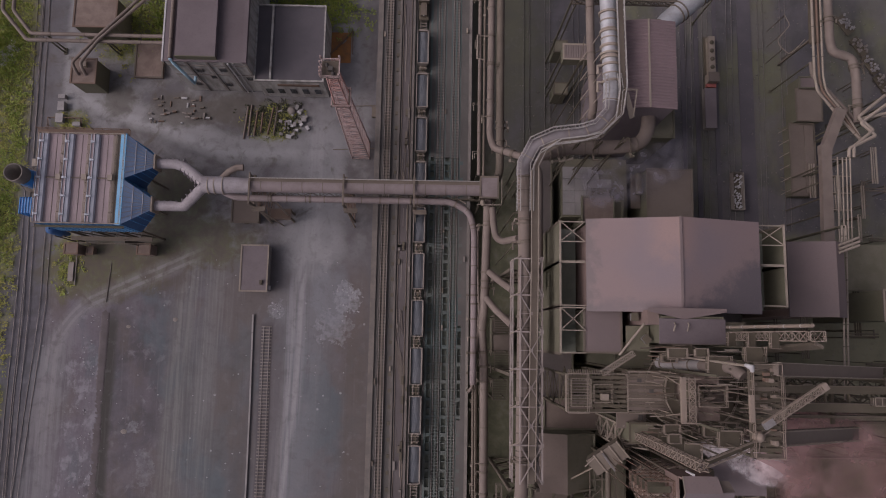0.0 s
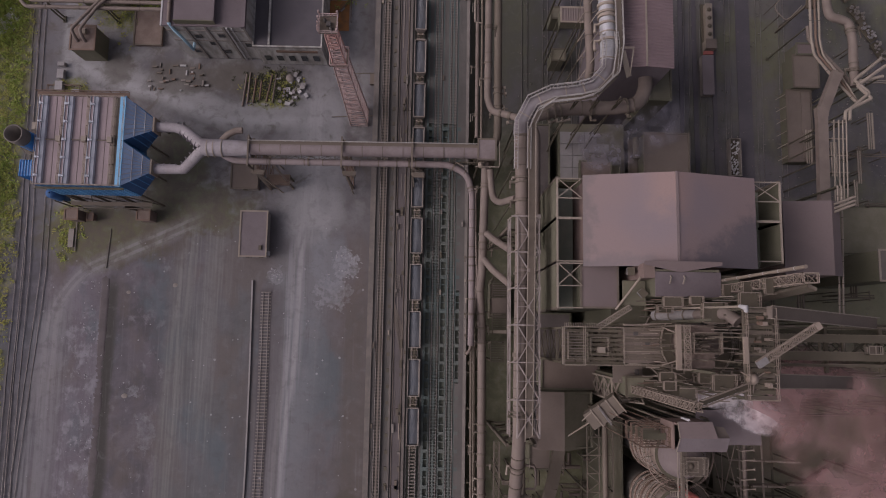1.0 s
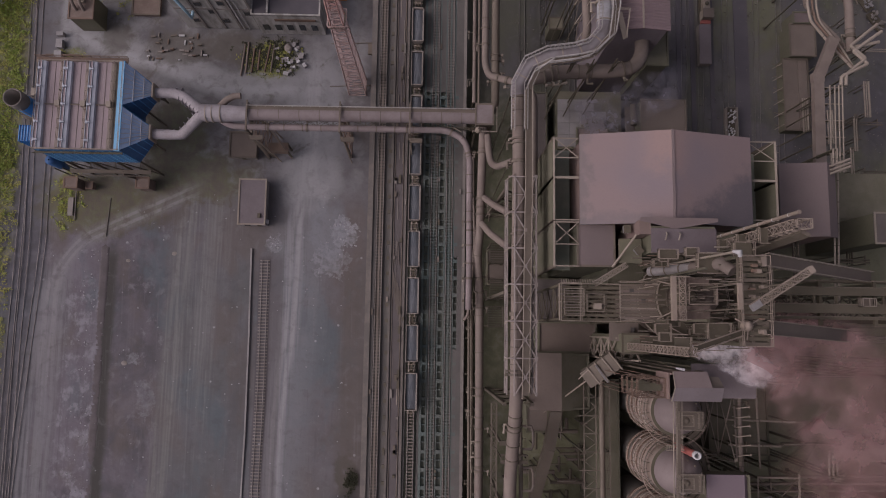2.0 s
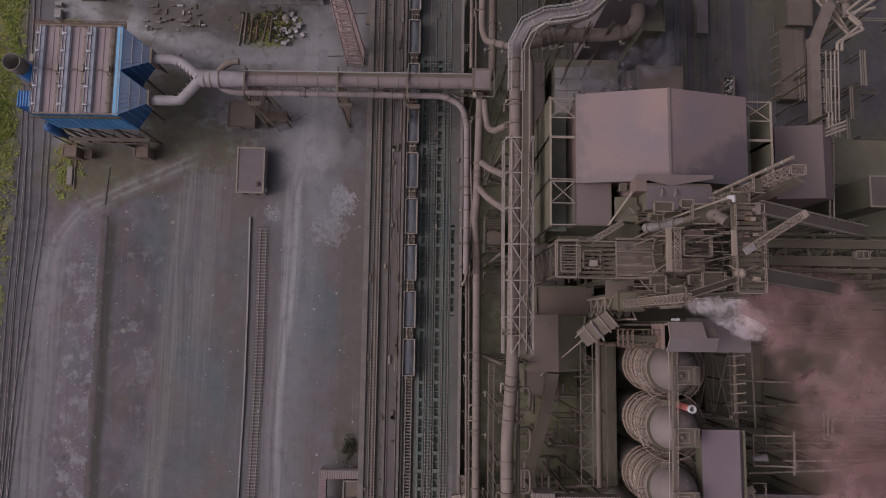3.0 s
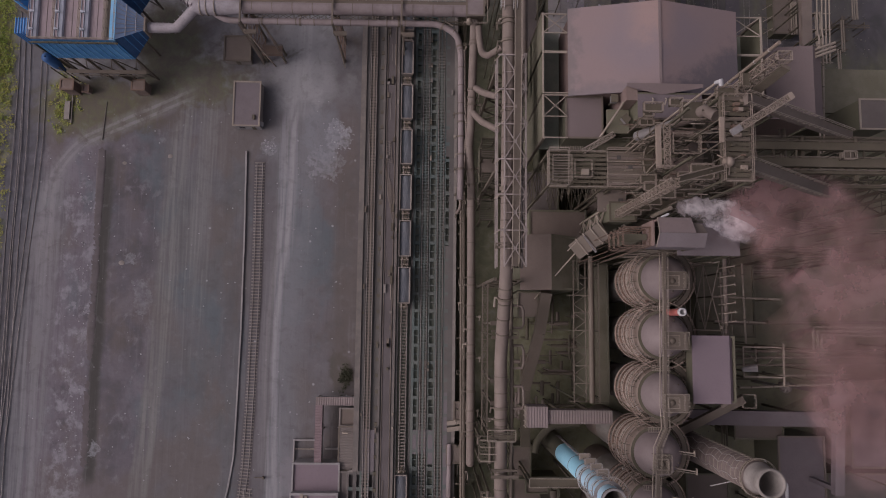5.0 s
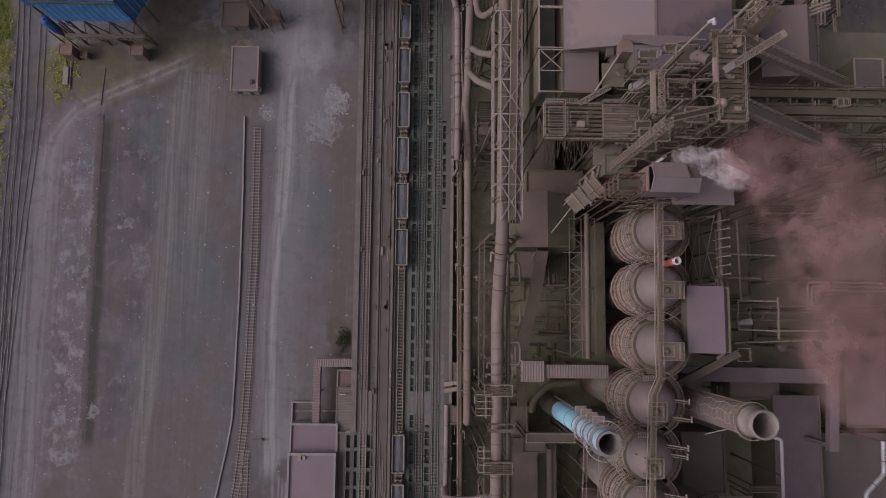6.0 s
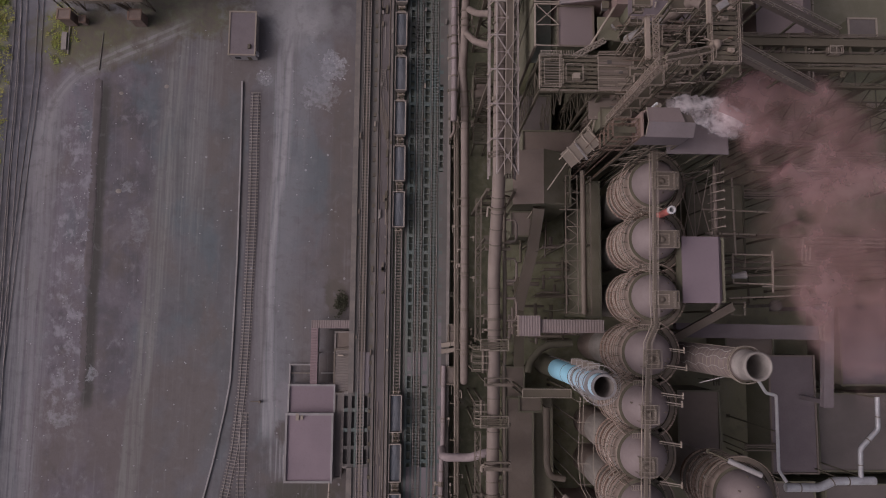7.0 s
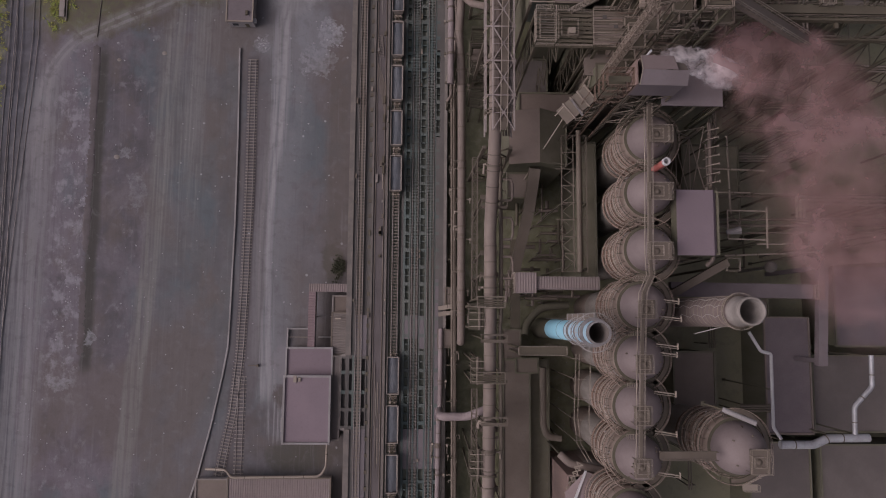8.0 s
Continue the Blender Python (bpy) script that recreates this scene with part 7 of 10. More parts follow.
for x in (31.4, 55.6):
    solo("gantry_leg", Shape().beam((x, 77, 0), (x, 77, 37), 0.4), DECK_DARK, "dark steel leg of the north gantry", "leg", group="gantry legs")
lattice_girder("north_gantry", "lattice gantry between the pipes", (31, 77, 38), (56, 77, 38), 2.2, 2.2, 12, STEEL_MID, 0.25, 0.15)
pipe_line("lower_gas_pipe", "dust-coated pipe hung beside the clad gas pipe", [(34.6, 82, 40), (34.7, 66, 40), (35.2, 50.5, 40), (35.2, 48.5, 38)], 0.95, PIPE_PINK, 0.8, 5.2, 16, foot=0)
dk = flat_block("pump_station", "dark flat-roofed pump station with a dusty roof", 54.1, 65.3, 29.6, 42.1, 0, 17.5, WALL_DARK, ROOF_MID, "building", STEEL_MID, 0.2)
part("side_tank", Shape().tube([(52.6, 36, 15.5), (52.6, 41.4, 15.5)], 0.8, 12), STEEL_DARK, dk)
part("side_deck", Shape().box(51.4, 53.9, 33, 42, 12, 12.2).railing([(51.4, 33, 12.2), (51.4, 42, 12.2)], 1.1), STEEL_MID, dk)
flat_block("winch_house", "brown dusty winch house with a rounded machine beside it", 38.4, 46.4, 28.8, 35.4, 0, 14, WALL_DARK, ROOF_BROWN)
solo("winch_drum", Shape().tube([(40.4, 36.6, 13.8), (45.4, 36.8, 13.8)], 0.9, 12).box(39.8, 46.0, 35.8, 37.6, 0, 13.2).railing([(39.8, 37.6, 13.2), (46.4, 37.6, 13.2), (48.8, 35.4, 13.2)], 1.1), STEEL_DARK, "dark winch drum on its plinth", "winch")
flat_block("winch_annex", "small grey annex beside the winch house", 46.7, 48.9, 29.4, 34.6, 0, 13, WALL_DARK, ROOF_DARK)
floor = thing("casting_slab", "pale grey slabbed deck wet with steam", "deck", (42, 37, 0))
part("plinth", Shape().box(33.6, 50.5, 30.5, 46, 0, 11.7), WALL_DARK, floor)
me = mesh_of("slab", Shape().box(-1.55, 1.55, -1.55, 1.55, 0, 0.3), CONCRETE_PALE)
for i in range(5):
    for j in range(4):
        if i + j < 6:
            piece("slab", me, floor, (35.3 + 3.2 * i, 32.6 + 3.2 * j, 11.72))
lb = flat_block("long_store", "long dusty flat-roofed store east of the tracks", 98.4, 105.0, 39.2, 59.3, 0, 4, WALL_DARK, ROOF_MID, "store", STEEL_MID, 0.2)
part("roof_step", Shape().box(102.2, 104.6, 40, 58.8, 4.004, 4.4), ROOF_MID, lb)
for i in range(6):
    y = 39.6 + 3.5 * i
    q = part("side_bracket", Shape().beam((96.0, y, 2.4), (98.5, y + 1.4, 3.6), 0.16), STEEL_PALE, lb)
    part("side_bracket", Shape().beam((96.0, y + 1.4, 2.4), (98.5, y + 0.2, 3.6), 0.14), STEEL_MID, lb)
flat_block("square_store", "square dusty roof at the head of the long store", 99.6, 106.4, 59.7, 68.6, 0, 6, WALL_DARK, ROOF_MID, "store", STEEL_MID, 0.2)
flat_block("small_store", "small upper roof on the store head", 100.4, 104.8, 68.9, 71.8, 0, 6.5, WALL_DARK, ROOF_PINK)
hr = thing("handrail_loop", "pale hand-rail loop round a sump", "railing", (88, 80, 0))
part("rail", Shape().tube([(95.2, 88.2, 10), (96.6, 85.2, 10), (93, 81, 10), (93.4, 79.3, 10), (95.8, 76.9, 10), (97.3, 77.8, 10), (100.5, 81.2, 10)], 0.13, 8, True, 0.8), STEEL_PALE, hr)
for x, y in ((95.3, 88), (95.0, 83.3), (94.4, 78.3), (99, 79.6)):
    part("post", Shape().beam((x, y, 0), (x, y, 10), 0.18), STEEL_MID, hr)

# east pipe bridge
for x, r, m in ((95.6, 0.35, STEEL_PALE), (96.8, 0.3, STEEL_RUST), (97.8, 0.28, STEEL_PALE)):
    pipe_line("east_rack_pipe", "dusty pipe on the east pipe bridge", [(x + 1, 140, 22), (x, 66, 22), (x + 0.6, 62, 22), (102 + (x - 96), 55, 22), (107, 49, 22)], r, m, 1.0, 8, foot=0)
pipe_line("east_gas_pipe", "broad dust-coated pipe with a double bend", [(100.0, 140, 22), (100.0, 75, 22), (100.6, 72.2, 22), (103.4, 71.6, 22), (105.5, 70.6, 22), (106.2, 66, 22), (106.0, 54, 22)], 1.1, PIPE_PINK, 1.6, 9, 16, foot=0, fit=8)
solo("duct_gallery", Shape().beam((99.2, 140, 19), (98.0, 76, 19), 2.4, 1.6).beam((98.1, 78, 0), (98.1, 78, 18.3), 0.5).beam((98.9, 120, 0), (98.9, 120, 18.3), 0.5), STEEL_MID, "dusty box gallery beside the east pipes", "gallery")
pipe_line("east_slant_pipe", "slanting dust-coated pipe on the east bridge", [(95.4, 70, 21), (95.6, 66.5, 21), (99, 63, 21), (105.5, 55.6, 21)], 0.5, PIPE_PINK, 0.8, 5, foot=0)
for i in range(3):
    pipe_line("bridge_pipe", "pale pipe turning across the east bridge", [(111.4 + i, 60.3 - 1.8 * i, 24.6), (104.4 + 0.6 * i, 54.6 - 1.4 * i, 24.6), (108.0 + 0.5 * i, 51.4 - 1.4 * i, 24.6), (102.9 - 1.2 * i, 47.2 - 0.6 * i, 24.6), (102.7 - 1.2 * i, 44.4, 24.6)] if i < 2 else [(112, 56, 24), (105.2, 54.4, 24)], 0.42, STEEL_PALE, 0.6, 0, foot=0)
gallery = thing("conveyor_gallery", "dusty inclined conveyor gallery with a pipe rack beside it", "conveyor", (99, 36, 0))
part("casing", Shape().beam((100.5, 56.6, 24), (96.0, 46, 24), 2.5, 1.6).beam((96.0, 46.4, 24), (95.5, 22.5, 24), 2.5, 1.6).box(94.6, 97.4, 45.2, 47.4, 23.2, 24.82), PIPE_PINK, gallery)
for x in (98.3, 99.5, 100.5, 101.4):
    part("rack_pipe", Shape().tube([(x + 0.5, 44.4, 24.4), (x - 0.2, 22.5, 24.4)], 0.2, 8), STEEL_PALE, gallery)
for i in range(6):
    y = 45 - 4.2 * i
    part("rack_bar", Shape().beam((96.8, y - 1, 23.9), (102.2, y - 1, 23.9), 0.22), STEEL_PALE, gallery)
    part("rack_leg", Shape().beam((98.4, y - 1, 0), (98.4, y - 1, 23.8), 0.3), STEEL_DARK, gallery)
gs = thing("conveyor_house", "tall dusty pink sheet-clad conveyor house with a pale side", "building", (86, 13, 0))
part("wall", gable_walls(79.9, 92.2, 5.2, 21.4, 0, 34.8, 36.6, 89.6), WALL_WARM, gs)
part("roof", gable(79.9, 92.2, 5.2, 21.4, 35, 37, 89.6, 0.3), ROOF_PINK, gs)
part("side_cladding", Shape().box(92.204, 92.4, 5.2, 21.4, 10, 34.9), WALL_LILAC, gs, "lilac-grey side cladding")
for i, x in enumerate((93.6, 94.5)):
    pipe_line("house_riser", "thin pale riser pipe beside the conveyor house", [(x, 26, 33), (x - 0.3, 16, 33), (x - 0.3, -14, 31)], 0.22, STEEL_PALE, 0, 5, foot=0)
for y in (21.5, 20.6, 19.8):
    solo("house_spout", Shape().tube([(90.5, y - 0.6, 36.5), (95.2, y + 1.2, 36.5)], 0.3, 8), STEEL_PALE, "pale spout pipe at the conveyor house", "pipe", group="house spouts")

# ---- cast house with the pale roof ----
ch = thing("cast_house", "cast house with broad patchy pink roof and open braced sides", "building", (48.8, 14, 0))
part("roof", gable(31.5, 66.3, 5.0, 23.2, 49.2, 54.0, 48.8, 0.25, 0.5), ROOF_PATCHY, ch)
part("wall", gable_walls(31.9, 65.9, 5.6, 22.8, 20, 48.6, 53.3, 48.8), WALL_WARM, ch)
part("ridge_cap", Shape().box(48.55, 49.05, 4.7, 23.5, 53.8, 54.12), ROOF_PINK, ch)
for side, xo, xi in ((-1, 26.3, 31.4), (1, 72.6, 66.4)):
    for ya, yb in (((23.2, 14.8), (14.8, 6.4)) if side > 0 else ((23.2, 14.8), (14.8, 5.8), (5.6, -3.7))):
        z = 47.4
        part("bay_beam", Shape().beam((xo, ya - 0.1, z), (xi, ya - 0.1, z), 0.24), STEEL_PALE, ch)
        part("bay_beam", Shape().beam((xo, yb + 0.16, z), (xi, yb + 0.16, z), 0.24), STEEL_PALE, ch)
        part("bay_edge", Shape().beam((xo, ya, z), (xo, yb, z), 0.35), STEEL_PALE, ch)
        if ya > 20 or ya < 6:
            part("bay_cross", Shape().beam((xo, ya, z), (xi, (ya + yb) / 2, z), 0.17), STEEL_PALE, ch)
            part("bay_cross", Shape().beam((xi, ya, z), (xo, (ya + yb) / 2, z), 0.17), STEEL_PALE, ch)
            part("bay_beam", Shape().beam((xo, (ya + yb) / 2, z), (xi, (ya + yb) / 2, z), 0.2), STEEL_PALE, ch)
        for y in (ya, yb):
            part("column", Shape().beam((xo, y, 0), (xo, y, z), 0.55), STEEL_MID, ch)
        part("side_panel", Shape().box(min(xo, xo + 0.2 * side), max(xo, xo + 0.2 * side), yb, ya, 14, 46.8), WALL_DARK, ch)
    part("side_floor", Shape().box(min(xo, xi), max(xo, xi), -3.6 if side < 0 else 6, 23, 37.6, 38), PIT, ch)
flat_block("cast_house_annex", "lower dusty annex roof south of the cast house", 31.3, 38.6, -3.3, 5.2, 0, 47, WALL_DARK, ROOF_PINK, "annex", STEEL_MID, 0.15)
mid = thing("stock_bin_house", "dark-roofed bin house with a pale sloping eave behind it", "building", (50, 2, 0))
part("wall", walls(43.9, 56.4, -1.3, 3.9, 10, 54.6), WALL_DARK, mid)
part("roof", Shape().box(43.8, 56.5, -1.5, 3.4, 54.6, 55), ROOF_MAUVE, mid)
part("eave", Shape().face([(41.5, 4.7, 55.6), (48.5, 3.3, 55.1), (56.6, 4.7, 55.6), (56.6, 5.4, 55.7), (41.5, 5.4, 55.7)]), ROOF_PINK, mid, "pale sloping eave plate")
part("step_wall", Shape().box(41.6, 43.8, 2.2, 5.0, 20, 54.8), WALL_WARM, mid)
part("step_deck", Shape().box(39.0, 43.6, -3.0, 2.0, 49.0, 49.3), ROOF_DARK, mid)
for x in (46.2, 48.8):
    part("roof_pipe", Shape().tube([(x + 0.5, 2.6, 55), (x + 0.4, 2.2, 55.8), (x, 1.0, 55.9)], 0.15, 6), STEEL_PALE, mid)
part("roof_curb", Shape().railing([(43.9, -1.4, 54.0), (56.4, -1.4, 54.0)], 1.2, gap=2.1, w=0.1), STEEL_MID, mid)
flat_block("dark_roof_annex", "dark annex roof between the bin house and furnace", 39.2, 46.6, -6.4, -1.8, 0, 40, WALL_DARK, ROOF_DARK)
fl = thing("floodlight", "grey floodlight housing on a bracket", "floodlight", (40.4, 3.8, 49.3))
part("housing", Shape().box(39.6, 40.8, 3.0, 4.4, 50.0, 51.2), PIPE_SILVER, fl)
part("hood", Shape().box(39.5, 40.9, 2.9, 4.5, 51.2, 51.4), STEEL_DARK, fl)
part("bracket", Shape().beam((40.2, 3.7, 46.9), (40.2, 3.7, 50.0), 0.2), STEEL_DARK, fl)
fl2 = copy_thing(fl, pose(42.4, -0.4, 49.9, 0, 0, 40))
pipe_line("roof_conveyor_boom", "slender boom from the annex to the bin house", [(37.7, -3.8, 49), (41.6, 2.4, 52.8)], 0.24, STEEL_PALE, 0, 0)
lattice_girder("landing_ladder", "lattice ladder gangway on the furnace platform", (40.2, -3.4, 50), (33.6, -7.4, 51), 1.0, 0.8, 7, STEEL_PALE, 0.14, 0.1)

# ---- blast furnace ----
bf = thing("blast_furnace", "dark blast furnace shaft with railed decks round it", "furnace", (51.5, -10.2, 0))
BX, BY = 51.5, -10.2
part("shell", Shape().turned((BX, BY), [(7.4, 0), (7.4, 14), (7.8, 20), (6.0, 44), (4.6, 52), (3.2, 56), (3.0, 60), (0.2, 60.4)], 32), SHELL, bf)
for z, r in ((26, 9.6), (36, 8.8), (46, 8.2), (54, 7.0)):
    d = part("ring_deck", Shape().ring((BX, BY), r - 2.2, r, z, z + 0.15, 28), STEEL_DARK, bf)
    part("railing", Shape().railing([(BX + r * math.cos(i * math.pi / 10), BY + r * math.sin(i * math.pi / 10), z + 0.15) for i in range(20)], 1.1, True), STEEL_PALE, d)
for x, y in ((45.6, -6.2), (45.6, -14.6), (55.2, -4.4), (55.2, -18.4), (50.6, -18.4), (50.6, -4.4)):
    part("column", Shape().beam((x, y, 0), (x, y, 76.6), 0.4), DECK_DARK, bf)
part("top_hopper", Shape().turned((48.2, -10.0), [(1.0, 56), (1.8, 59), (1.9, 61), (1.2, 62), (0.9, 63.4), (0.1, 63.6)], 24), STEEL_DARK, bf)
part("uptake", Shape().tube([(43.6, -5.0, 54.4), (48.1, -5.1, 64)], 0.95, 16), PIPE_SILVER, bf, "pale clad uptake pipe")
part("uptake_bend", Shape().tube([(48.1, -5.1, 64), (50.3, -5.0, 71.6), (51.4, -6.4, 73)], [0.98, 1.1, 1.0], 16), PIPE_PINK, bf, "dust-coated uptake bend")
for f in (0.1, 0.42, 0.75):
    c0 = Vector((43.6, -5.0, 54.4)).lerp(Vector((48.1, -5.1, 64)), f)
    part("uptake_band", Shape().tube([c0, c0 + Vector((0.12, 0, 0.25))], 1.04, 16), STEEL_MID, bf)
part("bleeder", Shape().tube([(46.9, -3.7, 56), (47.0, -4.0, 70), (47.3, -4.3, 83.6)], 0.2, 10), STEEL_PALE, bf, "slender pale bleeder pipe")
part("bleeder_cap", Shape().tube([(47.2, -4.2, 83.0), (47.5, -4.5, 84.4), (47.7, -5.0, 84.0)], [0.26, 0.45, 0.32], 12), WHITE, bf, "white bleeder valve cap")
for i, z in enumerate((60, 65, 70, 75, 80)):
    part("bleeder_tie", Shape().beam((46.9, -4, z), (50.8, -4.6, z - 0.6), 0.12), STEEL_MID, bf)

plat = platform("charging_platform", "railed charging platform west of the furnace", 26.4, 38.4, -14.7, -7.4, 51, 0, STEEL_DARK, STEEL_PALE, 0.9)
part("inner_rail", Shape().railing([(27.4, -13.6, 51), (31.2, -13.6, 51), (31.2, -8.4, 51), (27.4, -8.4, 51)], 1.5, True, 1.4, 0.06), STEEL_PALE, plat)
part("inner_rail", Shape().railing([(31.8, -12.8, 51), (35.2, -12.8, 51), (35.2, -9.4, 51), (31.8, -9.4, 51)], 1.5, True, 1.4, 0.06), STEEL_PALE, plat)
for i in range(9):
    part("cross_plank", Shape().beam((27.6, -13.2 + 0.55 * i, 51.5), (31.0, -13.2 + 0.55 * i, 51.5), 0.16, 0.08), TIMBER, plat)
for i in range(20):
    part("louvre", Shape().beam((26.8 + 0.34 * i, -7.3, 52.0), (26.8 + 0.34 * i, -6.6, 52.4), 0.09), STEEL_PALE, plat)
part("winch", Shape().box(33.2, 34.6, -12.4, -11.2, 51, 52.4), STEEL_PALE, plat)
for x in (27, 32.4, 37.8):
    bars("brace", (x, -14.7, 5), (x, -14.7, 50), (x, -7.4, 5), (x, -7.4, 50), 6, 0.18, STEEL_DARK, plat)
part("upper_frame", Shape().railing([(26.4, -14.7, 51), (26.4, -7.4, 51), (30.4, -7.4, 51), (30.4, -14.7, 51)], 3.0, True, 3.9, 0.09), STEEL_PALE, plat)
skip = thing("skip_bridge", "planked skip bridge between the charging platform and the furnace", "bridge", (44, -11, 45))
random.seed(62)
for i in range(12):
    y = -14.2 + 0.58 * i
    part("plank", Shape().box(38.5, 49.6 - random.uniform(0, 0.6), y, y + 0.5, 51.3, 51.42 + 0.05 * fuzz(i, 0, 1.7)), STEEL_MID if i % 3 else PIPE_PINK, skip)
for y in (-14.5, -12.0, -9.4, -7.0):
    part("rail", Shape().box(38.5, 49.8, y - 0.07, y + 0.07, 51.45, 51.7), STEEL_PALE, skip)
for x, y in ((42.7, -10.9), (40.4, -8.9)):
    part("hatch", Shape().box(x, x + 0.8, y, y + 0.7, 51.44, 51.6), SOOT, skip)
for y in (-14.7, -6.8):
    part("side_girder", Shape().box(38.5, 50, y - 0.2, y + 0.2, 50.0, 51.4), STEEL_DARK, skip)
    part("railing", Shape().railing([(38.5, y, 51.4), (50, y, 51.4)], 1.2, gap=1.4, w=0.09), STEEL_TOP, skip)
    part("leg", Shape().beam((39.5, y, 0), (39.5, y, 50), 0.5), STEEL_DARK, skip)
portal = thing("portal_frame", "pale portal frame with a lattice head over the skip bridge", "frame", (44, -11, 51))
part("head_beam", Shape().box(42.6, 43.4, -14.6, -6.9, 68.2, 69.0), STEEL_TOP, portal)
for x in (44.0, 45.1):
    part("head_chord", Shape().beam((x, -14.6, 68.6), (x, -6.9, 68.6), 0.16), STEEL_TOP, portal)
bars("head_lacing", (44.0, -14.6, 68.7), (44.0, -6.9, 68.7), (45.1, -14.6, 68.7), (45.1, -6.9, 68.7), 7, 0.12, STEEL_TOP, portal)
for x in (43.0, 45.1):
    for y in (-14.4, -7.1):
        part("post", Shape().beam((x, y, 0), (x, y, 68.4), 0.2), STEEL_MID, portal)
for y in (-14.4, -7.1):
    bars("brace", (43.0, y, 51), (43.0, y, 68.4), (45.1, y, 51), (45.1, y, 68.4), 7, 0.12, STEEL_MID, portal)
    part("end_rail", Shape().railing([(42.4, y, 69.0), (45.4, y, 69.0)], 1.1, gap=1.0, w=0.08), STEEL_TOP, portal)
for y in (-13.0, -8.4):
    part("knee_brace", Shape().beam((43.0, y - 1.2 if y < -10 else y + 1.2, 60), (43.0, y, 68.2), 0.18), STEEL_TOP, portal)

# machinery between the portal and the top deck
well = thing("charging_gear", "charging gear of rusty bars in a railed steel well", "machinery", (48, -10, 60))
for p, q in (((45.7, -8.4, 67.4), (50.6, -8.4, 67.4)), ((45.7, -11.6, 67.4), (50.6, -11.6, 67.4)), ((45.7, -8.4, 67.4), (45.7, -11.6, 67.4)), ((50.6, -8.4, 67.4), (50.6, -11.6, 67.4))):
    part("rim_beam", Shape().beam(p, q, 0.22), STEEL_MID, well)
part("railing", Shape().railing([(45.7, -8.2, 67.5), (50.6, -8.2, 67.5), (50.6, -11.8, 67.5), (45.7, -11.8, 67.5)], 1.1, True, 1.0, 0.08), STEEL_TOP, well)
random.seed(77)
for i in range(34):
    x, y, z = random.uniform(45.9, 48.6), random.uniform(-11.4, -8.6), random.uniform(61.5, 67)
    part("machine_bar", Shape().beam((x, y, z), (x + random.uniform(0.8, 2.4), y + random.uniform(-0.15, 0.15), z + random.uniform(-0.2, 0.3)), random.uniform(0.1, 0.24)), random.choice((STEEL_MID, STEEL_TOP, STEEL_DARK)), well)
for x, y in ((46.6, -9.2), (48.4, -10.8), (49.6, -9.0)):
    part("drum", Shape().tube([(x, y, 63), (x, y + 0.9, 63)], 0.6, 14), STEEL_DARK, well)
part("apron", Shape().box(45.4, 50.4, -14.4, -11.9, 65.4, 65.6), ROOF_BROWN, well, "plain brown apron plate")
part("apron", Shape().box(45.4, 50.4, -8.1, -6.9, 65.4, 65.6), ROOF_BROWN, well)
for x, y in ((45.7, -8.4), (50.6, -8.4), (50.6, -11.6), (45.7, -11.6)):
    part("leg", Shape().beam((x, y, 52), (x, y, 67.3), 0.28), STEEL_DARK, well)

top = thing("furnace_top_deck", "railed slatted deck on the furnace top", "deck", (53, -11, 70))
TX0, TX1, TZ = 50.6, 55.2, 77.0
for i in range(17):
    y = -18.6 + 0.85 * i
    part("slat", Shape().box(TX0, TX1, y, y + 0.62, TZ - 0.14, TZ), STEEL_DARK if i % 4 else STEEL_MID, top)
for x in (TX0, TX1):
    part("edge_beam", Shape().box(x - 0.12, x + 0.12, -18.7, -4.1, TZ - 0.7, TZ - 0.16), STEEL_MID, top)
part("railing", Shape().railing([(TX0, -18.6, TZ), (TX1, -18.6, TZ), (TX1, -4.2, TZ), (TX0, -4.2, TZ)], 1.2, True, 1.3, 0.09), STEEL_TOP, top)
for x0, x1, y0, y1, z in ((TX1 + 0.1, 57.0, -16.6, -5.6, 74.0), (46.6, TX0 - 0.2, -17.6, -15.0, 73.0), (51.2, 54.6, -4.0, -1.6, 73.4), (55.4, 58.4, -18.2, -14.4, 70.0), (46.2, 50.2, -6.6, -3.2, 70.6)):
    part("side_landing", Shape().box(x0, x1, y0, y1, z - 0.12, z), STEEL_DARK, top)
    part("railing", Shape().railing([(x0, y0, z), (x1, y0, z), (x1, y1, z), (x0, y1, z)], 1.2, True, 1.2, 0.08), STEEL_TOP, top)
    part("bearer", Shape().beam((x0, (y0 + y1) / 2, z - 0.4), (x1, (y0 + y1) / 2, z - 0.4), 0.3), STEEL_MID, top)
    part("leg", Shape().beam((x0 + 0.1, y0 + 0.1, 40), (x0 + 0.1, y0 + 0.1, z), 0.2).beam((x1 - 0.1, y1 - 0.1, 40), (x1 - 0.1, y1 - 0.1, z), 0.2), DECK_DARK, top)
part("cross_head", Shape().box(49.0, 49.6, -12.9, -8.8, 79.6, 80.2), STEEL_TOP, top, "pale cross head beam")
for y in (-12.8, -8.9):
    part("cross_post", Shape().beam((49.3, y, 66), (49.3, y, 79.7), 0.2), STEEL_MID, top)
part("valve_dome", Shape().turned((51.4, -15.4), [(0.9, TZ), (0.9, TZ + 0.5), (0.75, TZ + 1.0), (0.4, TZ + 1.35), (0.02, TZ + 1.45)], 16), STEEL_TOP, top)
for i in range(3):
    a = 0.5 + 2.1 * i
    part("valve_arm", Shape().beam((51.4, -15.4, TZ + 0.9), (51.4 + 2.2 * math.cos(a), -15.4 + 2.2 * math.sin(a), TZ + 0.4), 0.16), STEEL_TOP, top)
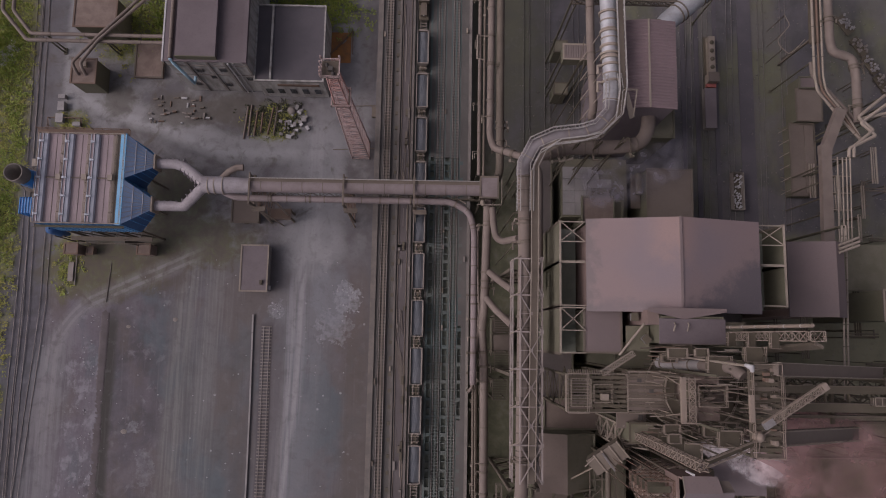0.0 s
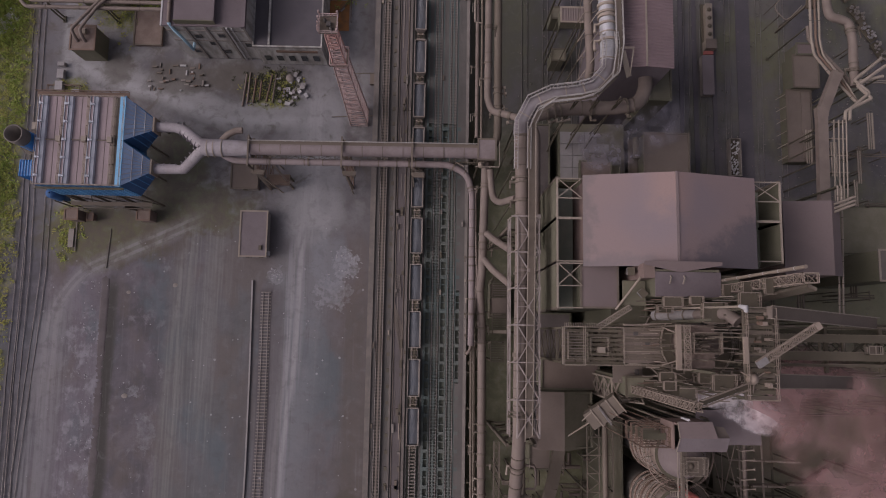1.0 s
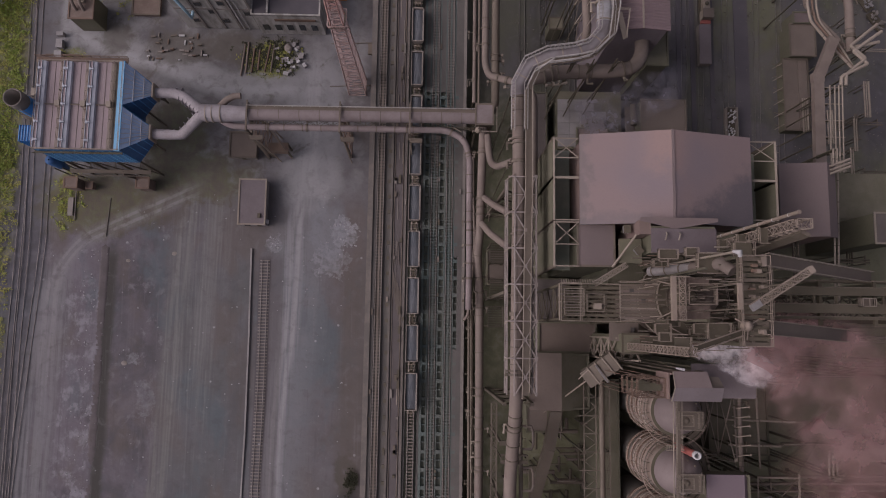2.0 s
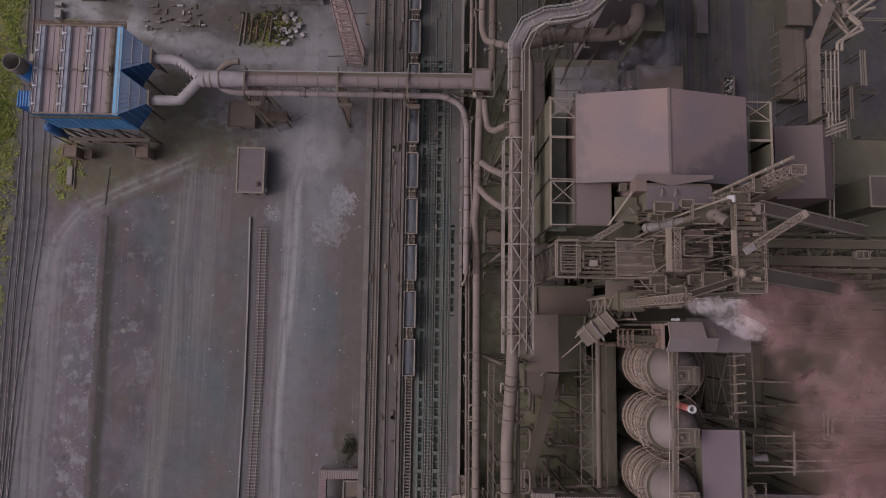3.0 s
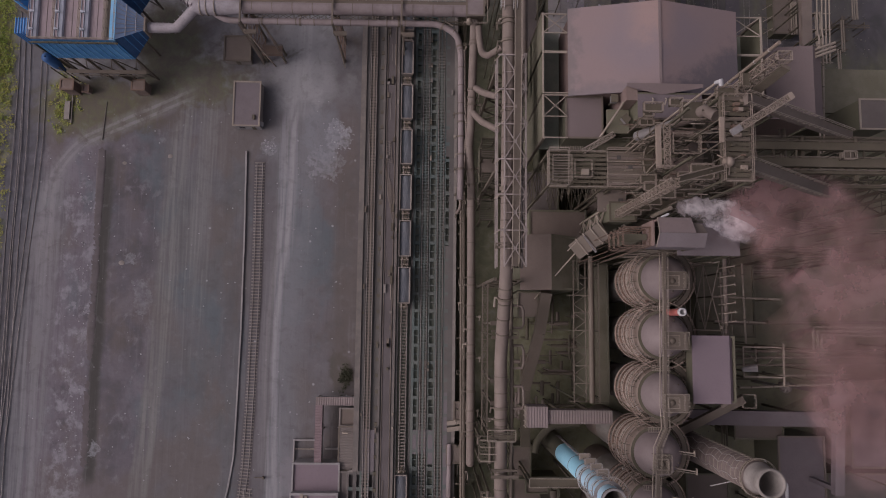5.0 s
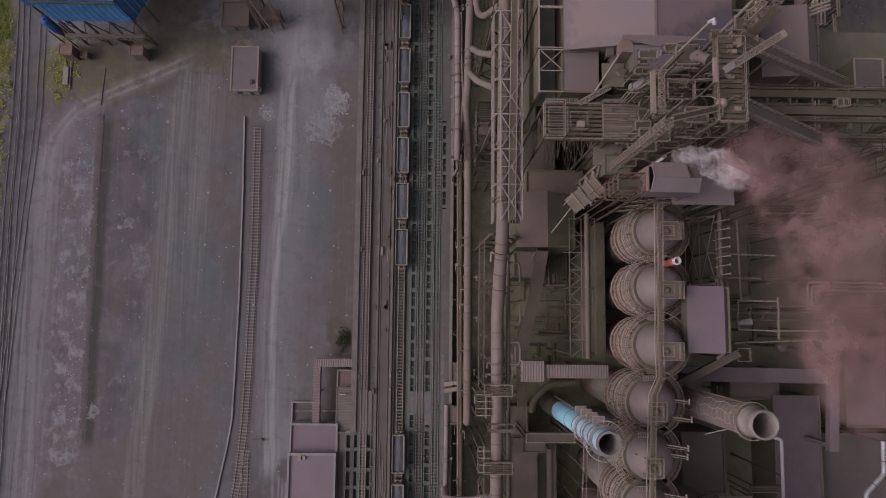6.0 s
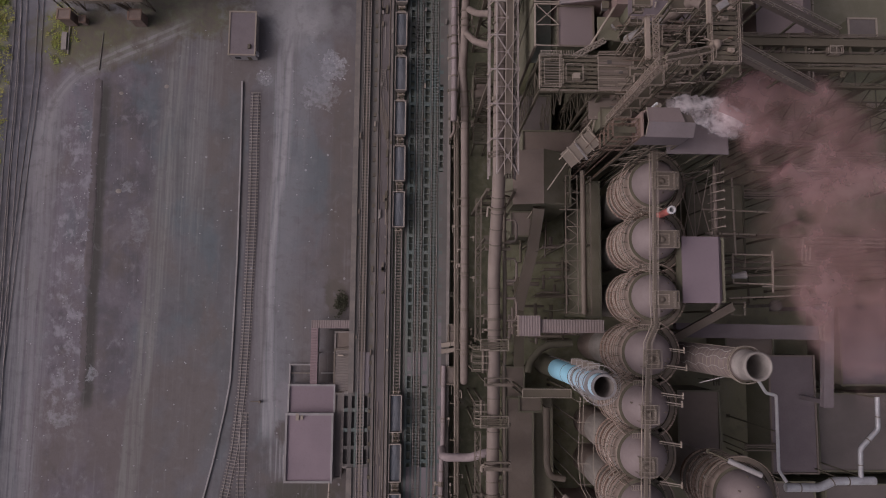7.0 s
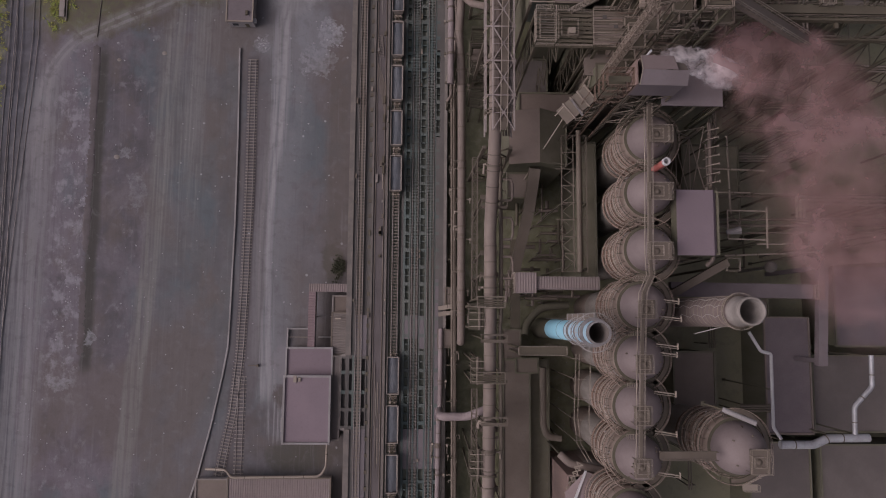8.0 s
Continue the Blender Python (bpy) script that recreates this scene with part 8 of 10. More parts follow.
random.seed(78)
for i in range(22):
    x, y = random.uniform(TX0 + 0.2, TX1 - 1.2), random.uniform(-17.8, -5)
    part("gear_case", Shape().box(x, x + random.uniform(0.3, 1.1), y, y + random.uniform(0.25, 0.8), TZ, TZ + random.uniform(0.3, 1.2)), random.choice((STEEL_MID, STEEL_DARK, STEEL_RUST, STEEL_TOP)), top)
for i in range(18):
    x, y, z = random.uniform(46, 57), random.choice((random.uniform(-19, -14.5), random.uniform(-7.2, -2.4))), random.uniform(60, 74)
    part("stray_pipe", Shape().tube([(x, y, z), (x + random.uniform(0.5, 2.8), y + random.uniform(-0.2, 0.2), z), (x + random.uniform(2.8, 3.2), y, z - random.uniform(2, 7))], random.uniform(0.07, 0.16), 6), random.choice((STEEL_MID, STEEL_TOP, STEEL_DARK)), top)
arm = lattice_girder("lattice_crane", "flat pale lattice crane jib over the furnace top", (48.5, -12.8, 85.4), (57.8, -6.9, 85.4), 1.0, 0.5, 11, STEEL_TOP, 0.14, 0.09)
part("foot_plate", Shape().beam((48.4, -12.9, 85.5), (49.8, -12.0, 85.5), 1.0, 0.6), PIPE_SILVER, arm)
part("head_plate", Shape().beam((57.2, -7.3, 85.5), (57.9, -6.85, 85.5), 1.0, 0.6), STEEL_TOP, arm)
for f in (0.25, 0.62):
    e = Vector((48.5, -12.8, 85.1)).lerp(Vector((57.8, -6.9, 85.1)), f)
    part("stanchion", Shape().beam((e.x, e.y, TZ), (e.x, e.y, 85.1), 0.22), STEEL_MID, arm)
flat_block("lift_house", "dark lift house under the lattice lift tower", 56.7, 60.4, -1.6, 2.6, 0, 54, WALL_DARK, ROOF_DARK, "lift house", STEEL_DARK, 0.12)
ta = lattice_tower("lift_tower", "slender pale lattice lift tower beside the cast house", 57.0, 59.3, -0.5, 1.0, 54, 82.5, 13, STEEL_TOP, 0.15, 0.1)
part("top_frame", Shape().railing([(57, -0.5, 82.4), (59.3, -0.5, 82.4), (59.3, 1.0, 82.4), (57, 1.0, 82.4)], 1.0, True, 1.0, 0.1), STEEL_TOP, ta)
part("stair_casing", Shape().beam((59.0, -1.1, 82), (58.4, -2.4, 62), 1.5, 0.5), STEEL_MID, ta, "plated stair casing")
for z in (58, 66, 74):
    part("landing", Shape().box(55.2, 57, -1.8, 0.8, z, z + 0.12), STEEL_DARK, ta)
    part("railing", Shape().railing([(55.2, 0.8, z), (55.2, -1.8, z), (57, -1.8, z)], 1.1, gap=0.9, w=0.08), STEEL_TOP, ta)
pipe_line("vent_riser", "upright pale vent pipe strapped to the lift tower", [(56.85, 1.9, 54.1), (56.7, 1.8, 84.6)], 0.3, STEEL_TOP, 0, 5.0, collar=RAIL_PALE)
flat_block("stair_house", "dark stair house under the lattice stair tower", 39.9, 44.9, -20.8, -17.2, 0, 48, WALL_DARK, ROOF_DARK, "stair house", STEEL_DARK, 0.12)
tb = lattice_tower("stair_tower", "slender pale lattice stair tower south of the portal", 40.8, 42.1, -20.2, -18.9, 48, 80.8, 17, STEEL_TOP, 0.15, 0.1)
for z in (52, 58, 64, 71):
    part("landing", Shape().box(42.1, 44.6, -20.4, -17.4, z, z + 0.12), STEEL_DARK, tb)
    part("railing", Shape().railing([(42.2, -20.4, z), (44.6, -20.4, z), (44.6, -17.4, z), (42.2, -17.4, z)], 1.1, gap=1.0, w=0.08), STEEL_TOP, tb)
    part("landing_post", Shape().beam((44.5, -17.5, 48), (44.5, -17.5, z), 0.16), STEEL_MID, tb)
walk_top = thing("top_walkway", "railed walkway from the stair tower to the furnace top", "walkway", (46, -17, 78))
part("deck", Shape().beam((42.1, -19.0, 79.6), (50.6, -16.4, 77.2), 0.9, 0.12), STEEL_DARK, walk_top)
for k in (-0.5, 0.5):
    part("railing", Shape().railing([(42.1, -19.0 + k, 79.7), (50.6, -16.4 + k, 77.3)], 1.1, gap=1.2, w=0.09), STEEL_TOP, walk_top)
for x, y in ((45.0, -18.1), (48.2, -17.1)):
    part("post", Shape().beam((x, y, 45), (x, y, 78.4), 0.24), STEEL_MID, walk_top)
part("service_rod", Shape().beam((42.3, -2.9, 53.5), (51.6, -2.9, 53.5), 0.14), STEEL_TOP, mid)
small = platform("valve_landing", "small railed valve landing below the bin house", 46.4, 50.4, -3.4, -1.7, 54.2, 40, STEEL_DARK, STEEL_TOP)

# bridge to the east
for y0, y1, z in ((-9.6, -8.2, 64.0), (-12.8, -11.2, 64.0), (-13.9, -13.4, 63.4), (-7.2, -6.9, 62.0), (-15.4, -15.0, 58.0)):
    b = thing("bridge_beam", "long dark steel beam of the furnace bridge running east", "beam", (64, y0, z), "bridge beams")
    part("beam", Shape().box(56.0, 150, y0, y1, z - 1.2, z), STEEL_DARK, b)
    part("walk_rail", Shape().railing([(56.0, y1, z), (150, y1, z)], 1.1, gap=3.2, w=0.08), STEEL_MID, b)
for x in (62, 72, 82, 92, 104, 118):
    q = thing("bridge_pier", "braced steel pier of the furnace bridge", "pier", (x, -10, 0), "bridge piers")
    for y in (-7.5, -13.5):
        part("leg", Shape().beam((x, y, 0), (x, y, 62), 0.6), DECK_DARK, q)
    part("cap", Shape().beam((x, -15, 62.2), (x, -6.6, 62.2), 0.6), STEEL_DARK, q)
    bars("brace", (x, -7.5, 4), (x, -7.5, 62), (x, -13.5, 4), (x, -13.5, 62), 5, 0.2, DECK_DARK, q)
for i in range(22):
    x = 57.5 + 4.2 * i
    solo("bridge_tie", Shape().box(x, x + 0.3, -12.9, -8.1, 63.2, 63.6), STEEL_DARK, "steel cross tie of the furnace bridge", "tie", group="bridge ties")
sq = thing("bridge_hatch", "small square hatch frame on the furnace bridge", "hatch", (79, -10.8, 64))
part("frame", Shape().railing([(77.9, -11.5, 64.3), (80.3, -11.5, 64.3), (80.3, -10.1, 64.3), (77.9, -10.1, 64.3)], 1.1, True, 1.2, 0.1).beam((79.1, -11.5, 65.4), (79.1, -10.1, 65.4), 0.12), STEEL_PALE, sq)
part("curb", Shape().box(77.8, 80.4, -11.6, -10.0, 64.0, 64.3), STEEL_MID, sq)
for p, q, w in (((54.4, -4.9, 77.6), (82.6, -6.0, 60), 2.0), ((54.8, -15.6, 76.4), (77.4, -16.8, 60), 2.2), ((58.0, -18.6, 50), (84, -20.4, 38), 2.0)):
    g = thing("inclined_gallery", "dark railed inclined gallery east of the furnace", "gallery", q, "inclined galleries")
    part("casing", Shape().beam(p, q, w, 1.0), ROOF_MID, g)
    d = (Vector(q) - Vector(p)).normalized().cross(Vector((0, 0, 1))).normalized() * w / 2
    for k in (-1, 1):
        part("railing", Shape().railing([Vector(p) + d * k + Vector((0, 0, 0.6)), Vector(q) + d * k + Vector((0, 0, 0.6))], 1.1, gap=1.8), STEEL_PALE, g)
    for f in (0.3, 0.62, 0.96):
        e = Vector(p).lerp(Vector(q), f)
        part("leg", Shape().beam((e.x, e.y, 0), (e.x, e.y, e.z - 0.4), 0.35), DECK_DARK, g)
stock = thing("stock_yard_gantry", "dark stock gantry of columns and beams in the eastern smoke", "gantry", (105, -30, 0))
for i in range(3):
    for j in range(2):
        part("column", Shape().beam((86 + 20 * i, -26 - 15 * j, 0), (86 + 20 * i, -26 - 15 * j, 30), 0.5), DECK_DARK, stock)
for j in range(2):
    part("beam", Shape().box(80, 134, -26.3 - 15 * j, -25.7 - 15 * j, 30, 30.8), STEEL_DARK, stock)
    part("railing", Shape().railing([(80, -26 - 15 * j, 30.8), (134, -26 - 15 * j, 30.8)], 1.1, gap=4, w=0.09), STEEL_PALE, stock)
solo("stock_roof", Shape().box(96, 150, 12.4, 24, 16, 17).box(97, 98, 13, 14, 0, 16).box(140, 141, 13, 14, 0, 16).box(97, 98, 20, 21, 0, 16), ROOF_DARK, "wide dark shed roof in the eastern haze", "roof")
flat_block("east_cabin", "dusty flat-roofed cabin east of the conveyor house", 104.4, 111, 4.6, 11.6, 0, 30, WALL_DARK, ROOF_SMOKED, "cabin", STEEL_PALE, 0.2)

# hood, tower and tilted head ------------------------------------------------
hood = thing("smoke_hood", "dusty pink sheet hood venting white steam", "hood", (47, -25.8, 40))
# warm light from the west is put into this wall's colour
part("wall", Shape().box(42.3, 42.6, -28.0, -23.5, 60.5, 66.8), WALL_WARM, hood, "warm pink west wall")
part("wall", Shape().box(42.6, 51.2, -28.0, -27.7, 60.5, 66.6), WALL_LILAC, hood)
part("wall", Shape().box(42.6, 48.8, -23.8, -23.5, 60.5, 67.6), WALL_WARM, hood)
part("roof", Shape().grid([[(42.7, -23.2, 68.2), (42.9, -25.9, 68.6)], [(48.6, -23.2, 68.2), (49.3, -25.9, 68.6)]], False), ROOF_PINK, hood)
part("front_slope", Shape().grid([[(42.9, -25.904, 68.6), (42.7, -28.3, 67.2)], [(51.4, -25.904, 68.3), (51.4, -28.3, 67.0)]], False), WALL_LILAC, hood, "lilac-grey front slope")
part("end_roof", Shape().face([(48.7, -23.9, 67.4), (51.0, -24.2, 67.0), (51.9, -25.9, 67.2), (49.4, -25.9, 67.9)]), ROOF_MID, hood)
part("gable_edge", Shape().beam((42.7, -23.2, 68.2), (42.9, -25.9, 68.65), 0.16).beam((42.9, -25.9, 68.65), (42.7, -28.3, 67.25), 0.16), STEEL_PALE, hood)
part("soffit", Shape().box(42.6, 51.2, -27.7, -23.8, 60.2, 60.5), STEEL_DARK, hood)
part("vent_stub", Shape().tube([(44.2, -22.8, 66), (44.2, -22.8, 69.2)], 0.22, 8), WHITE, hood)
part("steam_outlet", Shape().tube([(47.8, -20.2, 50), (47.8, -20.2, 60.4)], 0.4, 10), STEEL_PALE, hood)
for x in (42.6, 47, 51):
    for y in (-27.8, -23.7):
        part("leg", Shape().beam((x, y, 0), (x, y, 60.3), 0.34), STEEL_MID, hood)
bars("leg_brace", (42.6, -27.8, 42), (42.6, -27.8, 60), (51, -27.8, 42), (51, -27.8, 60), 3, 0.16, STEEL_MID, hood)
for i in range(4):
    z = 55.0 + 3.1 * i
    part("scaffold", Shape().railing([(37.4, -27.9, z), (42.2, -27.9, z), (42.2, -24.6, z), (37.4, -24.6, z)], 1.5, True, 0.9, 0.1), STEEL_RUST, hood)
    part("scaffold_deck", Shape().box(37.6, 42.0, -26.8, -25.7, z - 0.1, z), DECK_DARK, hood)
for x in (37.4, 39.8, 42.2):
    for y in (-27.9, -24.6):
        part("scaffold_pole", Shape().beam((x, y, 0), (x, y, 66), 0.12), STEEL_RUST, hood)
canopy = thing("hood_canopy", "grey sheet canopy on legs under the smoke hood", "canopy", (56, -25.5, 0))
part("roof", Shape().box(50.2, 62.2, -28.7, -22.4, 56.6, 56.9), WALL_LILAC, canopy)
for x, y in ((50.6, -23.0), (61.8, -23.0), (61.8, -28.3), (57.4, -28.3)):
    part("leg", Shape().beam((x, y, 0), (x, y, 56.6), 0.35), DECK_DARK, canopy)
for y in (-28.4, -22.7):
    part("edge_beam", Shape().box(50.3, 62.1, y - 0.12, y + 0.12, 56.2, 56.596), STEEL_DARK, canopy)
lt = lattice_tower("hoist_tower", "braced pale hoist tower beside the stoves", 39.4, 44.2, -22.6, -18.0, 0, 45, 7, STEEL_PALE, 0.4, 0.28)
part("cap_roof", Shape().box(38.0, 44.0, -18.5, -13.9, 44.6, 45.0), ROOF_MID, lt)
part("cap_hatch", Shape().box(42.4, 43.2, -16.8, -15.8, 45, 45.4), SOOT, lt)
head = thing("tilted_chute", "tilted grey chute head beside the hoist tower", "chute", (37, -24.6, 30))
part("body", Shape().beam((34.0, -26.6, 41.0), (39.4, -22.2, 44.4), 3.8, 2.4), STEEL_MID, head)
for i in range(4):
    f = i / 3
    p = Vector((35.0, -25.8, 43.2)).lerp(Vector((39.0, -22.6, 45.8)), f)
    part("rib", Shape().beam(p + Vector((-1.4, 1.7, 0)), p + Vector((1.4, -1.7, 0)), 0.25), STEEL_PALE, head)
part("bright_lip", Shape().beam((35.2, -23.6, 44.4), (37.8, -27.0, 44.0), 0.35), PIPE_SILVER, head, "bright worn chute lip")
part("stay", Shape().beam((34, -27, 41), (28.6, -36, 20), 0.25).beam((34.4, -24.2, 43), (32.2, -26.6, 42), 0.2), STEEL_PALE, head)
part("leg", Shape().beam((37, -25, 0), (37, -25, 41), 0.6), STEEL_DARK, head)

# sheds between the main and the stoves ----------------------------------------
s1 = thing("bin_shed", "dusty pink sheet-roofed bin shed beside the gas main", "shed", (30, -28, 0))
part("wall", gable_walls(24.0, 37.6, -34.2, -21.9, 0, 28.5, 31.5, 30.6), WALL_DARK, s1)
part("roof_west", Shape().face([(23.8, -34.4, 29.8), (30.6, -34.4, 32.0), (30.6, -21.7, 32.0), (23.8, -21.7, 29.8)]).face([(23.8, -34.4, 29.6), (23.8, -21.7, 29.6), (30.6, -21.7, 31.8), (30.6, -34.4, 31.8)]), SHED_ROOF, s1)
# east slope in the dark roof colour, which paints its olive shadow
part("roof_east", Shape().face([(30.6, -34.4, 32.0), (37.8, -34.4, 27.0), (37.8, -21.7, 27.0), (30.6, -21.7, 32.0)]), ROOF_DARK, s1)
part("east_infill", Shape().box(37.2, 37.59, -34, -22, 20, 26.9), WALL_DARK, s1)
flat_block("bin_annex", "dark flat roof north of the bin shed", 27.2, 40.6, -21.6, -14.9, 0, 22, WALL_DARK, SHED_ROOF)
flat_block("low_bin_shed", "low dark roof south of the bin shed", 24.6, 29.4, -40.5, -34.6, 0, 20, WALL_DARK, ROOF_MID)
cv = thing("bent_conveyor", "dusty closed conveyor bending south beside the gas main", "conveyor", (29.5, -45, 0))
part("casing", Shape().beam((30.2, -34.6, 27), (29.4, -44.0, 22), 2.6, 1.8).beam((29.4, -44.0, 22), (27.0, -58, 14), 2.6, 1.8), STEEL_MID, cv)
for x, y, z in ((29.6, -42, 22), (28.2, -51, 17)):
    part("leg", Shape().beam((x, y, 0), (x, y, z), 0.4), STEEL_DARK, cv)
bx = thing("ribbed_gallery", "ribbed dusty gallery from the stoves to a square head house", "gallery", (34, -62, 0))
part("head_house", Shape().box(24.8, 29.2, -64.4, -59.9, 30, 34.6), ROOF_RIBY, bx)
part("gallery", Shape().box(29.204, 43.4, -63.6, -60.7, 31, 34.0), ROOF_RIBY, bx)
part("railing", Shape().railing([(24.4, -64.4, 31), (24.4, -59.9, 31)], 3.6, gap=1.1, w=0.12), STEEL_PALE, bx)
for x in (26, 34, 41):
    part("leg", Shape().beam((x, -62.2, 0), (x, -62.2, 31), 0.6), STEEL_DARK, bx)
platform("low_gallery", "railed low gallery leading to the blue chimney", 26.0, 37.0, -78.3, -76.4, 28, 0, STEEL_DARK, STEEL_PALE)
sg = thing("stove_pipe_bridge", "narrow lattice pipe bridge west of the stoves", "bridge", (38, -42, 0))
GX0, GX1, GZ = 35.9, 41.7, 30.0
for x in (GX0, GX1, 38.6):
    part("chord", Shape().box(x - 0.1, x + 0.1, -59.5, -27.5, GZ - 0.15, GZ + 0.15), STEEL_MID, sg)
for i in range(9):
    y = -27.6 - 3.95 * i
    part("rung", Shape().beam((GX0 - (1.4 if i % 3 == 2 else 0), y, GZ), (GX1, y, GZ), 0.18), STEEL_MID, sg)
    if i < 8:
        e, f = ((GX0, y), (38.6, y - 1.97)) if i % 2 else ((38.6, y), (GX0, y - 1.97))
        part("diagonal", Shape().beam((*e, GZ), (*f, GZ), 0.13), STEEL_MID, sg)
        part("diagonal", Shape().beam((*f, GZ), (e[0], y - 3.95, GZ), 0.13), STEEL_MID, sg)
        part("side_zigzag", Shape().beam((40.9, y, GZ), (GX1, y - 1.97, GZ), 0.1).beam((GX1, y - 1.97, GZ), (40.9, y - 3.95, GZ), 0.1), STEEL_MID, sg)
part("pipe", Shape().tube([(39.8, -59.5, GZ + 0.5), (39.8, -26.5, GZ + 0.5)], 0.62, 14), STEEL_MID, sg)
for y in (-28.5, -43.5, -58.5):
    for x in (GX0, GX1):
        part("leg", Shape().beam((x, y, 0), (x, y, GZ - 0.15), 0.35), DECK_DARK, sg)
flat_block("dark_hall", "long dark roof between the gas main and the stoves", 24.4, 31.0, -135, -80.6, 0, 11, WALL_DARK, ROOF_UMBER, "hall")
flat_block("hall_aisle", "lower sooty roof along the dark hall", 31.004, 36.2, -135, -80.6, 0, 8.5, WALL_DARK, ROOF_DARK, "hall")
flat_block("small_dark_hall", "dark brown roof at the end of the long sooty roof", 24.4, 29.0, -80.2, -73.0, 0, 9, WALL_DARK, ROOF_UMBER, "hall")
lean = flat_block("lean_to", "small dusty lean-to roof on the sooty hall", 27.6, 33.0, -83.6, -80.1, 10.0, 11.6, WALL_DARK, STEEL_MID, "shed")
pipe_line("sunken_pipe", "dark oily pipe turning low beside the blue chimney", [(29.9, -74, 11.6), (30.2, -71.4, 11.6), (33.8, -67.2, 11.6), (41, -66.6, 11.6)], 0.95, DECK_DARK, 2.2, 0, supports=((30.0, -73, 11, 0), (37, -66.9, 11, 0)))
solo("dark_conveyor", Shape().box(26.2, 28.6, -72.5, -50, 11.2, 12.4).beam((27.4, -70, 0), (27.4, -70, 11.2), 0.6).beam((27.4, -53, 0), (27.4, -53, 11.2), 0.6), STEEL_DARK, "dark covered conveyor beside the gas main", "conveyor")
sb = thing("south_stock_house", "dusty pale roof with a white edge south of the stoves", "building", (45, -112, 0))
part("wall", walls(37.0, 54, -135, -105, 0, 27.6), WALL_WARM, sb)
r = Shape()
r.face([(36.4, -108.6, 28.0), (40.6, -103.6, 30.0), (54, -109.4, 30), (54, -136, 30), (36.4, -136, 28.0)])
part("roof", r, ROOF_PINK, sb)
part("white_edge", Shape().beam((40.6, -103.5, 30.2), (38.0, -110.6, 29.6), 0.5), WHITE, sb, "white edge trim")
part("ladder_frame", Shape().lacing((38.6, -101.6, 30), (36.4, -109, 27), (40.0, -102.4, 30), (37.6, -109.6, 27), 6, 0.18), STEEL_PALE, sb)
pipe_line("south_branch", "dusty pipe curving round the stock house", [(36.0, -101.0, 24), (38, -103.0, 25), (46, -104.6, 25)], 0.9, PIPE_PINK, 1.0, 0, foot=0)
pipe_line("stove_riser", "dark pipe climbing beside the stoves", [(33.6, -82, 16), (33.6, -96, 16), (34.6, -98.6, 16), (38, -99, 16)], 0.8, STEEL_MID, 1.4, 6, foot=0)

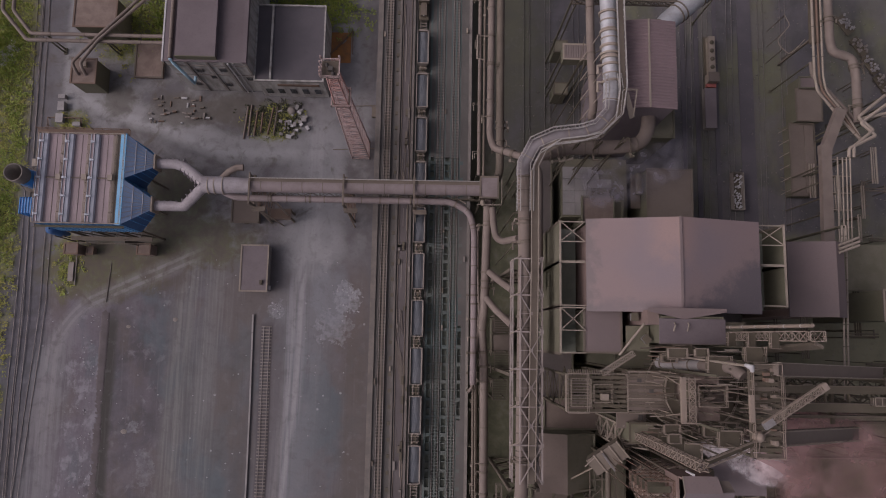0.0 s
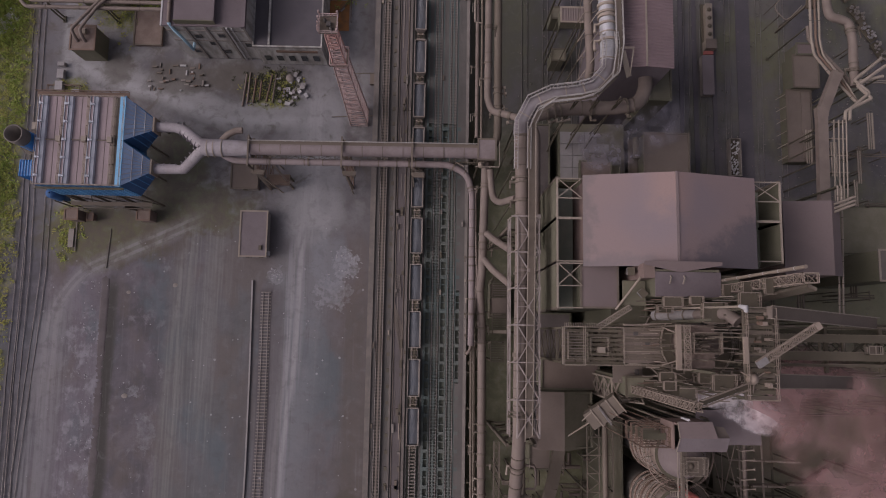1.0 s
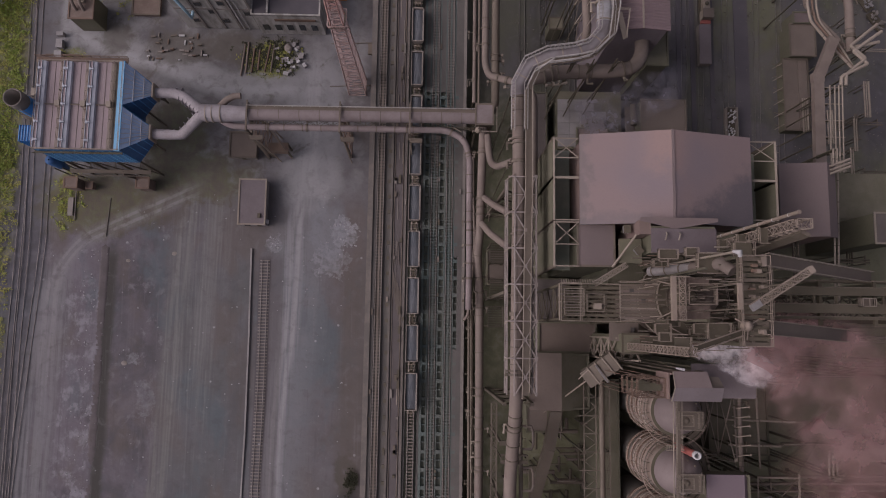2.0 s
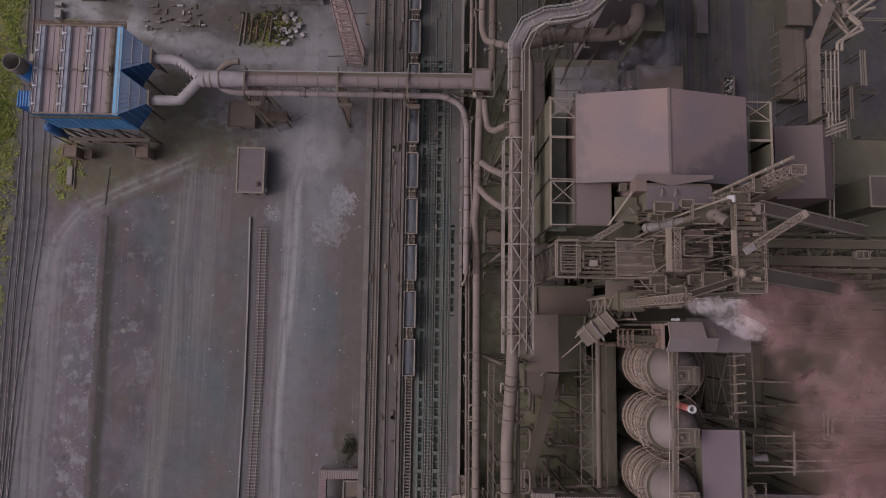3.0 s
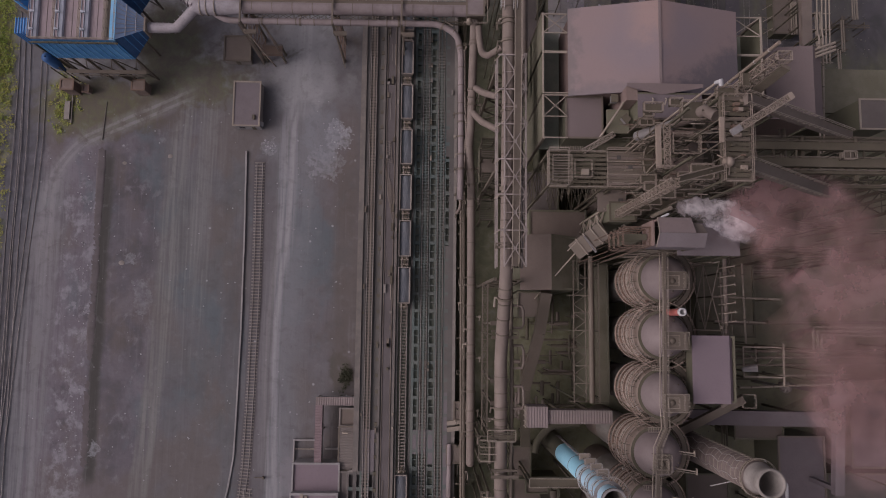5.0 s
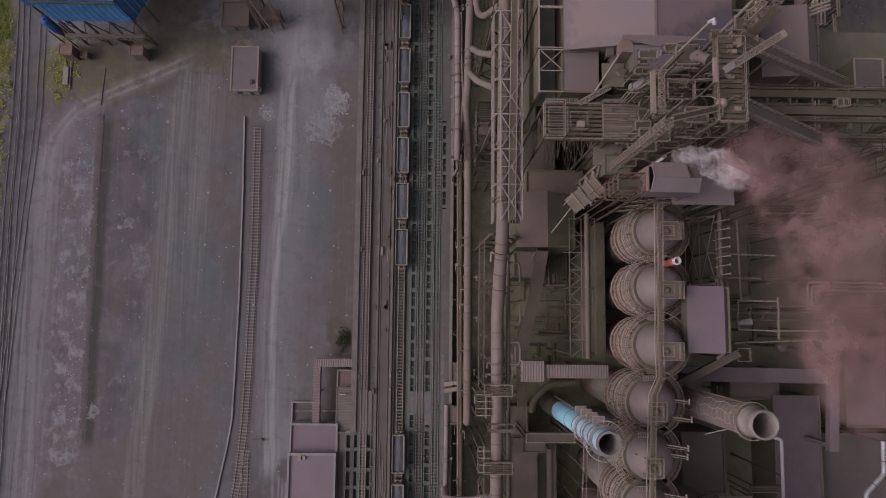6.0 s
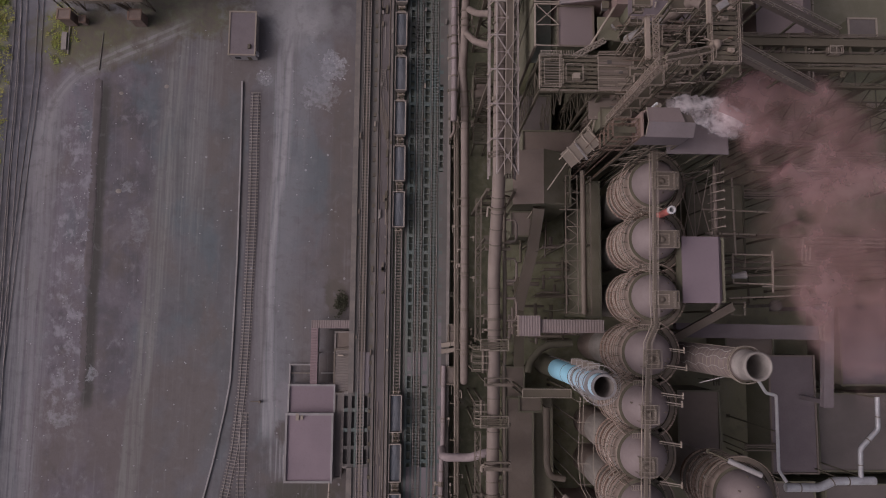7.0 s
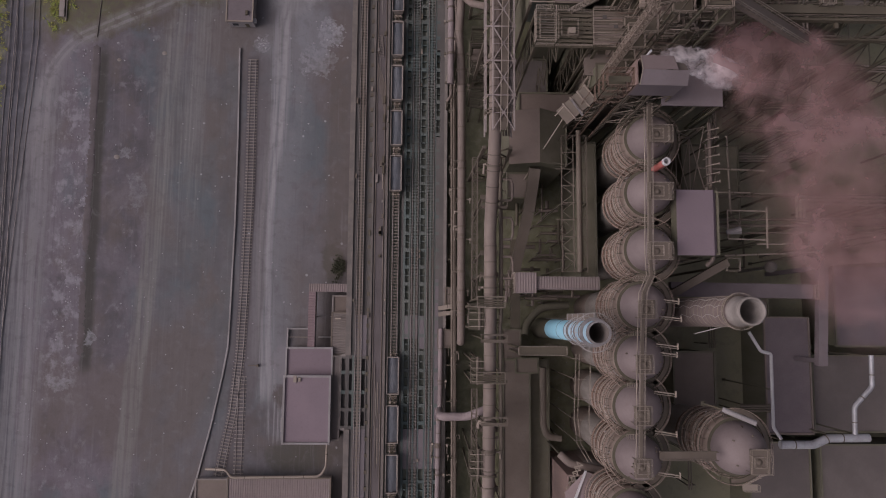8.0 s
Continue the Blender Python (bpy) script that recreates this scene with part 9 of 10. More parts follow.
# ---- hot stoves ----
def hot_stove(x, y, r=4.95, crown=52.6):
    s = thing("hot_stove", "tall dust-coated hot stove with a smooth dome and ring galleries", "stove", (0, 0, 0), "hot stoves")
    part("shell", Shape().turned((0, 0), [(r - 0.9, 0), (r - 0.9, 26), (r + 0.0, 30), (r, 45.4), (r - 0.6, 45.7)], 36), SHELL, s)
    part("skirt", Shape().turned((0, 0), [(r - 0.82, 13), (r - 0.82, 26.2), (r + 0.06, 30.2), (r + 0.06, 33)], 36), SHELL_PALE, s, "pale worn lower shell")
    dr = r - 0.5
    prof = [(dr, 45.6)] + [(dr * math.cos(a), 46.2 + (crown - 46.2) * math.sin(a)) for a in [i * math.pi / 20 for i in range(11)]]
    prof[-1] = (0.02, crown)
    part("dome", Shape().turned((0, 0), prof, 40), DOME, s, "smooth dusty dome")
    for z0, z1, m in ((28.0, 29.4, SHELL_RUST), (30.4, 31.6, SHELL_PALE), (31.6, 32.8, SHELL_RUST), (33.2, 35.0, SHELL_CREAM), (35.2, 36.2, SHELL_RUST), (36.6, 38.6, SHELL_CREAM), (39.0, 40.0, SHELL_RUST), (40.3, 42.0, SHELL_PALE)):
        part("shell_band", Shape().ring((0, 0), r, r + 0.1, z0, z1, 36), m, s, "worn cream and rust shell band")
    for z, w in ((44.6, 1.9), (43.2, 0.75), (41.3, 0.6), (40.0, 0.8), (37.8, 0.6), (36.4, 0.8), (34.7, 0.6), (33.0, 0.85), (30.6, 0.9)):
        d = part("ring_gallery", Shape().ring((0, 0), r + w - 0.16, r + w - 0.04, z, z + 0.1, 32), DECK_DARK if w > 0.7 else STEEL_MID, s)
        rail = Shape()
        for h in (0.55, 1.1):
            rail.ring((0, 0), r + w - 0.035, r + w + 0.035, z + h, z + h + 0.07, 32)
        for i in range(20):
            a = i * math.pi / 10
            rail.beam((math.cos(a) * (r + w), math.sin(a) * (r + w), z), (math.cos(a) * (r + w), math.sin(a) * (r + w), z + 1.1), 0.06)
        part("railing", rail, STOVE_RAIL, d)
        ticks = Shape()
        for i in range(18):
            a = i * math.pi / 9 + 0.3 * z
            ticks.beam((math.cos(a) * r, math.sin(a) * r, z - 0.25), (math.cos(a) * (r + w), math.sin(a) * (r + w), z - 0.05), 0.09)
        part("bracket_row", ticks, DECK_DARK, d)
    part("dome_ledge", Shape().ring((0, 0), r - 0.52, r + 0.1, 45.72, 45.8, 36), DECK_DARK, s)
    part("gallery_floor", Shape().ring((0, 0), r + 0.9, r + 1.84, 44.5, 44.58, 24, -95, 95), STEEL_MID, s)
    for i in range(9):
        a = 1.7 + 0.36 * i
        part("stay_bar", Shape().beam(((r + 0.8) * math.cos(a), (r + 0.8) * math.sin(a), 30.4), ((r + 0.9) * math.cos(a), (r + 0.9) * math.sin(a), 44.6), 0.06), STEEL_PALE, s)
    random.seed(int(abs(y) * 10))
    for i in range(10):
        a, z = random.uniform(1.9, 4.6), random.uniform(31.5, 43)
        p = Vector(((r + 0.3) * math.cos(a), (r + 0.3) * math.sin(a), z))
        w = random.uniform(0.12, 0.3)
        part("burner_box", Shape().box(p.x - w, p.x + w, p.y - w * 0.8, p.y + w * 0.8, z, z + random.uniform(0.4, 1.2)), random.choice((STEEL_DARK, RAIL_PALE, STEEL_RUST, STEEL_PALE)), s)
    for i in range(6):
        a, k = random.uniform(0, 6.28), random.uniform(0.55, 0.95)
        zc = 46.2 + (crown - 46.2) * math.sqrt(1 - k * k)
        part("dome_nozzle", Shape().turned((dr * k * math.cos(a), dr * k * math.sin(a)), [(0.02, zc + 0.35), (0.16, zc + 0.33), (0.18, zc - 0.4)], 8), STEEL_MID, s)
    if r > 5.2:
        x0, x1, y0, y1, u, v = -0.9, 3.1, -3.6, 1.0, 0.9, -1.4
    elif y > -60:
        x0, x1, y0, y1, u, v = -2.2, 2.4, -2.6, 0.8, -0.5, -0.9
    else:
        x0, x1, y0, y1, u, v = -2.8, 0.4, -2.6, 1.0, -1.2, -0.8
    top = crown + 0.3
    cap = part("crown_platform", Shape().box(x0, x1, y0, y1, top, top + 0.08), STEEL_MID, s, "dusty grating platform on the dome")
    part("railing", Shape().railing([(x0, y0, top), (x1, y0, top), (x1, y1, top), (x0, y1, top)], 1.1, True, 1.3, 0.045), STEEL_PALE, cap)
    part("railing", Shape().railing([(x1 - 0.8, y0 + 0.3, top), (x1 - 0.8, y1 - 0.3, top)], 1.1, False, 0.9, 0.04), STEEL_PALE, cap)
    part("manhole", Shape().turned((u, v), [(0.02, crown + 0.62), (0.42, crown + 0.6), (0.44, crown + 0.5), (0.6, crown + 0.48), (0.6, crown - 0.6)], 14), STEEL_MID, cap)
    part("manhole_frame", Shape().railing([(u - 1.1, v - 1.0, top), (u + 1.1, v - 1.0, top), (u + 1.1, v + 1.0, top), (u - 1.1, v + 1.0, top)], 0.9, True, 0.7, 0.05), STEEL_PALE, cap)
    for a in ((x0 + 0.2, y0 + 0.2), (x1 - 0.2, y0 + 0.2), (x1 - 0.2, y1 - 0.2), (x0 + 0.2, y1 - 0.2)):
        part("platform_prop", Shape().beam((*a, crown - 3.2), (*a, top), 0.1), STEEL_MID, cap)
    if r > 5.2:
        part("dome_stair", Shape().lacing((1.6, -3.6, top), (0.4, -7.0, 47.4), (2.8, -3.6, top), (1.6, -7.0, 47.4), 8, 0.07, False), STEEL_PALE, s)
        part("stair_landing", Shape().box(0.4, 3.4, -8.2, -7.0, 47.2, 47.3).railing([(0.4, -7.0, 47.3), (0.4, -8.2, 47.3), (3.4, -8.2, 47.3), (3.4, -7.0, 47.3)], 1.1, False, 1.0, 0.05), STEEL_PALE, s)
    s.location = (x, y, 0)
    return s


for x, y in ((51.0, -32.4), (50.8, -44.0), (50.5, -55.8), (48.9, -67.3), (48.1, -77.8), (47.6, -87.5), (47.4, -97.3)):
    hot_stove(x, y)
hot_stove(67.4, -95.4, 5.7, 53.2)
hot_stove(46.0, -108.5)
cw = thing("stove_crown_walk", "narrow railed walkway linking the stove domes", "walkway", (50, -60, 52), kind="")
way = [(48.9, -27, 53.0), (48.7, -44, 53.0), (48.4, -57, 53.0), (48.6, -61.5, 53.0), (47.0, -65.0, 53.0), (46.4, -78, 53.0), (45.8, -98, 53.0)]
for k in (-0.5, 0.5):
    part("railing", Shape().railing([(x + k, y, z) for x, y, z in way], 1.0, gap=2.0, w=0.05), STEEL_PALE, cw)
s = Shape()
for a, b in zip(way, way[1:]):
    s.beam(a, b, 0.9, 0.06)
part("grating", s, STEEL_MID, cw)
pipe_line("crown_pipe", "thin pipe along the stove crowns", [(x - 0.9, y, z + 0.1) for x, y, z in way], 0.1, STEEL_PALE, 0, 0, foot=44)
for x, y in ((49.5, -38.7), (49.2, -50.3), (48.2, -62), (47, -72.8), (46.6, -82.8), (46.3, -92.5)):
    link = thing("stove_link", "narrow rung bridge between two stove domes", "bridge", (x - 1.5, y, 44.6), "stove links")
    for k in (-0.45, 0.45):
        part("stringer", Shape().beam((x - 2.6, y + k, 51.6), (x + 1.0, y + k, 51.6), 0.07, 0.2), STEEL_PALE, link)
    rungs = Shape()
    for e in range(11):
        rungs.beam((x - 2.6 + 0.33 * e, y - 0.45, 51.62), (x - 2.6 + 0.33 * e, y + 0.45, 51.62), 0.07)
    part("rungs", rungs, STEEL_PALE, link)
    for k in (-2.4, 0.8):
        part("post", Shape().beam((x + k, y, 44.6), (x + k, y, 51.5), 0.14), STEEL_MID, link)
walk_rack = thing("stove_side_gallery", "thin railed gallery running west of the southern stoves", "gallery", (39, -85, 0))
for x, z in ((38.0, 30.0), (38.8, 30.0), (40.6, 33.0)):
    part("railing", Shape().railing([(x + 0.6, -78, z), (x, -92, z), (x + 0.6, -97.5, z), (x + 3.0, -101.5, z)], 1.1, False, 1.8, 0.045), STEEL_PALE, walk_rack)
for i in range(5):
    y = -79 - 4.5 * i
    part("cross_tie", Shape().beam((38.0, y, 30.1), (41.0, y, 30.3), 0.09), STEEL_PALE, walk_rack)
    part("leg", Shape().beam((38.4, y, 0), (38.4, y, 30), 0.18), STEEL_MID, walk_rack)
for i, (x, y) in enumerate(((53.0, -66.0), (53.4, -69.4), (52.6, -74.8), (52.4, -76.4), (52, -84), (51.9, -91.6), (52.4, -99.4))):
    solo("vent_pipe", Shape().tube([(x - 2.4, y, 50.5), (x + 1.6, y - 0.5, 51.2)], 0.13, 8).tube([(x - 2.4, y - 0.45, 50.5), (x + 1.5, y - 0.9, 51.2)], 0.07, 6).box(x + 1.5, x + 1.66, y - 1.1, y + 0.1, 50.9, 51.5), STEEL_PALE, "pale vent pipe with a flanged end beside a stove dome", "pipe", group="vent pipes")
solo("explosion_door_bridge", Shape().box(50.0, 61.0, -96.8, -95.2, 51.2, 51.5).railing([(50, -96.8, 51.5), (61, -96.8, 51.5)], 1.1).railing([(50, -95.2, 51.5), (61, -95.2, 51.5)], 1.1), STEEL_MID, "railed bridge between the south stoves", "bridge")
pipe_line("dome_pipe", "pale pipe stub above the south-east stove", [(61.6, -87.0, 53.5), (67.2, -89.4, 55.2)], 0.5, CONCRETE_PALE, 0, 0, foot=44)
red = thing("red_stack", "short faded red stack with a pale rim between two stoves", "stack", (51.4, -39.4, 44))
part("shaft", Shape().turned((51.4, -39.4), [(0.68, 44), (0.68, 54.6)], 18), RED, red)
part("rim", Shape().turned((51.4, -39.4), [(0.68, 54.6), (0.8, 54.8), (0.8, 55.6), (0.5, 55.65), (0.5, 50)], 18), WHITE, red, "pale rim")

# chimneys -----------------------------------------------------------------------
bc = thing("blue_chimney", "tall sky-blue chimney with a grey railed gallery", "chimney", (36.2, -72.2, 0))
QX, QY = 35.7, -72.5
# dark colour below z 20 stands in for shade and haze at the foot
part("base", Shape().turned((QX, QY), [(2.7, 0), (2.5, 8), (2.34, 20)], 28), DECK_DARK, bc, "lower shaft coloured dark for the shade round its foot")
part("shaft", Shape().turned((QX, QY), [(2.34, 20), (2.2, 32), (2.14, 42)], 28), CHIMNEY_BLUE, bc)
part("upper_shaft", Shape().turned((QX, QY), [(2.14, 42), (2.08, 62.2)], 28), PIPE_BLUE, bc, "faded pale blue upper shaft")
part("mouth", Shape().turned((QX, QY), [(2.08, 62.2), (2.2, 62.5), (2.2, 63.1), (1.86, 63.15), (1.8, 52), (0.05, 51.8)], 28), CONCRETE_DARK, bc, "grey lined chimney mouth")
part("rim", Shape().ring((QX, QY), 1.84, 2.24, 63.1, 63.3, 28), PIPE_SILVER, bc)
for z, r in ((59.6, 3.6), (52.5, 2.9), (46.5, 2.8)):
    g = part("gallery", Shape().ring((QX, QY), 2.15, 2.75 if r > 3 else 2.4, z, z + 0.1, 24), PIPE_SILVER, bc)
    rail = Shape()
    for h in (0.0, 1.1):
        rail.ring((QX, QY), r - 0.035, r + 0.035, z + h, z + h + 0.07, 32)
    for i in range(20):
        a = i * math.pi / 10
        rail.beam((QX + r * math.cos(a), QY + r * math.sin(a), z), (QX + r * math.cos(a), QY + r * math.sin(a), z + 1.1), 0.06)
        rail.beam((QX + 2.1 * math.cos(a), QY + 2.1 * math.sin(a), z - 0.1), (QX + r * math.cos(a), QY + r * math.sin(a), z), 0.07)
    part("railing", rail, RAIL_PALE, g)
for i, z in enumerate((38, 43, 48, 53)):
    g = part("ladder_landing", Shape().box(QX - 0.6, QX + 1.6, QY + 2.1, QY + 3.5, z, z + 0.08), STEEL_PALE, bc)
    part("railing", Shape().railing([(QX - 0.6, QY + 2.2, z), (QX - 0.6, QY + 3.5, z), (QX + 1.6, QY + 3.5, z), (QX + 1.6, QY + 2.2, z)], 1.1, False, 0.8, 0.05), RAIL_PALE, g)
for z in (34, 42, 45, 50, 56):
    part("hoop", Shape().ring((QX, QY), 2.0, 2.24, z, z + 0.16, 28), STEEL_MID, bc)
part("ladder", Shape().lacing((QX - 0.2, QY + 2.5, 10), (QX - 0.2, QY + 2.4, 62), (QX + 0.6, QY + 2.5, 10), (QX + 0.6, QY + 2.4, 62), 60, 0.08, False), PIPE_SILVER, bc)
pcx, pcy = 61.6, -68.5
pc = thing("pale_chimney", "tall pale chimney with scaffold cables and a sooty mouth", "chimney", (pcx, pcy, 0))
part("shaft", Shape().turned((pcx, pcy), [(3.4, 0), (3.0, 40), (2.78, 62.4)], 32), CHIMNEY_BRICK, pc)
part("collar", Shape().turned((pcx, pcy), [(2.78, 62.3), (2.5, 62.6), (2.42, 65.0), (2.55, 66.2), (2.55, 67.0), (2.25, 67.2), (2.05, 66.6), (1.95, 56)], 32), CONCRETE, pc, "smooth pale collar")
part("flue_lining", Shape().turned((pcx, pcy), [(1.94, 64), (1.8, 58.5), (0.05, 58.4)], 24), CONCRETE, pc)
for i in range(21):
    z = 24 + 1.85 * i
    part("hoop", Shape().ring((pcx, pcy), 2.5, 3.27 - 0.0066 * z, z, z + 0.16, 32), STEEL_PALE, pc)
g = part("gallery", Shape().ring((pcx, pcy), 2.75, 3.1, 61.6, 61.7, 28), STEEL_MID, pc)
rail = Shape()
for h in (0.5, 1.1):
    rail.ring((pcx, pcy), 3.3, 3.4, 61.6 + h, 61.7 + h, 32)
for i in range(20):
    a = i * math.pi / 10
    rail.beam((pcx + 3.35 * math.cos(a), pcy + 3.35 * math.sin(a), 61.5), (pcx + 3.35 * math.cos(a), pcy + 3.35 * math.sin(a), 62.7), 0.07)
    rail.beam((pcx + 2.7 * math.cos(a), pcy + 2.7 * math.sin(a), 61.6), (pcx + 3.35 * math.cos(a), pcy + 3.35 * math.sin(a), 61.6), 0.08)
part("railing", rail, STEEL_PALE, g)
part("stay_pipe", Shape().tube([(58.0, -72.8, 50), (63.6, -71.3, 51), (62.2, -70.6, 51)], 0.11, 6), RAIL_PALE, pc)
for a in (2.2, 2.75, 3.4):
    part("cable", Shape().tube([(pcx + (3.3 - 0.007 * z) * math.cos(a + 0.12 * math.sin(z)), pcy + (3.3 - 0.007 * z) * math.sin(a + 0.12 * math.sin(z)), z) for z in range(30, 61, 2)], 0.06, 5), RAIL_PALE, pc)
part("ladder", Shape().lacing((pcx - 0.4, pcy + 3.2, 10), (pcx - 0.4, pcy + 2.9, 60), (pcx + 0.4, pcy + 3.2, 10), (pcx + 0.4, pcy + 2.9, 60), 50, 0.1, False), STEEL_PALE, pc)

# stove house and conveyors to the east --------------------------------------------
sh = thing("valve_gallery_house", "plain dusty pink box house east of the stoves", "building", (59.4, -50.5, 0))
part("wall", walls(55.3, 63.9, -57.1, -44.0, 46.4, 49.6), WALL_DARK, sh)
part("roof", Shape().box(55.2, 62.6, -57.2, -43.9, 49.6, 50.0), ROOF_PLUM, sh)
part("roof_slope", Shape().face([(62.604, -57.2, 50.0), (64.0, -57.2, 48.6), (64.0, -43.9, 48.6), (62.604, -43.9, 50.0)]), ROOF_PLUM, sh)
part("floor", Shape().box(55.3, 63.9, -57.1, -44.0, 46.1, 46.4), STEEL_DARK, sh)
for x in (55.8, 63.4):
    for y in (-56.6, -50.5, -44.5):
        part("leg", Shape().beam((x, y, 0), (x, y, 46.1), 0.4), DECK_DARK, sh)
    bars("brace", (x, -56.6, 4), (x, -44.5, 4), (x, -56.6, 39), (x, -44.5, 39), 3, 0.26, STEEL_MID, sh)
bars("brace", (55.8, -57, 5), (55.8, -57, 39), (63.4, -57, 5), (63.4, -57, 39), 4, 0.26, STEEL_MID, sh)
lattice_tower("steel_framework", "open steel frame north of the valve house", 56.5, 64.5, -43, -28.5, 0, 42, 5, STEEL_PALE, 0.34, 0.16, "frame")
for i in range(7):
    y = -30 - 1.9 * i
    solo("vent_pipe", Shape().beam((64.3, y, 41.5), (64.3, y, 44.4), 0.14).tube([(64.0, y, 44), (66.3, y + 0.4, 45)], 0.13, 8).tube([(66.2, y + 0.38, 44.96), (66.4, y + 0.41, 45.04)], 0.3, 8), STEEL_PALE, "pale vent pipe with a flanged end on the steel frame", "pipe", group="vent pipes")
pipe_line("valve_house_pipe", "dusty pipe along the valve house", [(65.2, -28, 43), (65.2, -57.5, 43), (64.2, -58.6, 42)], 0.45, PIPE_PINK, 0.6, 6, fit=6)
chute = thing("slanting_chute", "dusty closed chute slanting down to the stoves", "chute", (64, -61, 30))
part("casing", Shape().beam((58.0, -65.4, 33), (70.6, -57.4, 38), 1.7, 1.5), STEEL_MID, chute)
part("leg", Shape().beam((62, -63, 0), (62, -63, 34), 0.5).beam((69, -58.6, 0), (69, -58.6, 36), 0.5), STEEL_DARK, chute)
part("end_frame", Shape().railing([(70.4, -56.6, 37), (73.2, -56.6, 37), (73.2, -59.4, 37), (70.4, -59.4, 37)], 1.2, True, 1.0, 0.08), STEEL_PALE, chute)
fr = thing("hanging_frame", "pale rectangular steel frame with a small hopper", "frame", (74, -49.6, 30))
part("frame", Shape().beam((69.9, -46.4, 40), (78.6, -46.5, 40), 0.32).beam((78.6, -45.6, 40), (78.4, -54.6, 40), 0.36).beam((78.4, -52.8, 40), (69.9, -52.6, 40), 0.28).beam((69.9, -46.4, 40), (69.9, -52.6, 40), 0.28), STEEL_PALE, fr)
part("bracing", Shape().beam((70, -46.5, 40), (72.6, -49.5, 40), 0.18).beam((72.6, -46.5, 40), (72.6, -49.5, 40), 0.2).beam((74.6, -50.4, 40), (78.4, -46.6, 40), 0.18), STEEL_MID, fr)
part("hopper", Shape().tube([(69.5, -51.2, 40.2), (72.4, -50.8, 40.6)], [0.45, 0.85], 14), CONCRETE_PALE, fr, "pale hopper")
for x, y in ((69.9, -46.5), (78.5, -46.5), (78.4, -52.7), (69.9, -52.7)):
    part("leg", Shape().beam((x, y, 0), (x, y, 40), 0.35), STEEL_DARK, fr)
for y, z, r in ((-47.6, 34, 0.3), (-49.0, 34, 0.35), (-50.6, 34, 0.25), (-41.5, 30, 0.3)):
    pipe_line("east_cross_pipe", "thin dusty pipe running east from the valve house", [(70, y, z), (96, y + 0.4, z), (120, y + 0.8, z)], r, STEEL_MID, 0, 6, foot=0)
for k in range(3):
    pipe_line("loop_pipe", "pale looped pipe on tall legs in the eastern haze", [(112, -42.0 - 0.9 * k, 34), (88.6 + 0.9 * k, -42.0 - 0.9 * k, 34), (88.4 + 0.9 * k, -48.0 + 0.5 * k, 34), (91.0 + 0.4 * k, -48.2 + 0.5 * k, 34)], 0.28, STEEL_PALE, 0.5, 0, foot=0)
for x0, y0, x1, y1 in ((79.6, -52.9, 97, -52.6), (72.1, -55.6, 94, -54.6), (67, -41, 78.5, -41.2), (66.5, -35.5, 82, -36), (68.5, -30, 68.8, -44.5), (73.5, -28, 73.8, -46)):
    pipe_line("haze_pipe", "thin pale pipe above the dark plant roofs", [(x0, y0, 33), (x1, y1, 33)], 0.22, STEEL_PALE, 0, 5, foot=0)
ec = thing("east_conveyor", "long dusty closed conveyor running east", "conveyor", (86, -63, 0))
part("casing", Shape().beam((62, -62.9, 26), (96.4, -63.3, 26), 3.3, 1.9), WALL_LILAC, ec)
part("end_box", Shape().box(96.404, 97.9, -65.2, -60.6, 24, 27.6), WALL_WARM, ec)
part("frame", Shape().railing([(95.4, -65.0, 27), (96.2, -65.0, 27), (96.2, -61.6, 27), (95.4, -61.6, 27)], 0.8, True, 1.0, 0.2), STEEL_PALE, ec)
for x in (66, 75, 84, 93):
    part("leg", Shape().beam((x, -63, 0), (x, -63, 25), 0.5), STEEL_DARK, ec)
solo("south_conveyor", Shape().beam((98.4, -56, 26), (98.2, -80.6, 24), 2.2, 1.8).box(97.6, 98.8, -80, -79, 0, 23).box(97.6, 98.8, -58, -57, 0, 25), WALL_LILAC, "dusty closed conveyor turning south", "conveyor")
solo("north_conveyor_arm", Shape().beam((98.2, -56, 26.2), (122, -54, 26.2), 2.6, 1.8).box(108, 109, -56, -55, 0, 25.4), WALL_WARM, "dusty closed conveyor arm", "conveyor")
solo("gas_ball", Shape().turned((90.5, -56.8), [(0.02, 19.0), (0.7, 18.8), (1.25, 18.2), (1.45, 17.4), (1.25, 16.4), (0.6, 15.8), (0.4, 15.4), (0.4, 0)], 24), CONCRETE, "small pale ball-topped tank", "tank")
flat_block("east_works", "broad lilac-grey works roof in the eastern haze", 107.6, 150, -76.2, -56.4, 0, 15, WALL_DARK, ROOF_MAUVE, "works")
flat_block("east_roof", "dusty lilac flat roof beside the pale chimney", 90.4, 101.6, -98, -69.4, 0, 13, WALL_DARK, ROOF_MAUVE, "works", ROOF_MID)
flat_block("east_roof_long", "dark flat roof behind the white pipes", 86, 101, -128, -100.5, 0, 12, WALL_DARK, ROOF_SMOKED, "works")
flat_block("east_shed", "dark shed roof east of the white pipes", 104, 150, -125, -101, 0, 12, WALL_DARK, ROOF_SMOKED, "works")
flat_block("east_yard_roof", "dark roof south of the works", 104, 150, -98, -79, 0, 10, WALL_DARK, ROOF_SMOKED, "works")
pipe_line("white_pipe", "white-clad pipe stepping down beside the east roofs", [(80.3, -72.8, 26), (82.9, -77.2, 26), (85.3, -77.8, 26), (85.2, -94.6, 26), (86.9, -97.2, 26)], 0.38, WHITE, 0.5, 0, supports=((85.2, -86, 25.8, 0),))
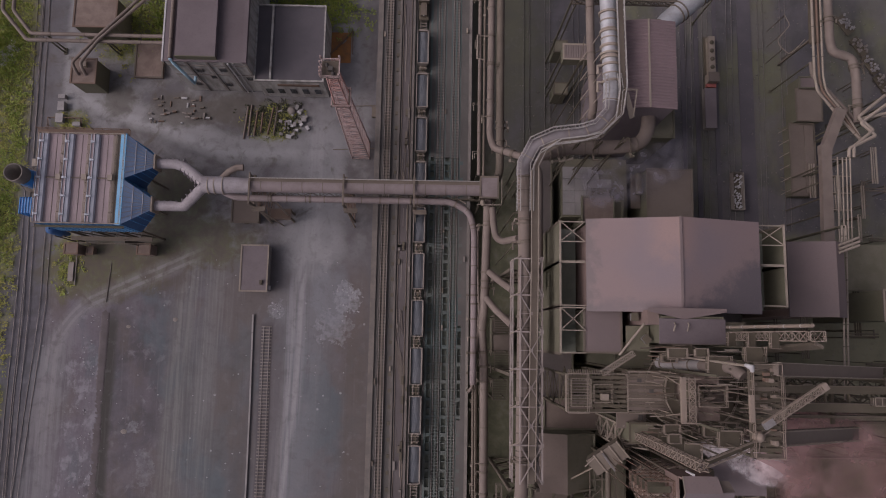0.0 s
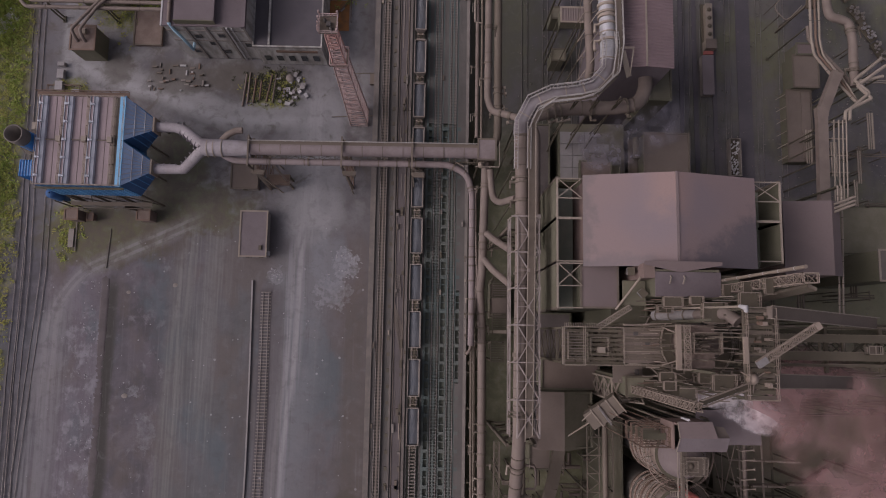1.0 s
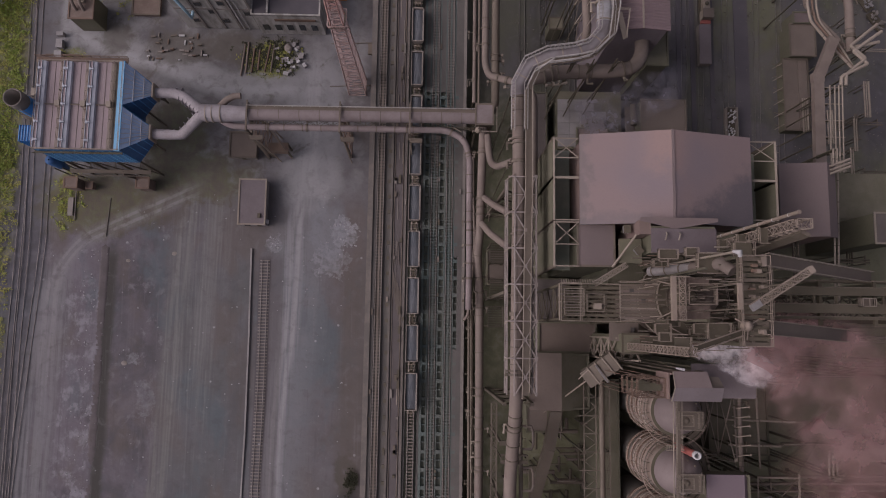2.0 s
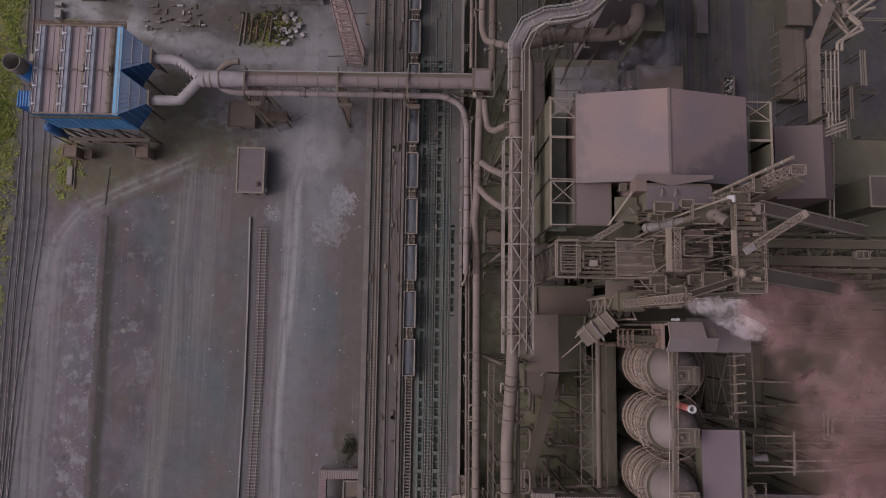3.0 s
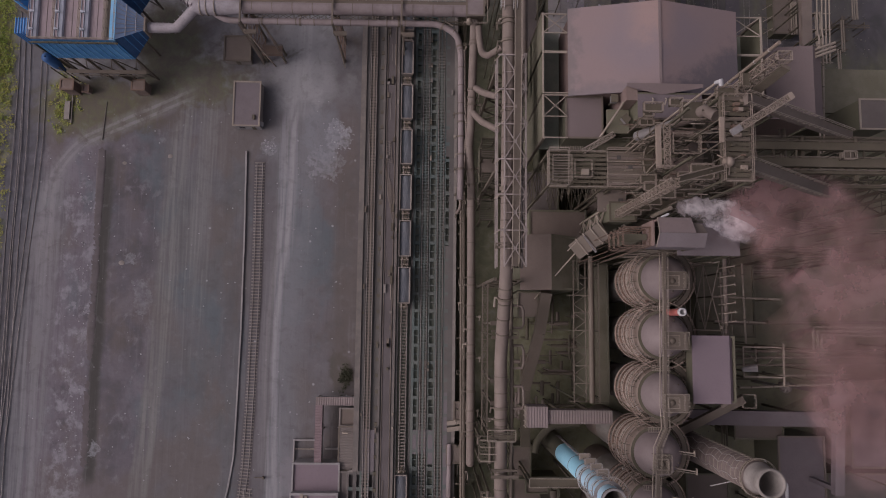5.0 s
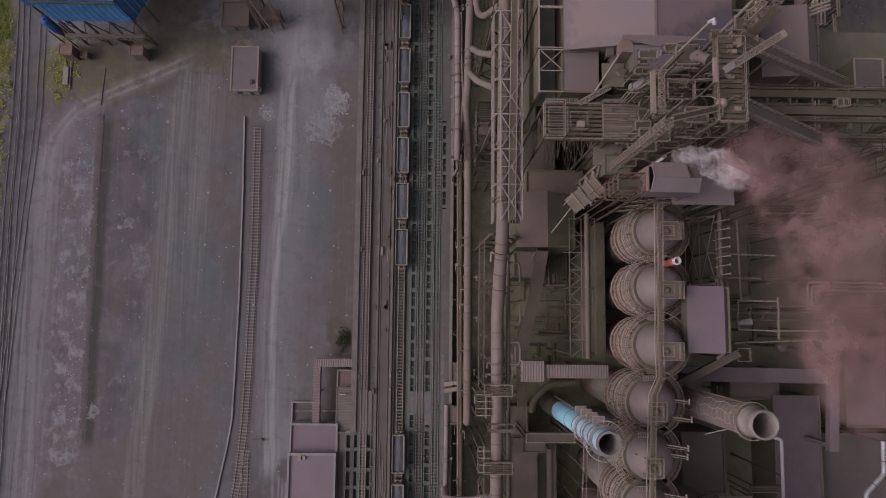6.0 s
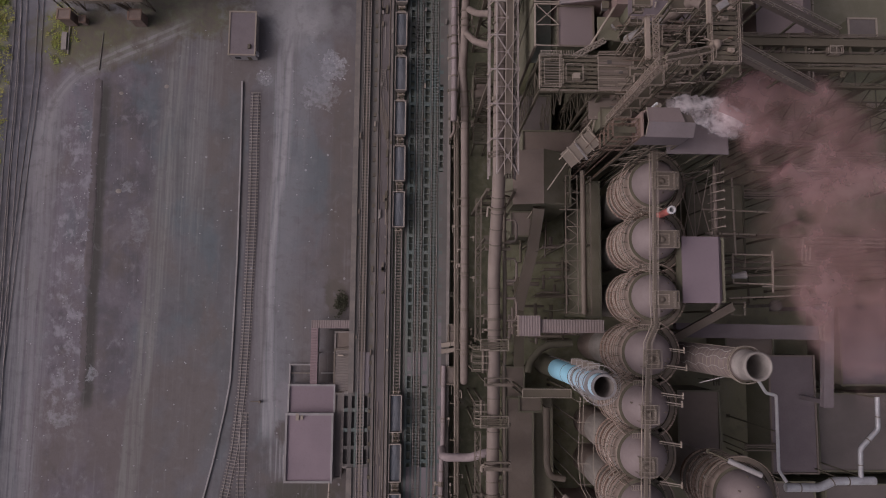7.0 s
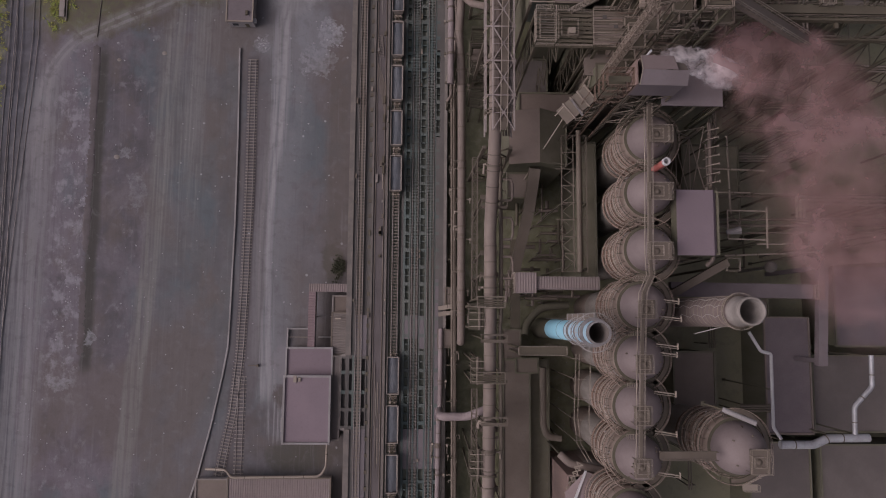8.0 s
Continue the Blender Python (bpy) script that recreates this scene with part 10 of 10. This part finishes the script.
pipe_line("silver_main", "silver-clad main with a shallow bend", [(86.6, -98.5, 26), (94.4, -98.5, 26), (97.8, -97.0, 26), (107.4, -96.9, 26)], 0.95, CLAD, 0.8, 5, 16, supports=((90, -98.5, 25.2, 0), (101, -97, 25.2, 0)))
pipe_line("silver_branch", "silver-clad branch pipe rising north", [(104.2, -96.2, 26), (104.4, -89.8, 26), (108.8, -85.3, 26), (109, -78, 26)], 0.55, CLAD, 0.8, 4, foot=0)
random.seed(91)
for i in range(46):
    x, y, z = random.uniform(24.5, 44), random.uniform(-70, -36), random.uniform(4, 12)
    a = random.choice((0, 1.57))
    L = random.uniform(4, 12)
    solo("low_pipe", Shape().tube([(x, y, z), (x + L * math.cos(a), y + L * math.sin(a) * 0.6, z)], random.uniform(0.15, 0.5), 8).beam((x + 0.4 * math.cos(a), y + 0.4 * math.sin(a), 0), (x + 0.4 * math.cos(a), y + 0.4 * math.sin(a), z), 0.25), random.choice((STEEL_DARK, STEEL_MID, STEEL_MID, PIPE_PINK)), "dusty low pipe among the stove foundations", "pipe", group="low pipes")
for i in range(7):
    x, y, z = random.uniform(66, 92), random.uniform(-60, -26), random.uniform(1.0, 3.0)
    a = random.choice((0, 1.57))
    L = random.uniform(5, 14)
    solo("low_beam", Shape().beam((x, y, z), (x + L * math.cos(a), y + L * math.sin(a) * 0.7, z), 0.4).beam((x + 0.3 * math.cos(a), y + 0.3 * math.sin(a), 0), (x + 0.3 * math.cos(a), y + 0.3 * math.sin(a), z), 0.3), random.choice((STEEL_DARK, STEEL_MID)), "dark steel beam among the furnace foundations", "beam", group="low beams")
# roofs added at mid height, so the deep gaps catch more sky
for x0, x1, y0, y1, z in ((66.5, 80, -44.5, -28, 24), (66, 76, -92, -78, 16), (80, 92, -70, -64.8, 12), (41.4, 44.9, -60, -28, 25), (24, 35, -16, -4, 16), (24.5, 31, 24, 46, 10), (70, 79, 3, 24, 12)):
    flat_block("dark_plant_roof", "plain roof added among the furnaces to lighten deep gaps", x0, x1, y0, y1, 0, z, WALL_DARK, ROOF_MID if y0 < -60 else ROOF_DARK if y0 < -20 else ROOF_SMOKED, "plant")

# service lines and ladders packed round the furnace top
random.seed(515)
for i in range(84):
    x, y = random.uniform(38.5, 55.0), random.choice((random.uniform(-19.5, -14.6), random.uniform(-7.2, -2.0), random.uniform(-14.4, -7.4)))
    z = random.uniform(53, 60) if x < 44 else random.uniform(56, 73)
    run = random.uniform(1.6, 5.0)
    g = Shape().tube([(x, y, z), (min(x + run, 57.5), y + random.uniform(-0.1, 0.1), z)], random.uniform(0.06, 0.13), 6)
    part("service_line", g, random.choice((STEEL_TOP, STEEL_PALE, STEEL_MID, STEEL_RUST)), bf)
for i in range(26):
    x, y, z = random.uniform(39, 56), random.uniform(-19.5, -3.0), random.uniform(52, 64)
    part("upright", Shape().beam((x, y, z), (x, y, z + random.uniform(5, 11)), 0.14), random.choice((STEEL_TOP, STEEL_PALE, STEEL_MID)), bf)
for i in range(18):
    x, y, z = random.uniform(40, 54), random.choice((random.uniform(-19, -15.2), random.uniform(-6.6, -3.4))), random.uniform(55, 70)
    w, d = random.uniform(1.6, 3.4), random.uniform(1.0, 1.8)
    g = part("landing", Shape().box(x, x + w, y, y + d, z, z + 0.1), STEEL_DARK, bf)
    part("railing", Shape().railing([(x, y, z + 0.1), (x + w, y, z + 0.1), (x + w, y + d, z + 0.1), (x, y + d, z + 0.1)], 1.1, True, 1.2, 0.09), STEEL_TOP, g)
for i in range(9):
    x, y, z = random.uniform(40, 55), random.uniform(-18.5, -4), random.uniform(52, 60)
    part("ladder", Shape().lacing((x, y, z), (x, y, z + 9), (x + 0.5, y, z), (x + 0.5, y, z + 9), 14, 0.08, False), STEEL_TOP, bf)


def rack_run(x, y, z, run, along, material):
    """A low pipe rack: two trestles with two or three pipes on them."""
    t = thing("plant_pipe_rack", "dusty pipe rack on low steel trestles among the furnace plant", "rack", (x, y, 0), "plant pipe racks")
    dx, dy = (run, 0) if along else (0, run)
    for f in (0.1, 0.9):
        px, py = x + dx * f, y + dy * f
        ex, ey = (0, 0.9) if along else (0.9, 0)
        for k in (-1, 1):
            part("leg", Shape().beam((px + ex * k, py + ey * k, 0), (px + ex * k, py + ey * k, z), 0.22), STEEL_DARK, t)
        part("cross_bar", Shape().beam((px - ex * 1.3, py - ey * 1.3, z), (px + ex * 1.3, py + ey * 1.3, z), 0.24), STEEL_MID, t)
    for k, r in ((-0.6, 0.22), (0.05, 0.16), (0.65, 0.28))[:random.choice((2, 3))]:
        ox, oy = (0, k) if along else (k, 0)
        part("pipe", Shape().tube([(x + ox, y + oy, z + 0.12 + r), (x + ox + dx, y + oy + dy, z + 0.12 + r)], r, 8), material, t)


random.seed(88)
for i in range(26):
    rack_run(random.uniform(60, 112), random.uniform(-30, 3), random.uniform(8, 26), random.uniform(7, 18), random.random() < 0.65, random.choice((STEEL_DARK, STEEL_MID, STEEL_MID, STEEL_PALE)))
for i in range(14):
    rack_run(random.uniform(55, 84), random.uniform(-118, -72), random.uniform(6, 16), random.uniform(7, 16), random.random() < 0.35, random.choice((STEEL_DARK, STEEL_MID, STEEL_PALE)))
for i in range(10):
    rack_run(random.uniform(95, 122), random.uniform(26, 64), random.uniform(4, 9), random.uniform(6, 14), random.random() < 0.4, random.choice((STEEL_MID, STEEL_PALE)))

# scattered lumps on the oily ground
random.seed(404)
lumps = Shape()
for _ in range(1500):
    x, y, r = random.uniform(24, 128), random.choice((random.uniform(26, 100), random.uniform(26, 100), random.uniform(-100, 26))), random.uniform(0.08, 0.3)
    a = random.uniform(0, 3)
    ca, sa = math.cos(a) * r, math.sin(a) * r
    low = [(x + ca, y + sa, -0.2), (x - sa, y + ca * 0.7, -0.2), (x - ca, y - sa, -0.2), (x + sa, y - ca * 0.7, -0.2)]
    hi = [(x + (px - x) * 0.6, y + (py - y) * 0.5, r * random.uniform(0.4, 0.9)) for px, py, _ in low]
    lumps.face(hi)
    for j in range(4):
        lumps.face([low[j], low[(j + 1) % 4], hi[(j + 1) % 4], hi[j]])
solo("slag_lumps", lumps, CONCRETE, "scattered slag lumps and scrap on the oily yard", "slag", (0, 0, 0), kind="stuff")


# ---- steam and smoke ----
def vapour(name, pale, deep, density, scale, ragged, broken):
    """Vapour on drifting layers: u runs along the plume, v across it. It frays at its borders and breaks up into curls."""
    n = Nodes(name)
    n.tree.nodes.remove(n.bsdf)
    out = n.tree.nodes["Material Output"]
    uv = n.tree.nodes.new("ShaderNodeSeparateXYZ")
    n.put(uv.inputs[0], n.tree.nodes.new("ShaderNodeUVMap").outputs[0])
    u, v = uv.outputs["X"], uv.outputs["Y"]
    puff, curl, wisp = n.noise(scale, 4, 0.5, (1, 1, 2.2), distort=0.2), n.noise(scale * 2.6, 5, 0.55, (1, 1, 2.2), distort=0.35), n.noise(scale * 0.6, 3, 0.5, (1, 1, 2.2))
    rag = n.add(n.mul(n.sub(puff, 0.5), ragged), n.mul(n.sub(curl, 0.5), ragged * 0.45))
    border = n.sub(1.0, n.math("ABSOLUTE", n.sub(n.mul(v, 2.0), 1.0)))
    across = n.mul(n.step(n.add(border, rag), 0.12, 0.62), n.step(border, 0.02, 0.34))
    ends = n.mul(n.mul(n.step(n.add(u, n.mul(rag, 0.12)), 0.0, 0.09), n.step(u, 0.0, 0.05)), n.mul(n.step(n.add(u, n.mul(rag, 0.25)), 1.0, 0.72), n.step(u, 1.0, 0.9)))
    inner = n.step(n.add(n.mul(puff, 0.6), n.mul(curl, 0.4)), broken, broken + 0.22, 0.18, 1.0)
    alpha = n.mul(n.mul(across, ends), n.mul(inner, density))
    tone = n.step(n.add(n.mul(wisp, 0.6), n.mul(curl, 0.4)), 0.38, 0.62)
    clear, cloud, mixed = n.tree.nodes.new("ShaderNodeBsdfTransparent"), n.tree.nodes.new("ShaderNodeBsdfDiffuse"), n.tree.nodes.new("ShaderNodeMixShader")
    n.put(cloud.inputs["Color"], n.mix(tone, deep, pale))
    bump = n.tree.nodes.new("ShaderNodeBump")
    bump.inputs["Strength"].default_value, bump.inputs["Distance"].default_value = 0.45, 2.0
    n.put(bump.inputs["Height"], n.add(puff, n.mul(curl, 0.5)))
    n.put(cloud.inputs["Normal"], bump.outputs[0])
    n.put(mixed.inputs[0], alpha)
    n.put(mixed.inputs[1], clear.outputs[0])
    passed, both = n.tree.nodes.new("ShaderNodeBsdfTranslucent"), n.tree.nodes.new("ShaderNodeAddShader")
    n.put(passed.inputs["Color"], n.mix(tone, deep, pale))
    n.put(both.inputs[0], cloud.outputs[0])
    n.put(both.inputs[1], passed.outputs[0])
    n.put(mixed.inputs[2], both.outputs[0])
    n.put(out.inputs["Surface"], mixed.outputs[0])
    return n.mat


STEAM = vapour("white_steam", (0.68, 0.62, 0.615), (0.42, 0.35, 0.35), 0.55, 0.22, 1.8, 0.40)
SMOKE = vapour("pink_brown_smoke", (0.305, 0.19, 0.183), (0.18, 0.108, 0.098), 0.5, 0.085, 1.7, 0.37)
HAZE = vapour("thin_brown_smoke", (0.20, 0.128, 0.11), (0.15, 0.105, 0.085), 0.26, 0.05, 1.1, 0.34)


def plume(name, label, category, course, layers, gap, bulge, material, nu=44, nv=22):
    """A plume of layers along a course of (x, y, half width, height)."""
    s, coords = Shape(), []
    for c in range(layers):
        rows = []
        for i in range(nu + 1):
            f = i / nu
            at = f * (len(course) - 1)
            k = min(int(at), len(course) - 2)
            w = at - k
            p0, p1 = (course[max(k - 1, 0)], course[k]), (course[k + 1], course[min(k + 2, len(course) - 1)])
            mid = [0.5 * ((2 * b) + (c2 - a) * w + (2 * a - 5 * b + 4 * c2 - d) * w * w + (3 * b - a - 3 * c2 + d) * w ** 3) for a, b, c2, d in zip(p0[0], p0[1], p1[0], p1[1])]
            run = Vector((p1[0][0] - p0[1][0] + 0.5 * (p0[1][0] - p0[0][0]), p1[0][1] - p0[1][1] + 0.5 * (p0[1][1] - p0[0][1]), 0)).normalized()
            side = Vector((-run.y, run.x, 0))
            row = []
            for j in range(nv + 1):
                e = 2 * j / nv - 1
                q = Vector((mid[0], mid[1], mid[3] + gap * c)) + side * e * mid[2] * 1.55
                q.z += bulge * (1 - e * e) + bulge * 0.7 * noise.noise(Vector((q.x * 0.1, q.y * 0.1, 9.0 * c + 2)))
                row.append(q)
                coords.append((f, j / nv))
            rows.append(row)
        s.grid(rows)
    ob = solo(name, s, material, label, category, (course[0][0], course[0][1], course[0][3] - 2), kind="stuff")
    layer = ob.data.uv_layers.new(name="drift")
    for loop in ob.data.loops:
        layer.data[loop.index].uv = coords[loop.vertex_index]
    return ob


plume("white_steam", "white steam drifting from the hood", "steam", [(49.0, -19.4, 0.7, 58.6), (53.0, -20.3, 2.0, 58.8), (57.2, -21.5, 2.7, 59.2), (62, -23.0, 2.9, 59.6), (67, -23.8, 2.6, 60)], 2, 1.2, 0.7, STEAM, 30, 14)
plume("pink_smoke", "pinkish brown smoke trailing south-east over the plant", "smoke", [(58, -16.5, 4.5, 58), (67, -19.5, 7.5, 58.5), (76, -26.5, 9.0, 59), (82.5, -38, 11.0, 59), (87, -52, 13.0, 59), (93, -64, 13.0, 59), (103, -76, 12.0, 59)], 2, 2.2, 1.4, SMOKE)
plume("brown_haze", "thin brown smoke hanging between the furnace and the stoves", "smoke", [(52, -13, 5.0, 52), (66, -18, 10.0, 52), (82, -30, 15.0, 52), (93, -48, 18.0, 52), (103, -74, 20.0, 52)], 1, 1.5, 1.5, HAZE)
MIST = vapour("pale_lilac_mist", (0.32, 0.29, 0.33), (0.2, 0.18, 0.2), 0.42, 0.16, 1.3, 0.36)
plume("low_mist", "pale lilac mist drifting over the slabbed deck", "steam", [(36, 36, 3.0, 21), (43, 37, 5.0, 21), (51, 40, 5.5, 21), (58, 45, 5.5, 21), (66, 50, 4.0, 21)], 1, 1, 0.8, MIST, 30, 14)
